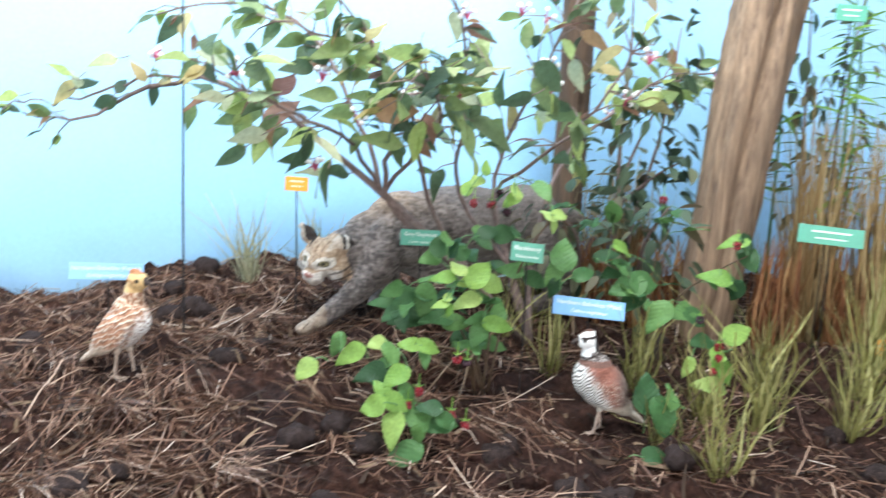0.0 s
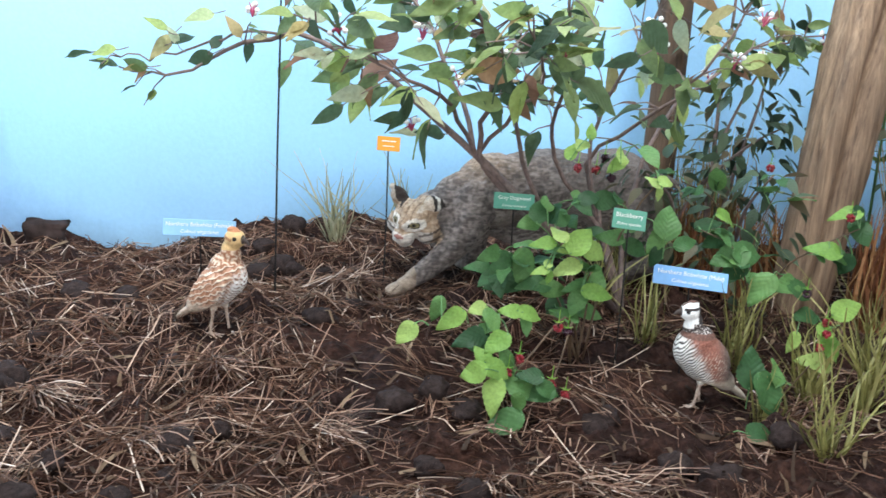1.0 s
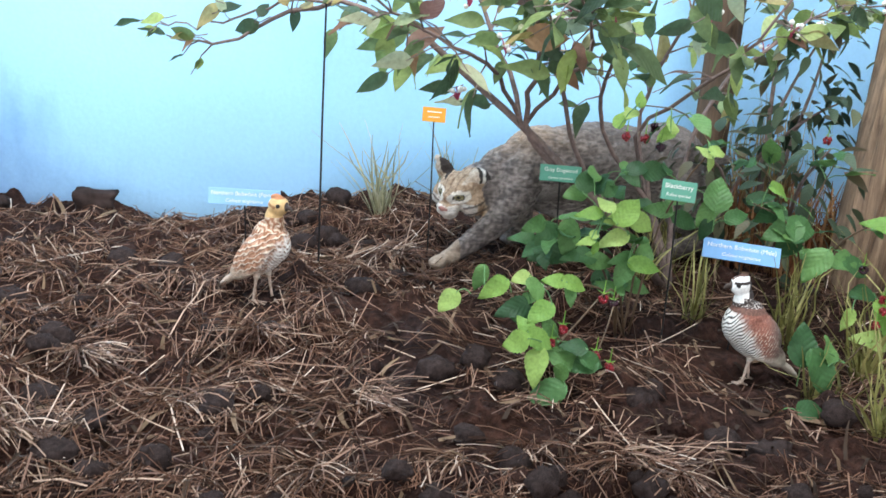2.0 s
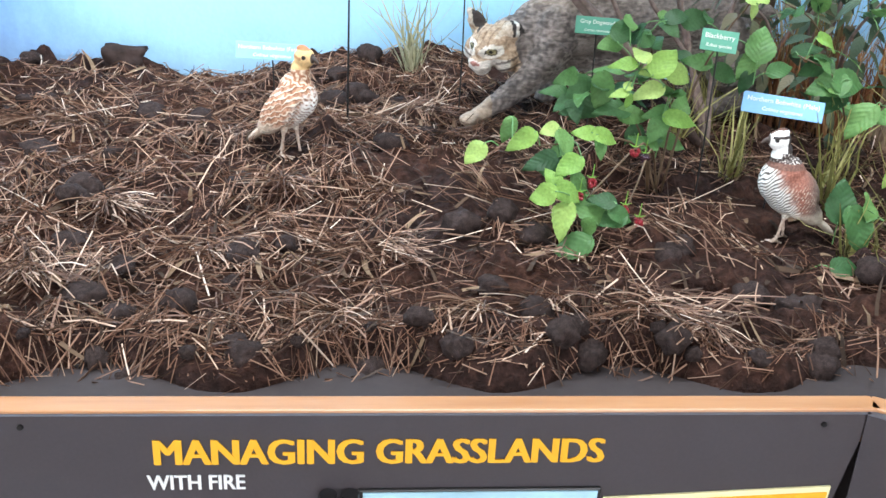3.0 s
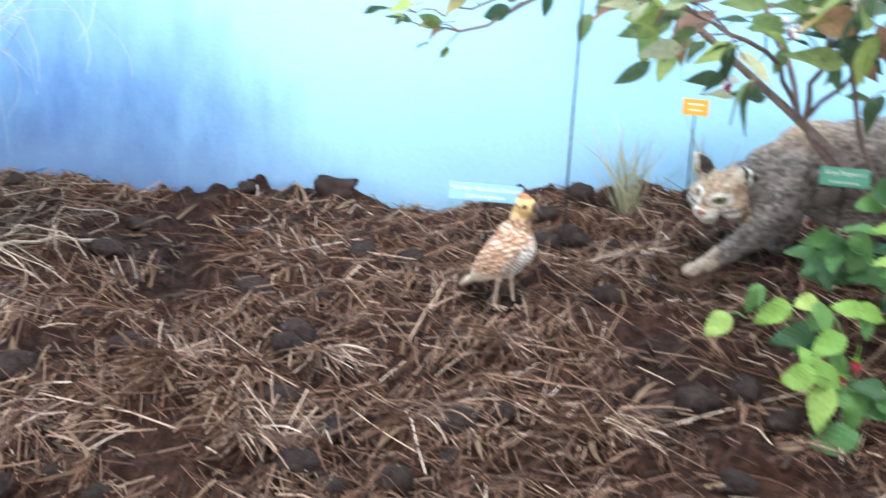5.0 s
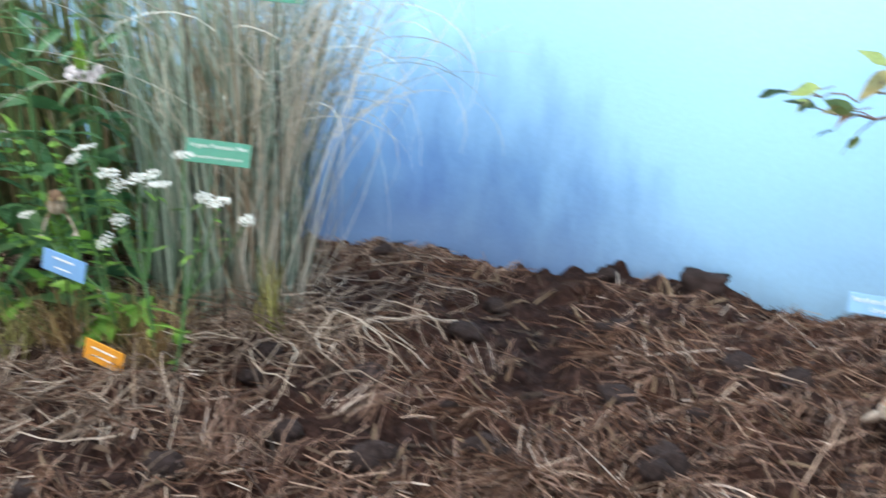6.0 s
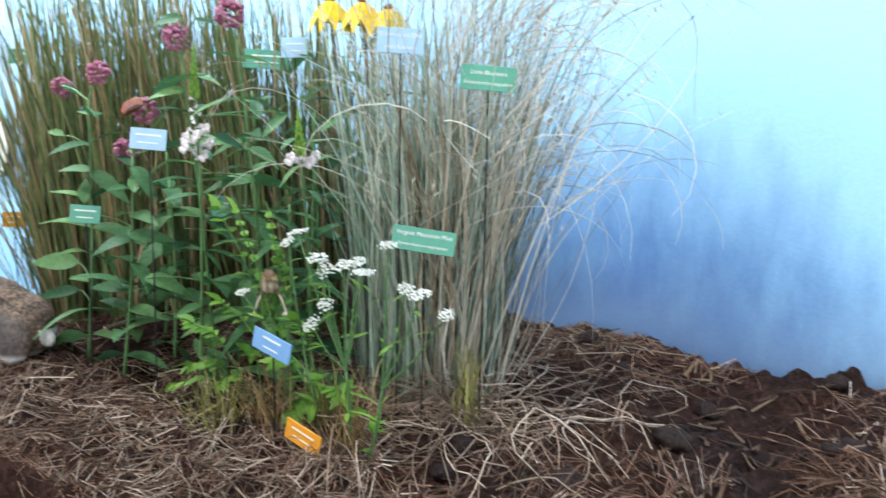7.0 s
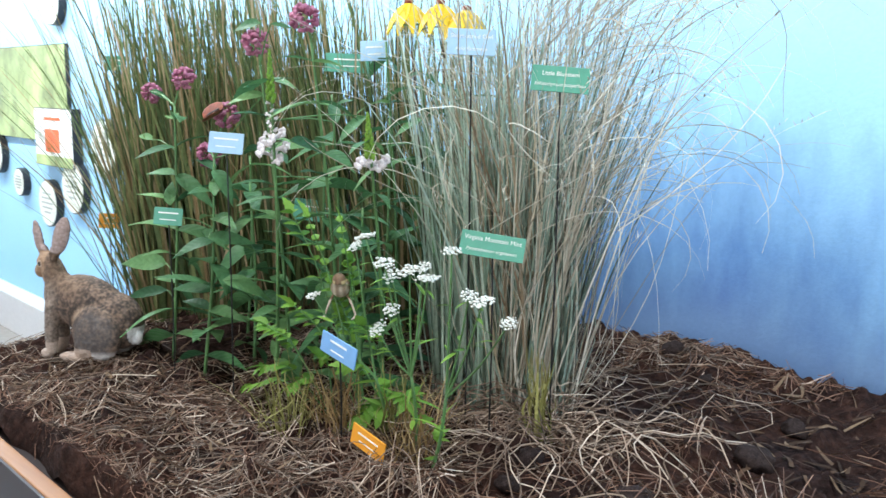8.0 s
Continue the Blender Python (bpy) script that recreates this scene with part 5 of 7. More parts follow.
# ---- dogwood shrub ----
def berry_cluster(parent, c, rnd, n=6):
    c = Vector(c)
    bm = bmesh.new()
    ends = []
    for k in range(n):
        e = c + Vector((rnd.uniform(-1, 1), rnd.uniform(-1, 1), rnd.uniform(-0.4, 1))).normalized() * rnd.uniform(0.012, 0.024)
        ends.append(e)
        tube(bm, [c - Vector((0, 0, 0.012)), (c + e) / 2, e], 0.0016, 0.001, 5)
    st = part("berry_stalk", bm, M["pinkstem"], parent, "pink branched berry stalk")
    for e in ends[: max(2, n - 2)]:
        bm = bmesh.new()
        ball(bm, e, 0.0052, 2)
        part("berry", bm, M["whiteberry"], st, "small white berry", smooth=True)


def dogwood():
    rnd = random.Random(21)
    root = empty("dogwood_shrub")
    tagged(root, "gray dogwood shrub with arching twigs, green and reddening leaves", "shrub")
    B, J, K = (0.70, 1.88, 0.86), (0.38, 1.95, 1.195), (0.62, 1.96, 1.20)
    A, D = (0.56, 1.90, 1.03), (0.66, 1.92, 1.03)
    ARM = [(0.196, 1.98, 1.343), (0.092, 2.02, 1.399), (-0.012, 2.05, 1.431), (-0.104, 2.06, 1.411), (-0.173, 2.07, 1.379), (-0.243, 2.09, 1.342), (-0.313, 2.10, 1.339), (-0.369, 2.10, 1.348)]
    ARM2 = [(-0.012, 2.05, 1.431), (-0.126, 2.06, 1.427), (-0.213, 2.08, 1.394), (-0.282, 2.09, 1.373), (-0.351, 2.10, 1.372), (-0.424, 2.10, 1.374)]
    stems = [
        ([B, A, J] + ARM, 0.0095, 0.0016, 4),
        (ARM2, 0.0034, 0.0012, 1),
        ([A, J, (0.28, 1.84, 1.32), (0.17, 1.78, 1.37), (0.06, 1.74, 1.43), (-0.02, 1.70, 1.47)], 0.0060, 0.0016, 18),
        ([A, J, (0.37, 1.86, 1.34), (0.33, 1.80, 1.48), (0.22, 1.74, 1.62)], 0.0075, 0.0022, 22),
        ([B, D, (0.54, 1.95, 1.21), (0.52, 1.88, 1.34), (0.50, 1.80, 1.50), (0.44, 1.76, 1.66)], 0.0062, 0.0025, 24),
        ([B, D, K, (0.64, 1.9, 1.36), (0.70, 1.86, 1.50), (0.76, 1.84, 1.66)], 0.006, 0.0022, 22),
        ([B, (0.72, 1.96, 1.06), (0.78, 2.0, 1.25), (0.90, 2.02, 1.38), (1.02, 2.02, 1.46), (1.16, 2.0, 1.49)], 0.007, 0.002, 20),
        ([A, J, (0.44, 1.80, 1.34), (0.42, 1.68, 1.42), (0.36, 1.58, 1.48)], 0.006, 0.0018, 16),
        ([A, J, (0.33, 2.04, 1.36), (0.24, 2.10, 1.52), (0.08, 2.12, 1.60), (-0.10, 2.12, 1.56)], 0.007, 0.002, 20),
        ([B, D, K, (0.70, 1.80, 1.32), (0.76, 1.74, 1.42), (0.84, 1.72, 1.56)], 0.006, 0.002, 20),
        ([A, (0.47, 1.93, 1.18), (0.40, 1.90, 1.42), (0.26, 1.88, 1.52), (0.10, 1.86, 1.56)], 0.006, 0.002, 20),
    ]
    for ctrl, r0, r1, count in stems:
        path = smooth_path(ctrl, 18)
        bm = bmesh.new()
        for i, p in enumerate(path):
            path[i] = p + Vector((rnd.gauss(0, 0.004), rnd.gauss(0, 0.004), rnd.gauss(0, 0.004))) * (0 < i < 18)
        tube(bm, path, r0, r1, 7)
        limb = part("limb", bm, M["twig"], root, smooth=True)
        # side twigs with pairs of leaves
        for k in range(count):
            i = rnd.randint(8, 17)
            if path[i].z < 1.27:
                continue
            p, d = path[i], (path[i + 1] - path[i - 1]).normalized()
            out = (d * 0.5 + Vector((rnd.gauss(0, 0.7), rnd.gauss(0, 0.7), rnd.gauss(0.1, 0.5)))).normalized()
            L = rnd.uniform(0.04, 0.13)
            tip = p + out * L - Vector((0, 0, 0.15 * L))
            bm = bmesh.new()
            tube(bm, [p, (p + tip) / 2 + Vector((0, 0, 0.1 * L)), tip], 0.0020, 0.0009, 5)
            part("twig", bm, M["twig"], limb)
            for q in range(rnd.randint(1, 3)):
                a = p.lerp(tip, rnd.uniform(0.45, 1.0))
                dirn = out * 0.7 + Vector((rnd.gauss(0, 0.6), rnd.gauss(0, 0.4), rnd.uniform(-0.9, 0.3)))
                leaf(root, "dog", a, dirn, rnd.uniform(0.045, 0.088) * (0.55 if p.x < 0.0 else 1.0), rnd, tilt=40)
            if rnd.random() < (0.2 if p.x > 0.05 else 0.02):
                berry_cluster(root, tip + Vector((0, 0, 0.012)), rnd)
        leaf(root, "dog", path[-1], path[-1] - path[-2], rnd.uniform(0.05, 0.07), rnd)
    # large leaves turned to the light, and sparse long ones along the arm over the soil
    for rows in (
        [(0.066, 1.86, 1.366, 200, 0.093), (0.072, 1.86, 1.337, 262, 0.080), (0.144, 1.84, 1.384, 60, 0.086), (0.049, 1.86, 1.285, 215, 0.067), (0.104, 1.85, 1.304, 250, 0.069), (0.182, 1.82, 1.331, 205, 0.068), (0.172, 1.86, 1.282, 190, 0.063), (0.115, 1.88, 1.394, 170, 0.067), (0.235, 1.80, 1.495, 200, 0.089), (0.207, 1.82, 1.494, 120, 0.068), (0.171, 1.82, 1.461, 190, 0.067), (0.099, 1.90, 1.441, 240, 0.052), (0.255, 1.88, 1.257, 190, 0.068), (0.207, 1.90, 1.253, 170, 0.057), (0.018, 1.92, 1.479, 160, 0.062), (-0.030, 1.94, 1.450, 230, 0.053), (0.290, 1.84, 1.318, 250, 0.049), (0.137, 1.86, 1.348, 10, 0.067)],
        [(0.357, 1.72, 1.392, 5, 0.092), (0.323, 1.76, 1.331, 170, 0.090), (0.362, 1.76, 1.317, -60, 0.067), (0.531, 1.66, 1.363, -20, 0.098), (0.487, 1.70, 1.338, 280, 0.066), (0.424, 1.74, 1.363, 280, 0.056), (0.306, 1.78, 1.499, 60, 0.078), (0.657, 1.72, 1.462, -30, 0.093), (0.636, 1.72, 1.430, -60, 0.068), (0.430, 1.72, 1.421, -10, 0.076), (0.477, 1.72, 1.428, 150, 0.064), (0.271, 1.78, 1.452, 200, 0.071), (0.341, 1.76, 1.456, 120, 0.062), (0.387, 1.74, 1.488, 240, 0.064), (0.512, 1.72, 1.465, 250, 0.069), (0.582, 1.72, 1.418, 200, 0.065), (0.249, 1.78, 1.379, 190, 0.064), (0.213, 1.80, 1.418, 160, 0.069)],
        [(-0.396, 2.08, 1.379, 170, 0.058), (-0.337, 2.08, 1.353, 180, 0.053), (-0.282, 2.08, 1.392, 230, 0.065), (-0.236, 2.08, 1.415, 45, 0.052), (-0.290, 2.07, 1.441, 140, 0.050), (-0.199, 2.05, 1.463, 205, 0.056), (-0.207, 2.07, 1.371, 205, 0.062), (-0.104, 2.06, 1.392, 262, 0.044), (-0.086, 2.06, 1.429, 140, 0.049), (-0.166, 2.06, 1.414, 60, 0.044), (-0.132, 2.05, 1.444, 120, 0.049), (-0.034, 2.04, 1.352, 245, 0.056), (-0.257, 2.07, 1.420, 120, 0.042), (-0.000, 2.02, 1.400, 250, 0.053)],
    ):
        for row in rows:
            foot, d = facing_leaf(root, "dog", row, rnd, 0.5, 0.3)
            bm = bmesh.new()
            tube(bm, [foot - d * 0.022 + Vector((0.004, 0.01, 0.004)), foot - d * 0.008, foot + d * 0.004], 0.0013, 0.0009, 5)
            part("leaf_stalk", bm, M["twig"], root)
    for c in ((-0.095, 2.02, 1.475), (0.375, 1.75, 1.415), (0.68, 1.80, 1.49), (0.215, 1.85, 1.275), (0.22, 1.8, 1.45), (0.29, 1.78, 1.37)):
        berry_cluster(root, c, rnd, 8)
    return root


dogwood()


def shade_shrub():
    """The smaller-leaved shrub that reaches between the trunk and the post."""
    rnd = random.Random(33)
    root = empty("small_leaved_shrub")
    tagged(root, "shrub with small grey-green leaves between trunk and post", "shrub")
    for ctrl in ([(1.0, 2.12, 0.9), (0.98, 2.1, 1.15), (1.02, 2.08, 1.32), (1.10, 2.05, 1.5)], [(1.0, 2.12, 0.9), (1.06, 2.14, 1.15), (1.12, 2.16, 1.35), (1.15, 2.16, 1.6)],
                 [(0.85, 2.1, 0.9), (0.95, 2.12, 1.1), (1.06, 2.1, 1.22), (1.15, 2.08, 1.28)], [(1.5, 2.1, 0.9), (1.48, 2.08, 1.2), (1.44, 2.04, 1.45), (1.40, 2.0, 1.65)],
                 [(0.85, 2.1, 0.9), (0.86, 2.02, 1.02), (0.82, 1.96, 1.12), (0.74, 1.92, 1.18)], [(1.0, 2.05, 0.9), (0.98, 1.95, 1.02), (0.95, 1.86, 1.12), (0.98, 1.82, 1.2)],
                 [(1.0, 2.12, 0.9), (1.0, 2.14, 1.3), (1.0, 2.12, 1.55), (0.98, 2.1, 1.75)], [(1.5, 2.1, 0.9), (1.56, 2.1, 1.25), (1.6, 2.1, 1.5), (1.62, 2.1, 1.7)]):
        path = smooth_path(ctrl, 14)
        bm = bmesh.new()
        tube(bm, path, 0.007, 0.002, 6)
        part("limb", bm, M["twig"], root, smooth=True)
        for k in range(62):
            i = rnd.randint(4, 14)
            o = Vector((rnd.gauss(0, 0.055), rnd.gauss(0, 0.045), rnd.gauss(0, 0.04)))
            leaf(root, "shade", path[i] + o, o + Vector((0, 0, -0.03)), rnd.uniform(0.035, 0.06), rnd)


shade_shrub()


# ---- posts ----
def log_post(name, base, top, r0, r1, mat, label, category, ridge, seed, rings=60, sides=56, split=0.0):
    bm = bmesh.new()
    base, top = Vector(base), Vector(top)
    ax = (top - base).normalized()
    s = ax.orthogonal().normalized()
    t = ax.cross(s)
    front = Vector((-0.25, -1, 0))
    split_at = math.atan2(front.dot(t), front.dot(s))
    grid = []
    for i in range(rings + 1):
        u = i / rings
        c = base.lerp(top, u) + Vector((0.012 * math.sin(u * 5 + seed), 0.01 * math.cos(u * 4 + seed), 0))
        row = []
        for k in range(sides):
            a = 2 * math.pi * k / sides
            v = Vector((math.cos(a) * 2.2, math.sin(a) * 2.2, u * 1.3 + seed))
            crack = -abs(noise.noise(Vector((math.cos(a) * 6, math.sin(a) * 6, u * 2.2 + seed)))) ** 0.6
            r = (r0 + (r1 - r0) * u) * (1 + 0.16 * noise.noise(v) + ridge * crack + 0.02 * noise.noise(v * 9))
            gap = (a - split_at - 0.25 * noise.noise(Vector((u * 3, seed, 1.0)))) % (2 * math.pi)
            gap = min(gap, 2 * math.pi - gap)
            r *= 1 - split * math.exp(-(gap / 0.13) ** 2) + 0.06 * split * math.exp(-((gap - 0.5) / 0.25) ** 2)
            row.append(bm.verts.new(c + (s * math.cos(a) + t * math.sin(a)) * r))
        grid.append(row)
    for a, b in zip(grid, grid[1:]):
        for k in range(sides):
            bm.faces.new((a[k], a[(k + 1) % sides], b[(k + 1) % sides], b[k]))
    bm.faces.new(grid[-1])
    bm.faces.new(grid[0][::-1])
    bmesh.ops.recalc_face_normals(bm, faces=bm.faces)
    return tagged(put(name, mesh_of(bm, name), mat, smooth=True), label, category)


log_post("weathered_post", (1.115, 1.93, 0.78), (1.325, 1.97, 1.95), 0.066, 0.096, M["log"], "split weathered cedar post leaning in the soil", "post", 0.20, 2.0, split=0.42)
log_post("dark_trunk", (0.925, 2.25, 0.85), (0.893, 2.27, 2.2), 0.045, 0.047, M["bark"], "slim dark tree trunk close to the wall", "trunk", 0.12, 5.0, 30, 24)


# ---- grasses ----
def bunch(name, x, y, count, height, spread, lean, width, mat, label, seed, foot=0.03, category="grass", curl=0.4, seg=6, head=0, stray=0.0, wobble=0.012):
    rnd = random.Random(seed)
    s = Strands()
    for k in range(count):
        a = rnd.uniform(0, 2 * math.pi)
        r = foot * math.sqrt(rnd.random())
        p = on_soil(max(LEFT, min(RIGHT, x + r * math.cos(a))), min(2.38, y + r * math.sin(a)), -0.01)
        h = height * rnd.uniform(0.45, 1.0)
        out = Vector((math.cos(a), math.sin(a), 0)) * abs(rnd.gauss(0, spread)) + Vector((lean[0], lean[1], 0))
        out += Vector((rnd.gauss(0, stray), rnd.gauss(0, stray), 0))
        bend = rnd.uniform(0.2, 1.0) * curl
        wob, phase = Vector((rnd.gauss(0, wobble), rnd.gauss(0, wobble), rnd.gauss(0, wobble * 0.4))), rnd.uniform(3.0, 7.0)
        side = Vector((math.cos(a + 1.57 + rnd.gauss(0, 0.6)), math.sin(a + 1.57 + rnd.gauss(0, 0.6)), 0))
        pts = []
        for i in range(seg + 1):
            u = i / seg
            q = p + Vector((0, 0, h * u * (1 - 0.25 * bend * u * u))) + out * h * (u * 0.6 + u * u * (0.4 + bend))
            q += wob * math.sin(u * phase)
            q.y = min(q.y, 2.405)
            pts.append(q)
        s.ribbon(pts, width * rnd.uniform(0.6, 1.3), side, 0.85)
        if head and rnd.random() < head:
            for j in range(6):
                e = pts[-1] - (pts[-1] - pts[-2]) * (j * 0.16)
                d = Vector((rnd.gauss(0, 1), rnd.gauss(0, 1), 0.8)).normalized()
                s.ribbon([e, e + d * 0.006, e + d * 0.013], 0.0022, side, 0.9)
    return tagged(put(name, s.mesh(name), mat), label, category)


def wisps():
    """Fine curling, drooping seed stalks that stray from the top of the bluestem."""
    rnd = random.Random(193)
    s = Strands()
    for k in range(780):
        a = rnd.gauss(0.75, 0.9) if k % 3 else rnd.uniform(0, 2 * math.pi)
        out = Vector((math.cos(a), math.sin(a), 0))
        p = Vector((-1.41 + rnd.gauss(0, 0.07), 1.82 + rnd.gauss(0, 0.06), 0))
        p.z = ground(p.x, p.y) + rnd.uniform(0.30, 0.92)
        p += out * (p.z - 0.9) * 0.12
        tilt, L = rnd.uniform(0.45, 1.45), rnd.uniform(0.16, 0.58)
        fall, swing = rnd.gauss(1.5, 1.3), rnd.gauss(0, 1.6)
        pts = [p.copy()]
        n = 11
        for i in range(n):
            p = p + Vector((math.cos(a) * math.cos(tilt), math.sin(a) * math.cos(tilt), math.sin(tilt))) * L / n
            p.y = min(p.y, 2.405)
            tilt -= fall * (0.4 + i / n) / n
            a += swing / n
            pts.append(p.copy())
        side = Vector((rnd.gauss(0, 1), rnd.gauss(0, 1), rnd.gauss(0, 1))).normalized()
        s.ribbon(pts, rnd.uniform(0.0011, 0.0024), side, 0.85)
    tagged(put("bluestem_clump", s.mesh("bluestem_clump"), M["palestalk"]), "fine curling wisps straying from the bluestem's top", "grass")


def build_grasses():
    # small tufts on the right
    tufts = [(0.68, 1.71, 90, 0.20, "tuft"), (0.84, 1.63, 110, 0.22, "tuft"), (0.845, 1.31, 90, 0.24, "tuft"), (1.02, 1.47, 120, 0.24, "tuft"), (1.18, 1.42, 110, 0.22, "tuft"), (0.80, 1.44, 70, 0.13, "tuft"), (1.12, 1.6, 110, 0.24, "tuft"), (1.3, 1.55, 110, 0.26, "tuft"), (0.62, 1.86, 60, 0.2, "tuft"), (1.40, 1.64, 170, 0.34, "tuft"), (1.54, 1.60, 170, 0.34, "tuft"), (0.93, 1.52, 120, 0.22, "tuft"), (0.80, 2.16, 80, 0.26, "tuft"), (0.73, 2.0, 70, 0.24, "tuft")]
    for k, (x, y, n, h, m) in enumerate(tufts):
        bunch("grass_tuft", x, y, int(n * 0.36), h * 0.95, 0.36, (0.0, -0.03), 0.0042, M[m], "olive green wiry grass tuft rooted in the soil", 100 + k, 0.018)["group"] = "grass tufts"
    for k, (x, y, n, h) in enumerate(((1.42, 1.92, 260, 0.62), (1.56, 1.85, 240, 0.6), (1.72, 1.9, 240, 0.66), (1.0, 2.22, 120, 0.36), (1.1, 2.24, 120, 0.42), (1.85, 1.75, 200, 0.6))):
        bunch("dry_grass_clump", x, y, n, h, 0.10, (0, 0), 0.0045, M["drytuft"], "upright clump of tan dry prairie grass", 140 + k, 0.05, curl=0.2)["group"] = "dry grass clumps"
    for k, (x, y, n, h) in enumerate(((1.27, 1.84, 130, 0.30), (1.02, 2.0, 90, 0.26), (1.45, 1.84, 80, 0.27), (1.62, 1.80, 90, 0.33), (1.12, 2.02, 110, 0.24), (0.92, 2.05, 90, 0.22))):
        bunch("rust_grass_clump", x, y, n, h, 0.07, (0, 0), 0.006, M["rust"], "stiff rust red dead grass stalks", 160 + k, 0.05, curl=0.1)["group"] = "rust grass clumps"
    # pale tufts at the foot of the wall
    bunch("pale_tuft", 0.10, 2.22, 38, 0.25, 0.36, (0.02, -0.04), 0.0048, M["paletuft"], "pale dry grass tuft against the wall", 181, 0.013, curl=0.2)
    bunch("pale_tuft", 0.27, 2.3, 34, 0.24, 0.24, (0.0, -0.05), 0.0040, M["paletuft"], "pale dry grass tuft against the wall", 182, 0.013, curl=0.2)
    # little bluestem
    bunch("bluestem_clump", -1.42, 1.83, 640, 0.88, 0.06, (0.0, 0.0), 0.0046, M["bluestem"], "tall clump of blue-grey and tan little bluestem grass", 191, 0.095, curl=0.35, seg=9, stray=0.10, wobble=0.018)
    bunch("bluestem_clump", -1.50, 1.80, 250, 0.84, 0.05, (-0.01, 0.0), 0.0075, M["bluestemleaf"], "broad pale blue-green bluestem leaves", 196, 0.12, curl=0.2, seg=8, stray=0.05, wobble=0.01)
    bunch("bluestem_clump", -1.40, 1.82, 230, 1.0, 0.10, (0.04, 0.02), 0.0024, M["palestalk"], "fine bleached seed stalks of little bluestem", 192, 0.095, curl=0.7, seg=11, head=0.8, stray=0.12, wobble=0.03)
    wisps()
    bunch("bluestem_shoot", -1.262, 1.69, 40, 0.19, 0.04, (0, 0), 0.005, M["tuft"], "short green shoots beside the bluestem", 195, 0.018, curl=0.1)["kind"] = "stuff"
    # tall prairie grass behind
    for k, (x, y, n, h) in enumerate(((-2.58, 1.62, 330, 1.05), (-2.45, 1.72, 330, 1.05), (-2.30, 1.84, 300, 1.05), (-2.15, 1.92, 280, 1.05), (-2.0, 1.98, 200, 1.0), (-1.85, 2.02, 120, 0.95), (-2.5, 1.9, 260, 1.0))):
        bunch("prairie_grass_clump", x, y, int(n * 1.2), h, 0.08, (-0.06, -0.02), 0.0076, M["indian"], "tall dense clump of green and russet prairie grass", 200 + k, 0.085, curl=0.3, seg=7, head=0.15, stray=0.06)["group"] = "prairie grass clumps"
    bunch("prairie_grass_clump", -2.60, 1.60, 60, 0.95, 0.18, (-0.30, -0.16), 0.0034, M["indian"], "thin arching green grass leaves before the wall", 210, 0.09, curl=0.6, seg=9, stray=0.1)
    # low olive tufts in front of the bluestem
    for k, (x, y) in enumerate(((-1.63, 1.40), (-1.56, 1.46), (-1.48, 1.52), (-1.36, 1.48))):
        bunch("grass_tuft", x, y, 70, 0.15, 0.35, (0, 0), 0.0028, M["drytuft" if k % 2 else "tuft"], "short fading grass tuft among straw", 220 + k, 0.04)["group"] = "grass tufts"


build_grasses()


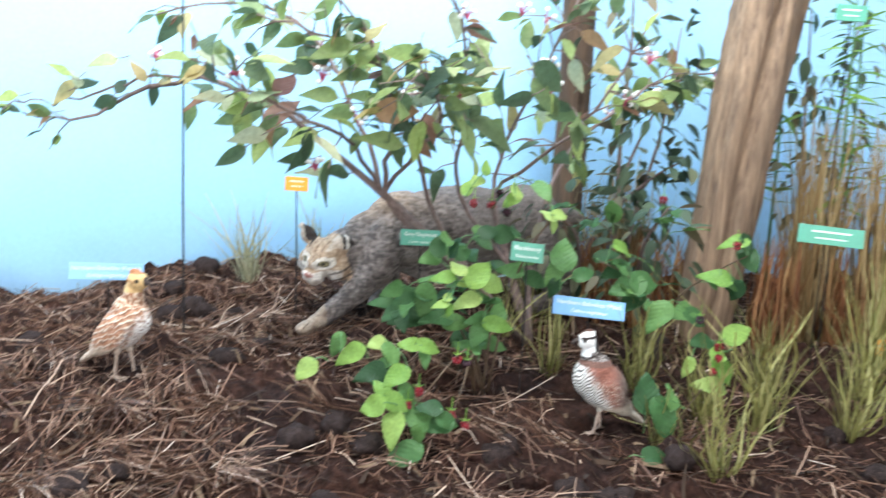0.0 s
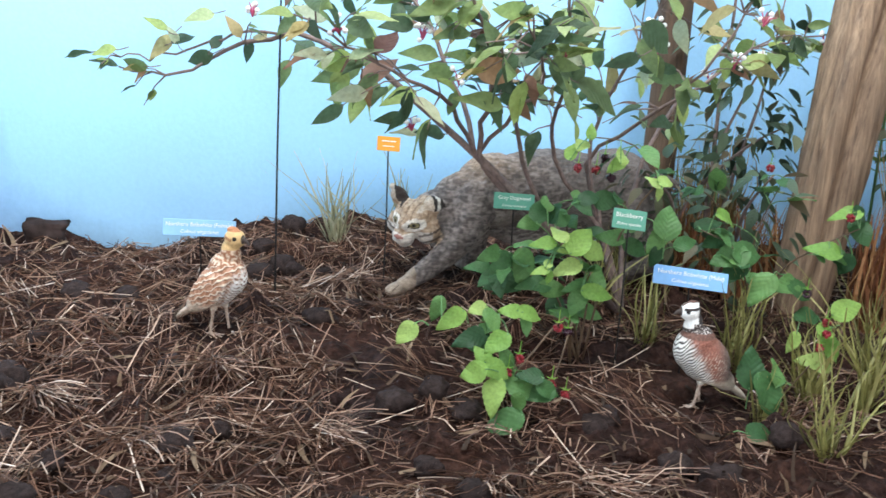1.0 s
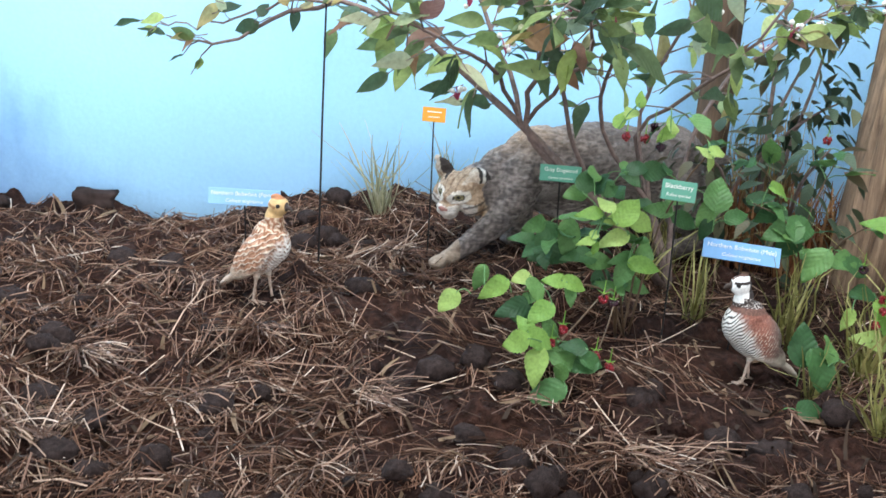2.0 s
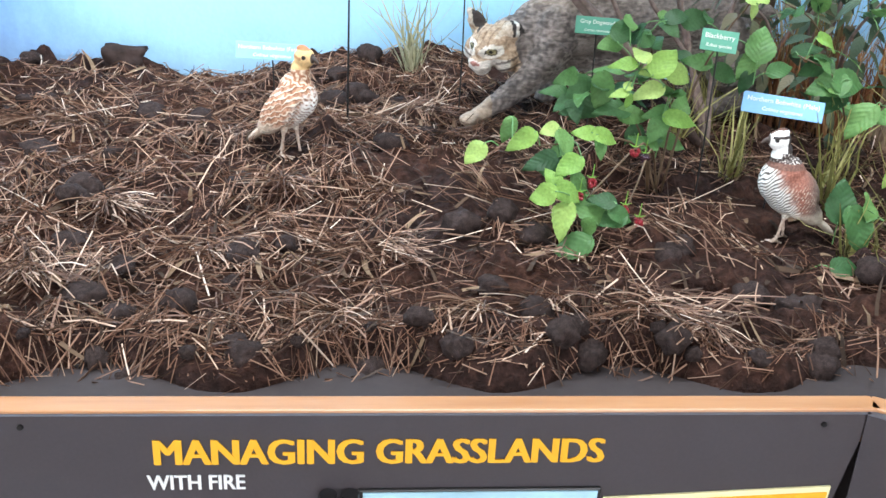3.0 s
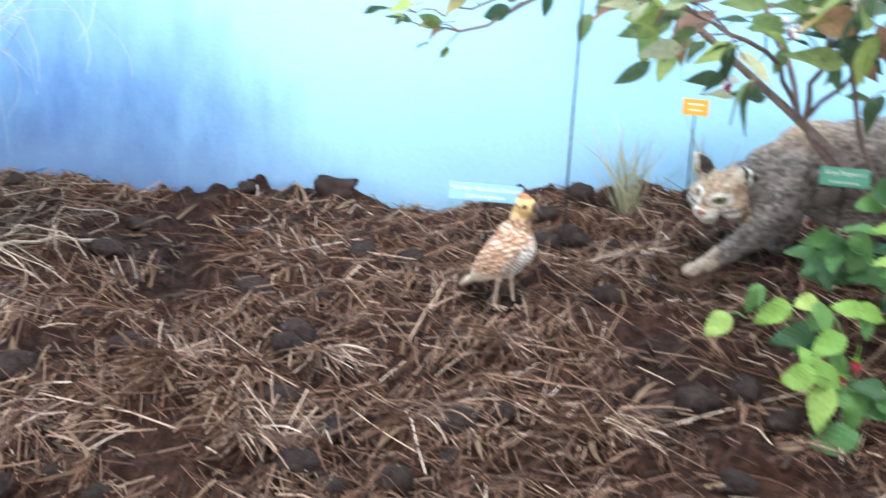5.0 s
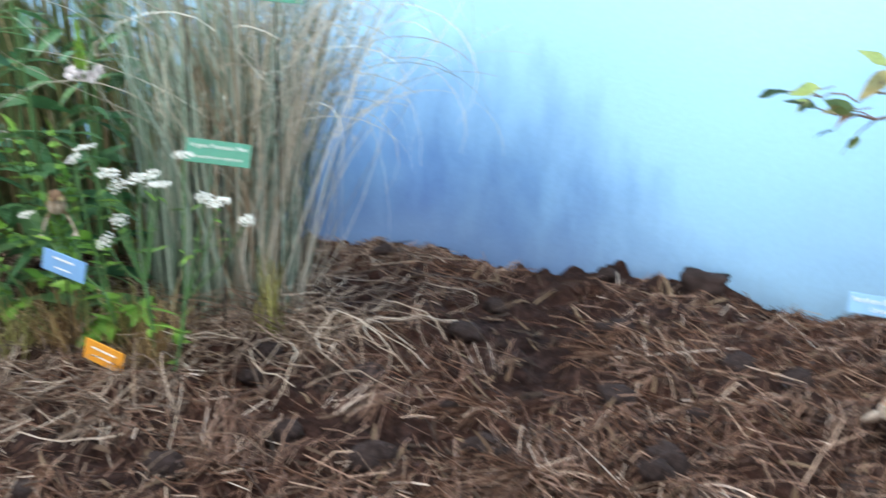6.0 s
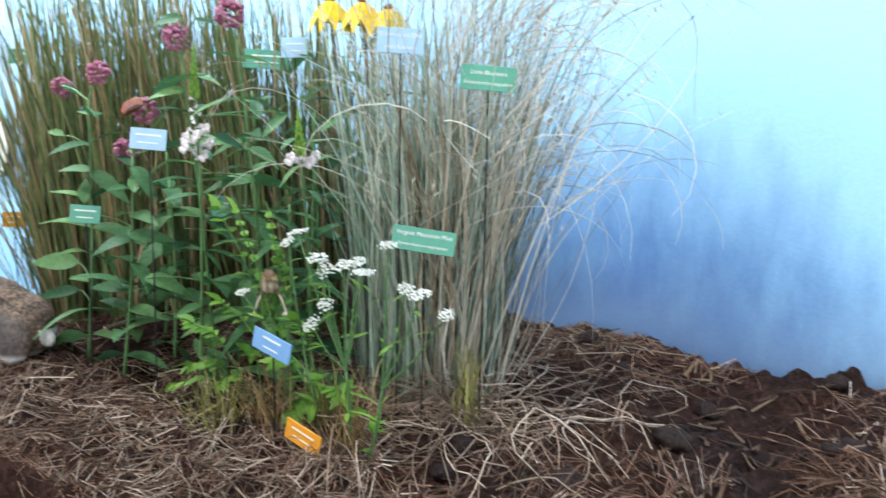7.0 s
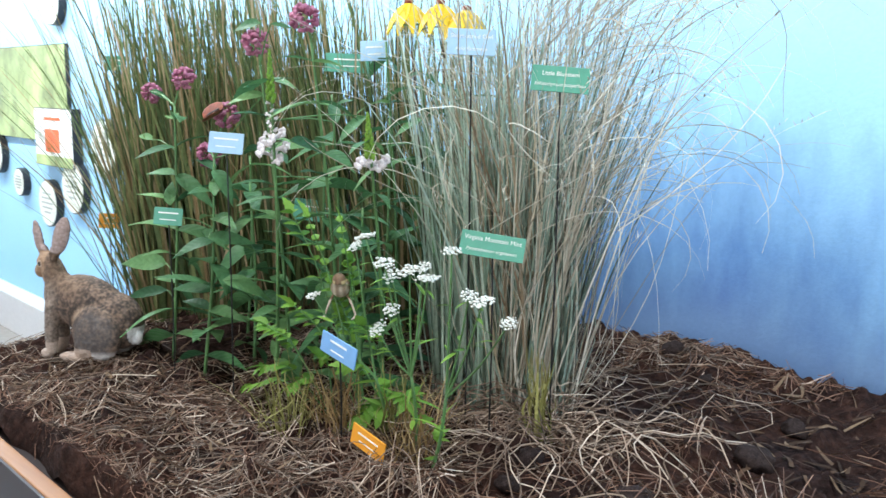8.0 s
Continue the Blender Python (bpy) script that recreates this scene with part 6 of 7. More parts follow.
# ---- brambles ----
def bramble(name, canes, leaves, berries, label, seed, young=(), old=()):
    rnd = random.Random(seed)
    root = empty(name)
    tagged(root, label, "bramble", "blackberry brambles")
    paths = []
    for ctrl in canes:
        path = smooth_path(ctrl, 14)
        bm = bmesh.new()
        tube(bm, path, 0.0024, 0.0012, 6)
        part("cane", bm, M["cane"], root, smooth=True)
        paths.append(path)
    for path, n in zip(paths, leaves):
        for k in range(n):
            i = rnd.randint(3, 14)
            p = path[i]
            out = Vector((rnd.gauss(0, 1), rnd.gauss(-0.5, 0.8), rnd.gauss(0.25, 0.5))).normalized()
            stalk = p + out * rnd.uniform(0.015, 0.05)
            bm = bmesh.new()
            tube(bm, [p, (p + stalk) / 2 + Vector((0, 0, 0.004)), stalk], 0.0011, 0.0009, 5)
            part("leaf_stalk", bm, M["greenstem"], root)
            for t in range(rnd.choice((1, 3, 3))):
                turn = Matrix.Rotation((0, 0.95, -0.95)[t], 3, "Z")
                leaf(root, "bram", stalk, turn @ (out + Vector((0, -0.2, rnd.uniform(-0.5, 0.0)))), rnd.uniform(0.034, 0.062) * (1 if t == 0 else 0.82), rnd, tilt=24)
    nodes = [p for path in paths for p in path[3:]]
    for kind, sprays in (("bramnew", young), ("bram", old)):
        for row in itertools.chain(*sprays):
            foot, d = facing_leaf(root, kind, row, rnd, 0.75, 0.36)
            near = min(nodes, key=lambda p: (p - foot).length)
            if (near - foot).length > 0.07:
                near = foot - d * 0.03 + Vector((0.01, 0.02, -0.012))
            bm = bmesh.new()
            tube(bm, smooth_path([near, near.lerp(foot, 0.5) + Vector((0, 0, 0.006)), foot, foot + d * 0.003], 6), 0.0012, 0.0009, 5)
            part("leaf_stalk", bm, M["greenstem"], root)
    for c, mat in berries:
        bm = bmesh.new()
        for k in range(16):
            d = Vector((rnd.gauss(0, 1), rnd.gauss(0, 1), rnd.gauss(0, 1))).normalized() * 0.0058
            ball(bm, Vector(c) + d, 0.0036, 1)
        part("berry", bm, M[mat], root, "knobbly blackberry fruit", smooth=True)
        bm = bmesh.new()
        for k in range(5):
            a = k * 1.257
            e = Vector((math.cos(a), math.sin(a), 0.25))
            side = Vector((-math.sin(a), math.cos(a), 0)) * 0.0016
            q = Vector(c) + Vector((0, 0, 0.0085))
            vs = [bm.verts.new(v) for v in (q - side, q + side, q + e * 0.007 + side * 0.8, q + e * 0.011, q + e * 0.007 - side * 0.8)]
            bm.faces.new(vs)
        tube(bm, [Vector(c) + Vector((0, 0, 0.007)), Vector(c) + Vector((0.003, 0.004, 0.03))], 0.0009, 0.0008, 5)
        part("sepals", bm, M["fern"], root, "small pale green sepals")
    return root


LOW_YOUNG = [(0.162, 1.46, 0.980, 230, 0.042), (0.236, 1.46, 1.004, 215, 0.050), (0.280, 1.47, 1.018, 200, 0.033), (0.309, 1.44, 0.970, 225, 0.050), (0.283, 1.43, 0.951, 115, 0.039), (0.264, 1.41, 0.930, 190, 0.047), (0.304, 1.41, 0.934, -40, 0.044), (0.295, 1.39, 0.900, 272, 0.058), (0.368, 1.46, 1.012, -15, 0.045), (0.334, 1.46, 1.018, 170, 0.037)]
LOW_OLD = [(0.220, 1.50, 1.010, 250, 0.039), (0.305, 1.46, 1.000, 290, 0.043), (0.359, 1.45, 0.997, 270, 0.034), (0.279, 1.49, 0.962, 200, 0.055), (0.296, 1.50, 0.943, 190, 0.050), (0.303, 1.50, 0.980, 220, 0.044), (0.309, 1.37, 0.862, 205, 0.064), (0.338, 1.42, 0.915, 100, 0.069), (0.359, 1.41, 0.924, 160, 0.043), (0.375, 1.40, 0.897, 200, 0.048), (0.390, 1.40, 0.903, -20, 0.043), (0.336, 1.39, 0.884, 250, 0.035), (0.328, 1.43, 0.941, -60, 0.041)]
TOP_YOUNG = [(0.444, 1.58, 1.125, 100, 0.044), (0.417, 1.58, 1.106, 170, 0.042), (0.485, 1.58, 1.110, 60, 0.059), (0.512, 1.58, 1.088, -30, 0.047), (0.462, 1.57, 1.064, 200, 0.050), (0.410, 1.56, 1.060, 190, 0.028), (0.426, 1.56, 1.046, 260, 0.024), (0.427, 1.57, 1.071, 60, 0.024), (0.526, 1.58, 1.013, -15, 0.054), (0.469, 1.59, 1.092, 190, 0.041)]
TOP_OLD = [(0.345, 1.66, 1.063, 200, 0.050), (0.367, 1.66, 1.047, 230, 0.054), (0.403, 1.64, 1.047, 265, 0.064), (0.380, 1.64, 1.015, 210, 0.064), (0.359, 1.66, 1.009, 190, 0.055), (0.423, 1.62, 1.021, 190, 0.058), (0.456, 1.62, 1.008, -10, 0.054), (0.497, 1.60, 1.021, 190, 0.048), (0.539, 1.62, 1.027, 70, 0.049), (0.468, 1.58, 0.974, 120, 0.051), (0.423, 1.64, 1.151, 80, 0.047), (0.436, 1.64, 1.166, 60, 0.039), (0.410, 1.66, 1.122, 200, 0.044), (0.472, 1.64, 1.138, 30, 0.044), (0.487, 1.58, 0.995, 250, 0.049), (0.329, 1.68, 1.036, 170, 0.046)]
MID_YOUNG = [(0.459, 1.60, 1.267, 100, 0.036), (0.495, 1.60, 1.301, 75, 0.030), (0.550, 1.58, 1.266, 55, 0.044), (0.612, 1.58, 1.221, 110, 0.037), (0.634, 1.58, 1.218, 20, 0.037), (0.623, 1.58, 1.199, -100, 0.029), (0.478, 1.60, 1.275, 240, 0.034), (0.549, 1.60, 1.245, 220, 0.037)]
MID_OLD = [(0.517, 1.64, 1.176, 30, 0.044), (0.550, 1.64, 1.171, 0, 0.048), (0.571, 1.64, 1.182, 60, 0.038), (0.654, 1.60, 1.142, 80, 0.066), (0.639, 1.60, 1.107, 240, 0.051), (0.637, 1.60, 1.075, -110, 0.040), (0.601, 1.66, 1.120, 200, 0.048), (0.570, 1.66, 1.098, 160, 0.049), (0.623, 1.66, 1.077, -30, 0.048), (0.724, 1.66, 1.089, 20, 0.049)]
bramble("bramble", [[(0.50, 1.62, 0.86), (0.46, 1.56, 0.96), (0.38, 1.50, 1.0), (0.28, 1.48, 0.99), (0.20, 1.47, 0.99)],
                    [(0.50, 1.62, 0.86), (0.46, 1.54, 0.98), (0.38, 1.46, 0.95), (0.33, 1.42, 0.90), (0.35, 1.39, 0.85)],
                    [(0.52, 1.63, 0.86), (0.47, 1.54, 0.97), (0.43, 1.47, 0.93), (0.39, 1.42, 0.87)],
                    [(0.52, 1.64, 0.86), (0.53, 1.64, 1.0), (0.51, 1.62, 1.06), (0.45, 1.60, 1.09)],
                    [(0.52, 1.64, 0.86), (0.48, 1.68, 0.98), (0.42, 1.68, 1.03), (0.35, 1.68, 1.03)],
                    [(0.53, 1.64, 0.86), (0.57, 1.66, 1.05), (0.61, 1.64, 1.16), (0.63, 1.61, 1.22), (0.57, 1.6, 1.28), (0.49, 1.6, 1.29)],
                    [(0.54, 1.66, 0.86), (0.46, 1.74, 0.99), (0.40, 1.76, 1.04), (0.34, 1.76, 1.03)],
                    [(0.55, 1.68, 0.86), (0.52, 1.74, 1.02), (0.50, 1.72, 1.12), (0.45, 1.70, 1.16)]],
        [0, 0, 0, 3, 5, 2, 7, 6],
        [((0.42, 1.47, 0.985), "redberry"), ((0.345, 1.43, 0.945), "redberry"), ((0.325, 1.42, 0.925), "redberry"), ((0.437, 1.47, 0.975), "darkberry"), ((0.468, 1.58, 1.238), "redberry"), ((0.501, 1.58, 1.235), "redberry"), ((0.515, 1.58, 1.255), "darkberry"), ((0.53, 1.58, 1.222), "darkberry"), ((0.40, 1.42, 0.905), "redberry"), ((0.425, 1.42, 0.885), "redberry")],
        "blackberry bramble with bright leaves and red fruit", 41, (LOW_YOUNG, TOP_YOUNG, MID_YOUNG), (LOW_OLD, TOP_OLD, MID_OLD))
POST_YOUNG = [(0.965, 1.58, 1.100, 150, 0.059), (0.997, 1.58, 1.170, 170, 0.053), (0.939, 1.50, 0.972, 60, 0.051), (0.950, 1.50, 0.937, -80, 0.058), (0.972, 1.50, 1.006, 20, 0.054), (0.815, 1.68, 1.135, -10, 0.057), (0.927, 1.50, 0.907, 160, 0.061), (0.888, 1.52, 0.938, 240, 0.040)]
POST_OLD = [(0.786, 1.70, 1.120, 20, 0.055), (0.808, 1.70, 1.086, 200, 0.060), (0.815, 1.66, 1.062, 190, 0.073), (0.855, 1.66, 1.068, 0, 0.067), (0.830, 1.66, 1.036, 240, 0.064), (0.866, 1.62, 1.009, 235, 0.071), (0.924, 1.62, 1.017, 200, 0.060), (0.949, 1.62, 1.006, -40, 0.056), (1.000, 1.58, 1.084, -20, 0.049), (1.030, 1.58, 1.165, -20, 0.049), (1.033, 1.58, 1.131, -70, 0.056), (1.009, 1.58, 1.067, -120, 0.044), (0.770, 1.45, 0.917, 85, 0.071), (0.793, 1.42, 0.877, 280, 0.075), (0.816, 1.44, 0.910, 60, 0.051), (0.748, 1.36, 0.837, 0, 0.046), (0.956, 1.60, 0.961, 190, 0.051)]
bramble("bramble", [[(0.90, 1.68, 0.84), (0.86, 1.66, 1.0), (0.82, 1.66, 1.08), (0.76, 1.68, 1.11)],
                    [(0.90, 1.68, 0.84), (0.92, 1.66, 1.02), (0.97, 1.60, 1.10), (1.02, 1.57, 1.14)],
                    [(0.92, 1.68, 0.84), (0.86, 1.72, 1.05), (0.80, 1.72, 1.16), (0.72, 1.70, 1.20)],
                    [(0.96, 1.60, 0.84), (0.97, 1.55, 0.93), (0.98, 1.51, 0.98), (1.0, 1.5, 0.99)],
                    [(0.84, 1.48, 0.83), (0.84, 1.44, 0.88), (0.86, 1.42, 0.93)],
                    [(0.90, 1.70, 0.84), (0.92, 1.76, 1.06), (0.98, 1.78, 1.2)]],
        [2, 2, 4, 0, 0, 8],
        [((0.97, 1.53, 1.168), "redberry"), ((0.925, 1.48, 0.965), "redberry"), ((0.915, 1.48, 0.94), "redberry"), ((0.92, 1.55, 1.02), "darkberry"), ((0.90, 1.7, 1.23), "redberry"), ((0.935, 1.5, 0.98), "redberry")],
        "blackberry bramble climbing beside the leaning post", 42, (POST_YOUNG,), (POST_OLD,))


# ---- flowering plants on the left ----
def stalk_plant(name, base, top, pairs, size, kind, label, seed, category="plant", stem="greenstem", droop=-0.25, first=0.12, r=0.0042):
    rnd = random.Random(seed)
    root = empty(name)
    tagged(root, label, category)
    b = on_soil(base[0], base[1], -0.01)
    path = smooth_path([b, b.lerp(Vector(top), 0.5) + Vector((0.008, 0.004, 0)), Vector(top)], 12)
    bm = bmesh.new()
    tube(bm, path, r, r * 0.6, 7)
    part("stem", bm, M[stem], root, smooth=True)
    for k in range(pairs):
        u = first + (0.95 - first) * k / max(1, pairs - 1)
        i = min(11, int(u * 12))
        p = path[i].lerp(path[i + 1], u * 12 - i)
        a = k * 1.57 + rnd.gauss(0, 0.3)
        for s in (0, math.pi):
            d = Vector((math.cos(a + s), math.sin(a + s), rnd.gauss(0.15, 0.25)))
            leaf(root, kind, p, d, size * rnd.uniform(0.75, 1.15) * (1 - 0.35 * u), rnd, tilt=15)
    return root, path, rnd


def umbel(parent, c, r, rnd, mat, name="flower_head", florets=60):
    c = Vector(c)
    bm = bmesh.new()
    for k in range(florets):
        d = Vector((rnd.gauss(0, 1), rnd.gauss(0, 1), rnd.gauss(0.2, 1))).normalized()
        p = c + d * r * rnd.uniform(0.75, 1.0)
        v = ball(bm, p, r * rnd.uniform(0.15, 0.24), 1, (1, 1, 0.8))
    return part(name, bm, M[mat], parent)


def milkweed(base, top, heads, seed, large=()):
    root, path, rnd = stalk_plant("milkweed", base, top, 9, 0.145, "weed", "pink flowering milkweed with paired broad leaves", seed)
    for c, r in heads:
        bm = bmesh.new()
        tube(bm, [path[-1], (path[-1] + Vector(c)) / 2 + Vector((0, 0, 0.01)), Vector(c)], 0.0022, 0.0018, 6)
        part("flower_stalk", bm, M["greenstem"], root)
        umbel(root, c, r, rnd, "pinkflower", florets=95)
    for row in large:
        foot, d = facing_leaf(root, "weed", (*row[:4], row[4] * 0.82), rnd, 1.1, 0.4, 46)
        near = min(path, key=lambda p: (p - foot).length)
        bm = bmesh.new()
        tube(bm, smooth_path([near, near.lerp(foot, 0.6) + Vector((0, 0, 0.008)), foot, foot + d * 0.004], 6), 0.0018, 0.0012, 5)
        part("leaf_stalk", bm, M["greenstem"], root)
    return root


LARGE_LEAVES = [(-1.930, 1.50, 1.643, 170, 0.089), (-1.783, 1.50, 1.634, 0, 0.050), (-1.937, 1.50, 1.498, 175, 0.098), (-1.933, 1.60, 1.393, 30, 0.105), (-1.869, 1.62, 1.401, 20, 0.090), (-1.859, 1.60, 1.318, 185, 0.123), (-1.830, 1.70, 1.432, 250, 0.104), (-1.892, 1.70, 1.473, 100, 0.093), (-2.206, 1.46, 1.275, 95, 0.077), (-2.017, 1.47, 1.307, 95, 0.090), (-2.412, 1.50, 1.393, 130, 0.084), (-2.311, 1.50, 1.498, 0, 0.057), (-2.372, 1.46, 1.088, 175, 0.132), (-2.364, 1.46, 1.008, 185, 0.124), (-2.093, 1.45, 1.071, 170, 0.118), (-1.899, 1.48, 1.105, 5, 0.116), (-2.153, 1.50, 1.169, 200, 0.104), (-1.960, 1.48, 1.195, 10, 0.111)]
milkweed((-2.22, 1.46), (-2.205, 1.48, 1.47), [((-2.195, 1.50, 1.531), 0.026), ((-2.36, 1.50, 1.498), 0.024)], 51, [r for r in LARGE_LEAVES if r[0] < -2.12])
milkweed((-2.05, 1.45), (-2.03, 1.48, 1.36), [((-2.009, 1.50, 1.453), 0.028), ((-2.089, 1.50, 1.363), 0.027)], 52, [r for r in LARGE_LEAVES if -2.12 <= r[0] < -1.93])
milkweed((-1.86, 1.56), (-1.90, 1.52, 1.56), [((-1.915, 1.52, 1.605), 0.028)], 53, [r for r in LARGE_LEAVES if -1.93 <= r[0] < -1.75])
milkweed((-1.76, 1.62), (-1.73, 1.53, 1.60), [((-1.725, 1.51, 1.645), 0.028)], 54, [r for r in LARGE_LEAVES if r[0] >= -1.75])


def butterfly():
    root = empty("butterfly_model")
    for s in (-1, 1):
        bm = bmesh.new()
        ball(bm, (0, s * 0.012, 0), 1.0, 2, (0.018, 0.013, 0.0012), pose(0, 0, 0, 28 * s, 0, 0))
        part("wing", bm, M["butter"], root)
    bm = bmesh.new()
    ball(bm, (0, 0, 0), 1.0, 2, (0.012, 0.0025, 0.0025))
    part("body", bm, M["black"], root)
    root.matrix_basis = pose(-1.985, 1.455, 1.460, 20, -30, 50) @ Matrix.Scale(1.45, 4)
    tagged(root, "rust brown butterfly model on a pink flower", "butterfly")


butterfly()


def obedient(base, top, seed, low=0.72, flowers=16):
    root, path, rnd = stalk_plant("white_flower_spike", base, top, 6, 0.10, "weed", "upright spike of white tubular flowers above green leaves", seed)
    b, t = path[0], path[-1]
    for k in range(flowers):
        u = low + (0.90 - low) * k / flowers
        p = b.lerp(t, u)
        a = k * 2.4
        d = Vector((math.cos(a), math.sin(a), 0.35))
        open_now = k < flowers * 0.4
        size = rnd.uniform(0.018, 0.022) if open_now else 0.012 * (1 - 0.5 * (k / flowers))
        bm = bmesh.new()
        tube(bm, [p, p + d * size * 0.7, p + d * size * 1.3], 0.002, size * 0.30, 7)
        for s in range(5):
            e = p + d * size * 1.35 + Vector((math.cos(s * 1.26), math.sin(s * 1.26) * 0.5, math.sin(s * 1.26))) * size * 0.38
            ball(bm, e, size * (0.42 if open_now else 0.3), 1, (1, 0.45, 0.8))
        part("blossom", bm, M["whiteflower"], root)
    bm = bmesh.new()
    for k in range(40):
        u = 0.90 + 0.14 * k / 40
        ball(bm, b.lerp(t, u) + Vector((math.cos(k * 2.4), math.sin(k * 2.4), 0)) * 0.006 * (1.06 - u) * 8, 0.0042 * (1.12 - u) * 7, 1, (0.8, 0.8, 1.3))
    part("bud_spike", bm, M["fern"], root, "green unopened buds")
    return root


obedient((-1.86, 1.52), (-1.80, 1.48, 1.56), 61)
obedient((-1.62, 1.62), (-1.515, 1.50, 1.45), 62, 0.86, 9)


def mint():
    rnd = random.Random(71)
    root = empty("mountain_mint")
    tagged(root, "Virginia mountain mint with flat white flower heads", "plant")
    base = on_soil(-1.30, 1.46, -0.01)
    tops = [(-1.487, 1.45, 1.240), (-1.46, 1.45, 1.26), (-1.409, 1.45, 1.221), (-1.40, 1.46, 1.20), (-1.343, 1.45, 1.218), (-1.298, 1.45, 1.212), (-1.32, 1.46, 1.225), (-1.243, 1.45, 1.264), (-1.203, 1.45, 1.200), (-1.173, 1.45, 1.196), (-1.119, 1.45, 1.172), (-1.389, 1.45, 1.143), (-1.424, 1.45, 1.102), (-1.617, 1.45, 1.128)]
    hubs = [Vector((-1.262, 1.46, 1.02)), Vector((-1.36, 1.47, 1.03)), Vector((-1.47, 1.48, 1.0))]
    feet = [base, on_soil(-1.38, 1.50, -0.01), on_soil(-1.48, 1.52, -0.01)]
    for h, f in zip(hubs, feet):
        bm = bmesh.new()
        tube(bm, smooth_path([f, (f + h) / 2 + Vector((0.006, 0, 0)), h], 8), 0.0034, 0.0026, 7)
        part("stem", bm, M["greenstem"], root, smooth=True)
        for k in range(8):
            p = f.lerp(h, rnd.uniform(0.2, 1.1))
            leaf(root, "fern" if rnd.random() < 0.3 else "lance", p, (rnd.gauss(0, 1), rnd.gauss(0, 1), rnd.gauss(0.3, 0.4)), rnd.uniform(0.035, 0.06), rnd)
    for t in tops:
        t = Vector(t)
        h = min(hubs, key=lambda q: (q - t).length)
        bm = bmesh.new()
        tube(bm, smooth_path([h, h.lerp(t, 0.55) + Vector((0, 0, -0.012)), t], 6), 0.0022, 0.0014, 6)
        part("branch", bm, M["greenstem"], root)
        for k in range(3):
            leaf(root, "lance", h.lerp(t, rnd.uniform(0.3, 0.95)), (rnd.gauss(0, 1), rnd.gauss(0, 1), 0.2), rnd.uniform(0.025, 0.045), rnd)
        bm = bmesh.new()
        R = rnd.uniform(0.013, 0.019)
        tilt = pose(0, 0, 0, rnd.uniform(0, 50), rnd.uniform(-20, 20), 0).to_3x3()
        for k in range(46):
            r, a = R * math.sqrt((k + 0.5) / 46), k * 2.4
            ball(bm, t + tilt @ Vector((math.cos(a) * r + rnd.gauss(0, R * 0.1), math.sin(a) * r + rnd.gauss(0, R * 0.1), 0.004 - 8 * r * r + rnd.gauss(0, 0.0012))), R * rnd.uniform(0.11, 0.19), 1, (1, 1, 0.7))
        part("flower_head", bm, M["mintflower"], root, "flat head of tiny white flowers")
    return root


mint()


def cut_leaf_plant(x, y, top, seed, n=9):
    rnd = random.Random(seed)
    root = empty("cut_leaf_plant")
    tagged(root, "bright green plant with deeply cut leaves", "plant", "cut-leaved plants")
    b = on_soil(x, y, -0.01)
    for k in range(n):
        a = rnd.uniform(-3.0, 0.3)
        t = Vector(top) + Vector((math.cos(a) * rnd.uniform(0.02, 0.12), math.sin(a) * rnd.uniform(0.02, 0.08), rnd.uniform(-0.16, 0.04)))
        path = smooth_path([b, b.lerp(t, 0.6) + Vector((0, 0, 0.04)), t], 10)
        bm = bmesh.new()
        tube(bm, path, 0.002, 0.001, 5)
        part("stem", bm, M["greenstem"], root)
        for i in (5, 6, 7, 8, 9, 10):
            d = (path[i] - path[i - 1]).normalized()
            s = d.cross(Vector((0, 0, 1))).normalized()
            for sg in (-1, 1):
                leaf(root, "fern", path[i], d * 0.6 + s * sg + Vector((0, 0, -0.15)), rnd.uniform(0.026, 0.042), rnd, "leaflet", 15)
        leaf(root, "fern", path[-1], path[-1] - path[-2], 0.04, rnd, "leaflet")


cut_leaf_plant(-1.62, 1.50, (-1.74, 1.46, 1.06), 81, 6)
cut_leaf_plant(-1.55, 1.52, (-1.66, 1.50, 1.24), 82, 7)
cut_leaf_plant(-1.50, 1.58, (-1.53, 1.54, 1.02), 83, 2)
cut_leaf_plant(-1.5, 1.55, (-1.5, 1.52, 1.12), 84, 3)

for k, (x, y, tx, ty, tz) in enumerate(((-2.05, 1.58, -2.05, 1.58, 1.30), (-1.92, 1.66, -1.90, 1.68, 1.40), (-1.74, 1.70, -1.72, 1.72, 1.46), (-2.18, 1.64, -2.18, 1.66, 1.35), (-1.66, 1.58, -1.66, 1.60, 1.28), (-1.86, 1.86, -1.88, 1.84, 1.62), (-1.72, 1.86, -1.74, 1.82, 1.58), (-1.98, 1.78, -1.98, 1.76, 1.50))):
    stalk_plant("leafy_stalk", (x, y), (tx, ty, tz), 7, 0.15, "weed", "leafy green stalk with long pointed leaves", 300 + k)[0]["group"] = "leafy stalks"
for k, (x, y, tx, ty, tz) in enumerate(((1.50, 1.95, 1.46, 1.92, 1.72), (1.60, 2.05, 1.56, 2.02, 1.75), (1.72, 1.98, 1.66, 1.95, 1.72), (1.42, 2.1, 1.38, 2.06, 1.74))):
    stalk_plant("willowy_stalk", (x, y), (tx, ty, tz), 22, 0.12, "lance", "tall stalk with bright narrow leaves", 330 + k, first=0.35)[0]["group"] = "willowy stalks"


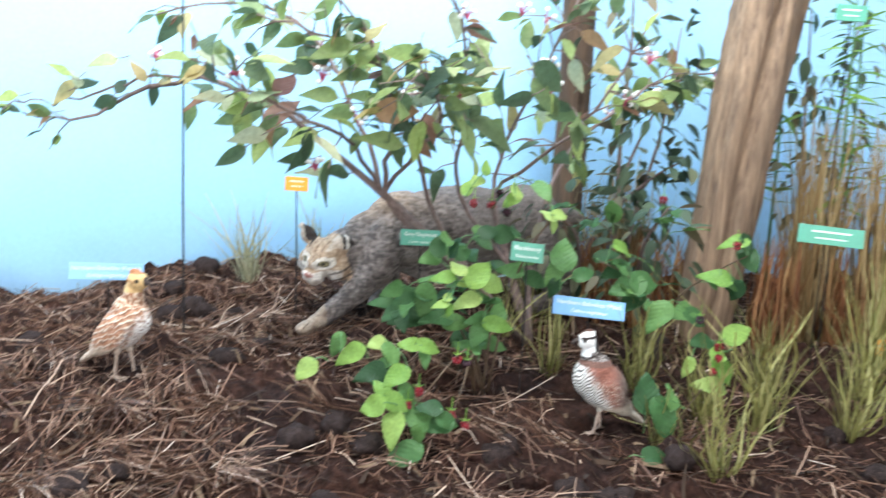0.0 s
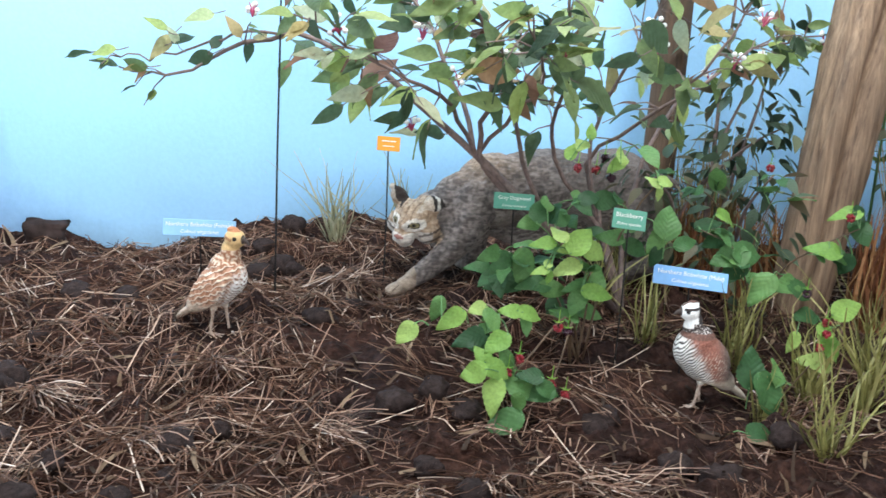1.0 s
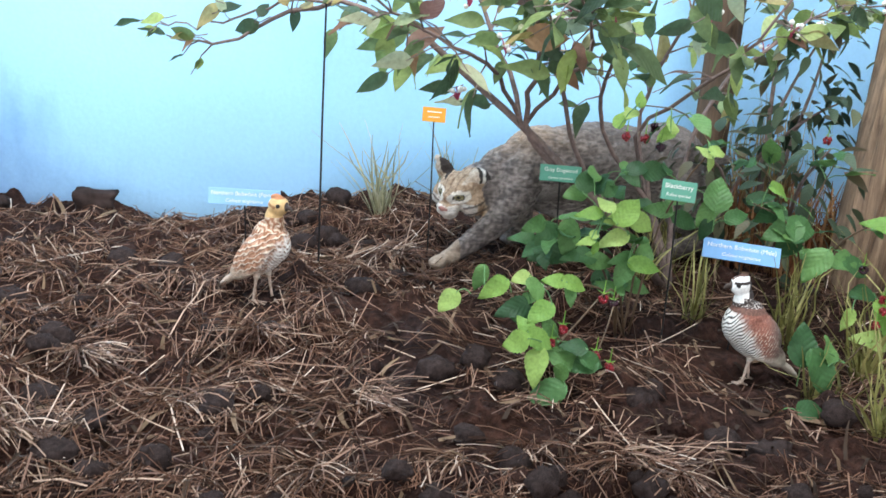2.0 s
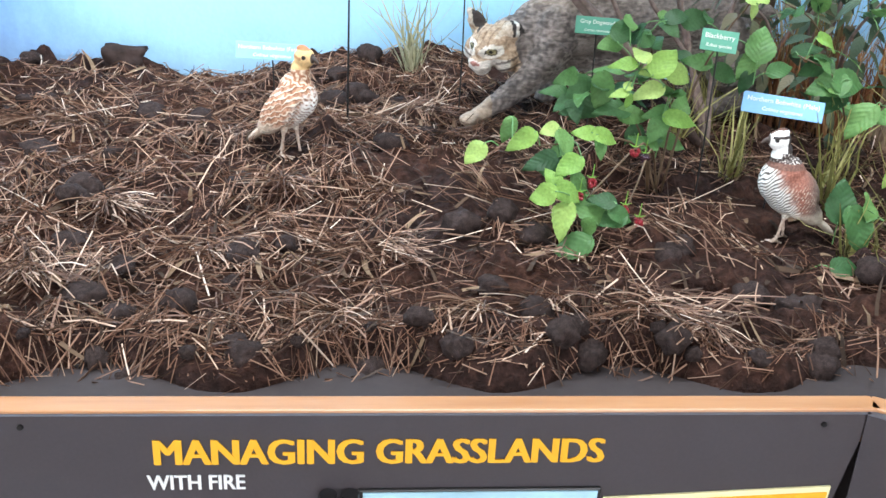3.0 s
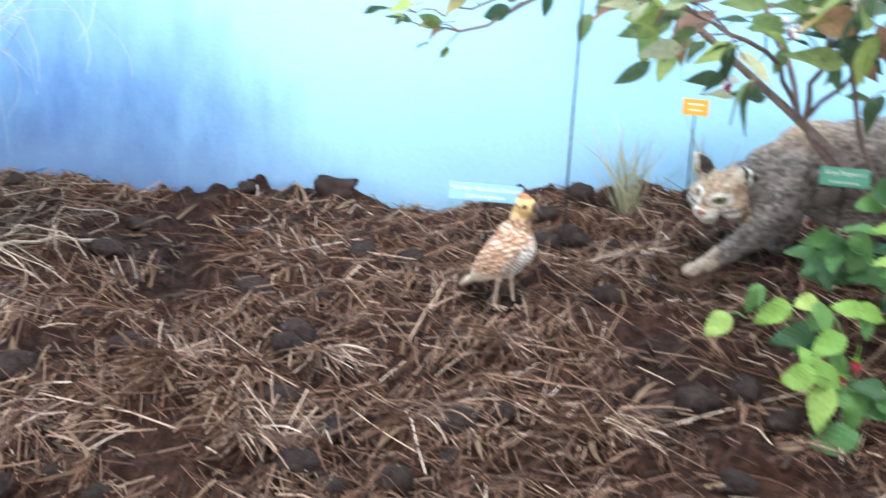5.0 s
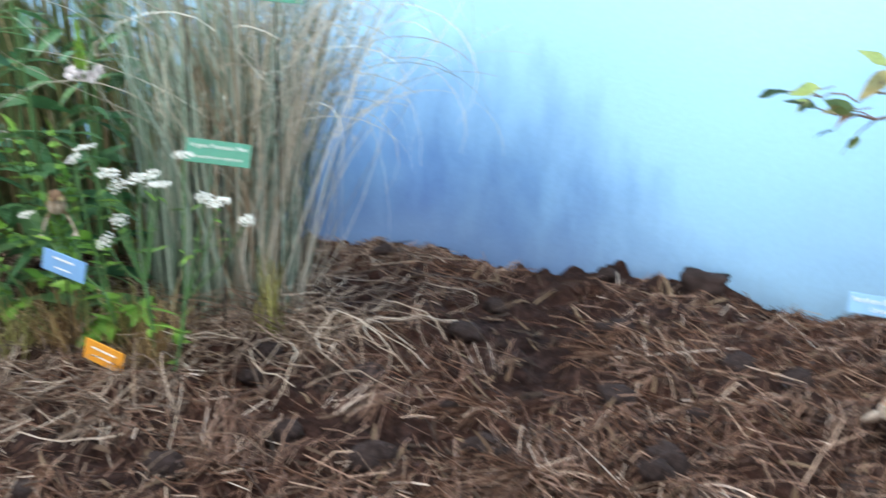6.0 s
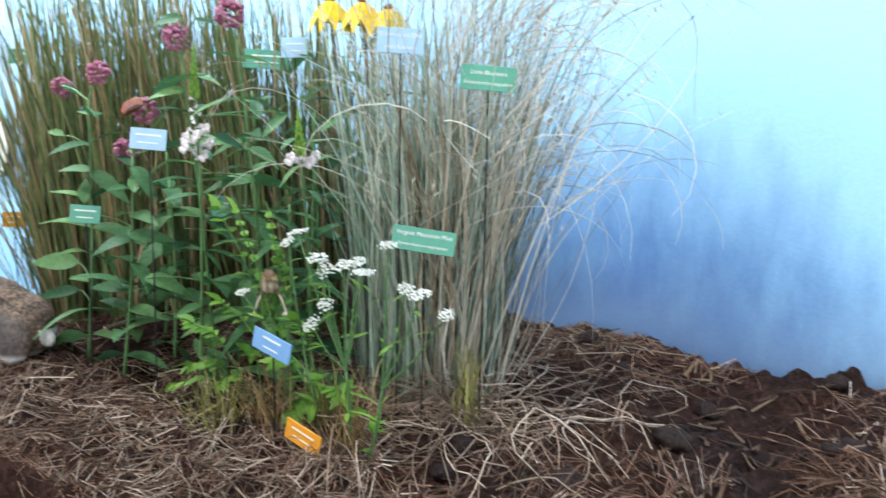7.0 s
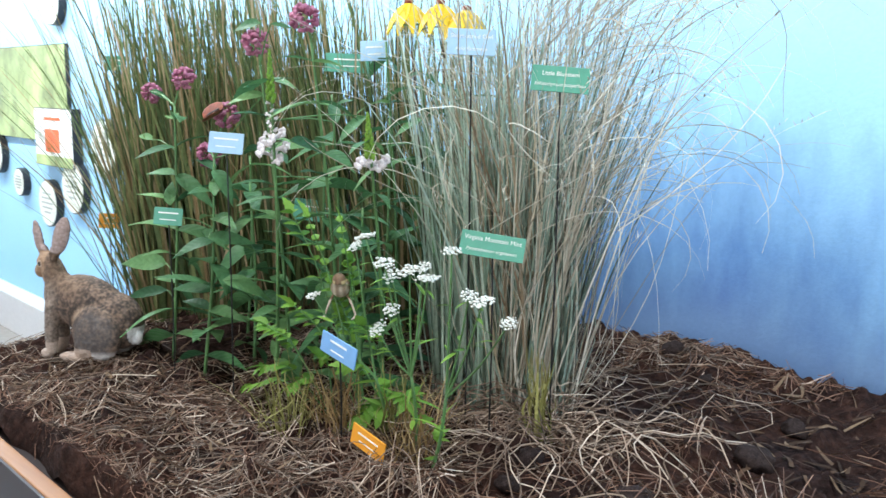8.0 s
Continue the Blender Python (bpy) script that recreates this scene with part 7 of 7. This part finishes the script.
def yellow_flower(c, seed):
    root, path, rnd = stalk_plant("yellow_flower", (c[0] + 0.02, c[1] + 0.05), (c[0], c[1], c[2] - 0.01), 6, 0.11, "weed", "tall yellow flower with drooping petals", seed, stem="cane", r=0.005)
    bm = bmesh.new()
    for k in range(11):
        a = k * 0.571
        d = Vector((math.cos(a), math.sin(a), 0))
        s = Vector((-math.sin(a), math.cos(a), 0))
        for j in range(4):
            u, v = j / 4, (j + 1) / 4
            w0, w1 = 0.008 * math.sin(0.4 + u * 2.6), 0.008 * math.sin(0.4 + v * 2.6)
            q = lambda w, t: Vector(c) + d * (0.008 + 0.050 * t) + s * w * 1.8 + Vector((0, 0, -0.068 * t * (0.4 + 0.6 * t)))
            vs = [bm.verts.new(q(*e)) for e in ((-w0, u), (w0, u), (w1, v), (-w1, v))]
            bm.faces.new(vs)
    bmesh.ops.remove_doubles(bm, verts=bm.verts, dist=0.0004)
    part("petals", bm, M["yellowflower"], root)
    bm = bmesh.new()
    ball(bm, Vector(c) + Vector((0, 0, 0.004)), 0.011, 2, (1, 1, 0.7))
    part("flower_centre", bm, M["butter"], root)


yellow_flower((-1.80, 1.84, 1.70), 341)
yellow_flower((-1.72, 1.86, 1.695), 342)
yellow_flower((-1.66, 1.88, 1.68), 343)


def aster():
    root, path, rnd = stalk_plant("lilac_flower", (-2.62, 1.62), (-2.66, 1.64, 1.06), 5, 0.07, "weed", "small lilac flower heads beside the grass", 351)
    for c in ((-2.66, 1.64, 1.07), (-2.70, 1.62, 1.03), (-2.64, 1.66, 1.0), (-2.68, 1.6, 0.98)):
        umbel(root, c, 0.016, rnd, "purple", florets=30)


aster()


# ---- panels on the wall beyond ----
def wall_panels():
    y = BACK - 0.004
    def board(name, x0, x1, z0, z1, mat, label, thick=0.02):
        root = empty(name)
        tagged(root, label, "wall panel")
        part("backing", boxbm(x0, x1, y - thick, y, z0, z1), M["rubber"], root, "dark edge")
        part("print", boxbm(x0 + 0.004, x1 - 0.004, y - thick - 0.003, y - thick + 0.001, z0 + 0.004, z1 - 0.004), mat, root)
        return root
    board("photo_panel", -7.2, -5.24, 1.20, 1.735, M["photo"], "green meadow photograph mounted on the blue wall")
    card = board("text_card", -5.66, -5.12, 1.07, 1.39, M["white"], "white card with an orange-red block of print", 0.05)
    part("printed_block", boxbm(-5.50, -5.30, y - 0.057, y - 0.052, 1.15, 1.275), M["redprint"], card, "orange-red block")
    part("printed_block", boxbm(-5.50, -5.28, y - 0.057, y - 0.052, 1.325, 1.34), M["redprint"], card, "red line")
    part("printed_block", boxbm(-5.655, -5.125, y - 0.057, y - 0.052, 1.075, 1.13), M["photo"], card, "green strip")
    for x, z, r in ((-6.42, 1.09, 0.13), (-6.02, 0.935, 0.085), (-5.56, 0.851, 0.135), (-5.18, 0.973, 0.145), (-4.75, 1.20, 0.15), (-5.35, 1.95, 0.12)):
        root = empty("round_badge")
        tagged(root, "round white text badge with dark rim on the wall", "badge", "round wall badges")
        for nm, a, b, rr, mat in (("rim", 0.0, 0.040, r, "rubber"), ("face", 0.040, 0.044, r - 0.006, "badge")):
            bm = bmesh.new()
            tube(bm, [Vector((x, y - a, z)), Vector((x, y - b, z))], rr, rr, 32)
            part(nm, bm, M[mat], root)
        for j in range(5):
            w = r * (0.9, 1.2, 1.25, 1.1, 0.7)[j] * 0.5
            part("printed_line", boxbm(x - w, x + w, y - 0.0465, y - 0.0435, z + r * (0.42 - 0.2 * j) - 0.006, z + r * (0.42 - 0.2 * j) + 0.004), M["greybar"], root)
    # pale ledge along the foot of that wall
    bm = boxbm(-8.0, LEFT - 0.05, BACK - 0.12, BACK, 0.0, 0.235, bevel=0.004)
    tagged(put("ledge", mesh_of(bm, "ledge"), M["ledge"]), "pale grey ledge along the wall foot", "ledge", kind="structure")


wall_panels()
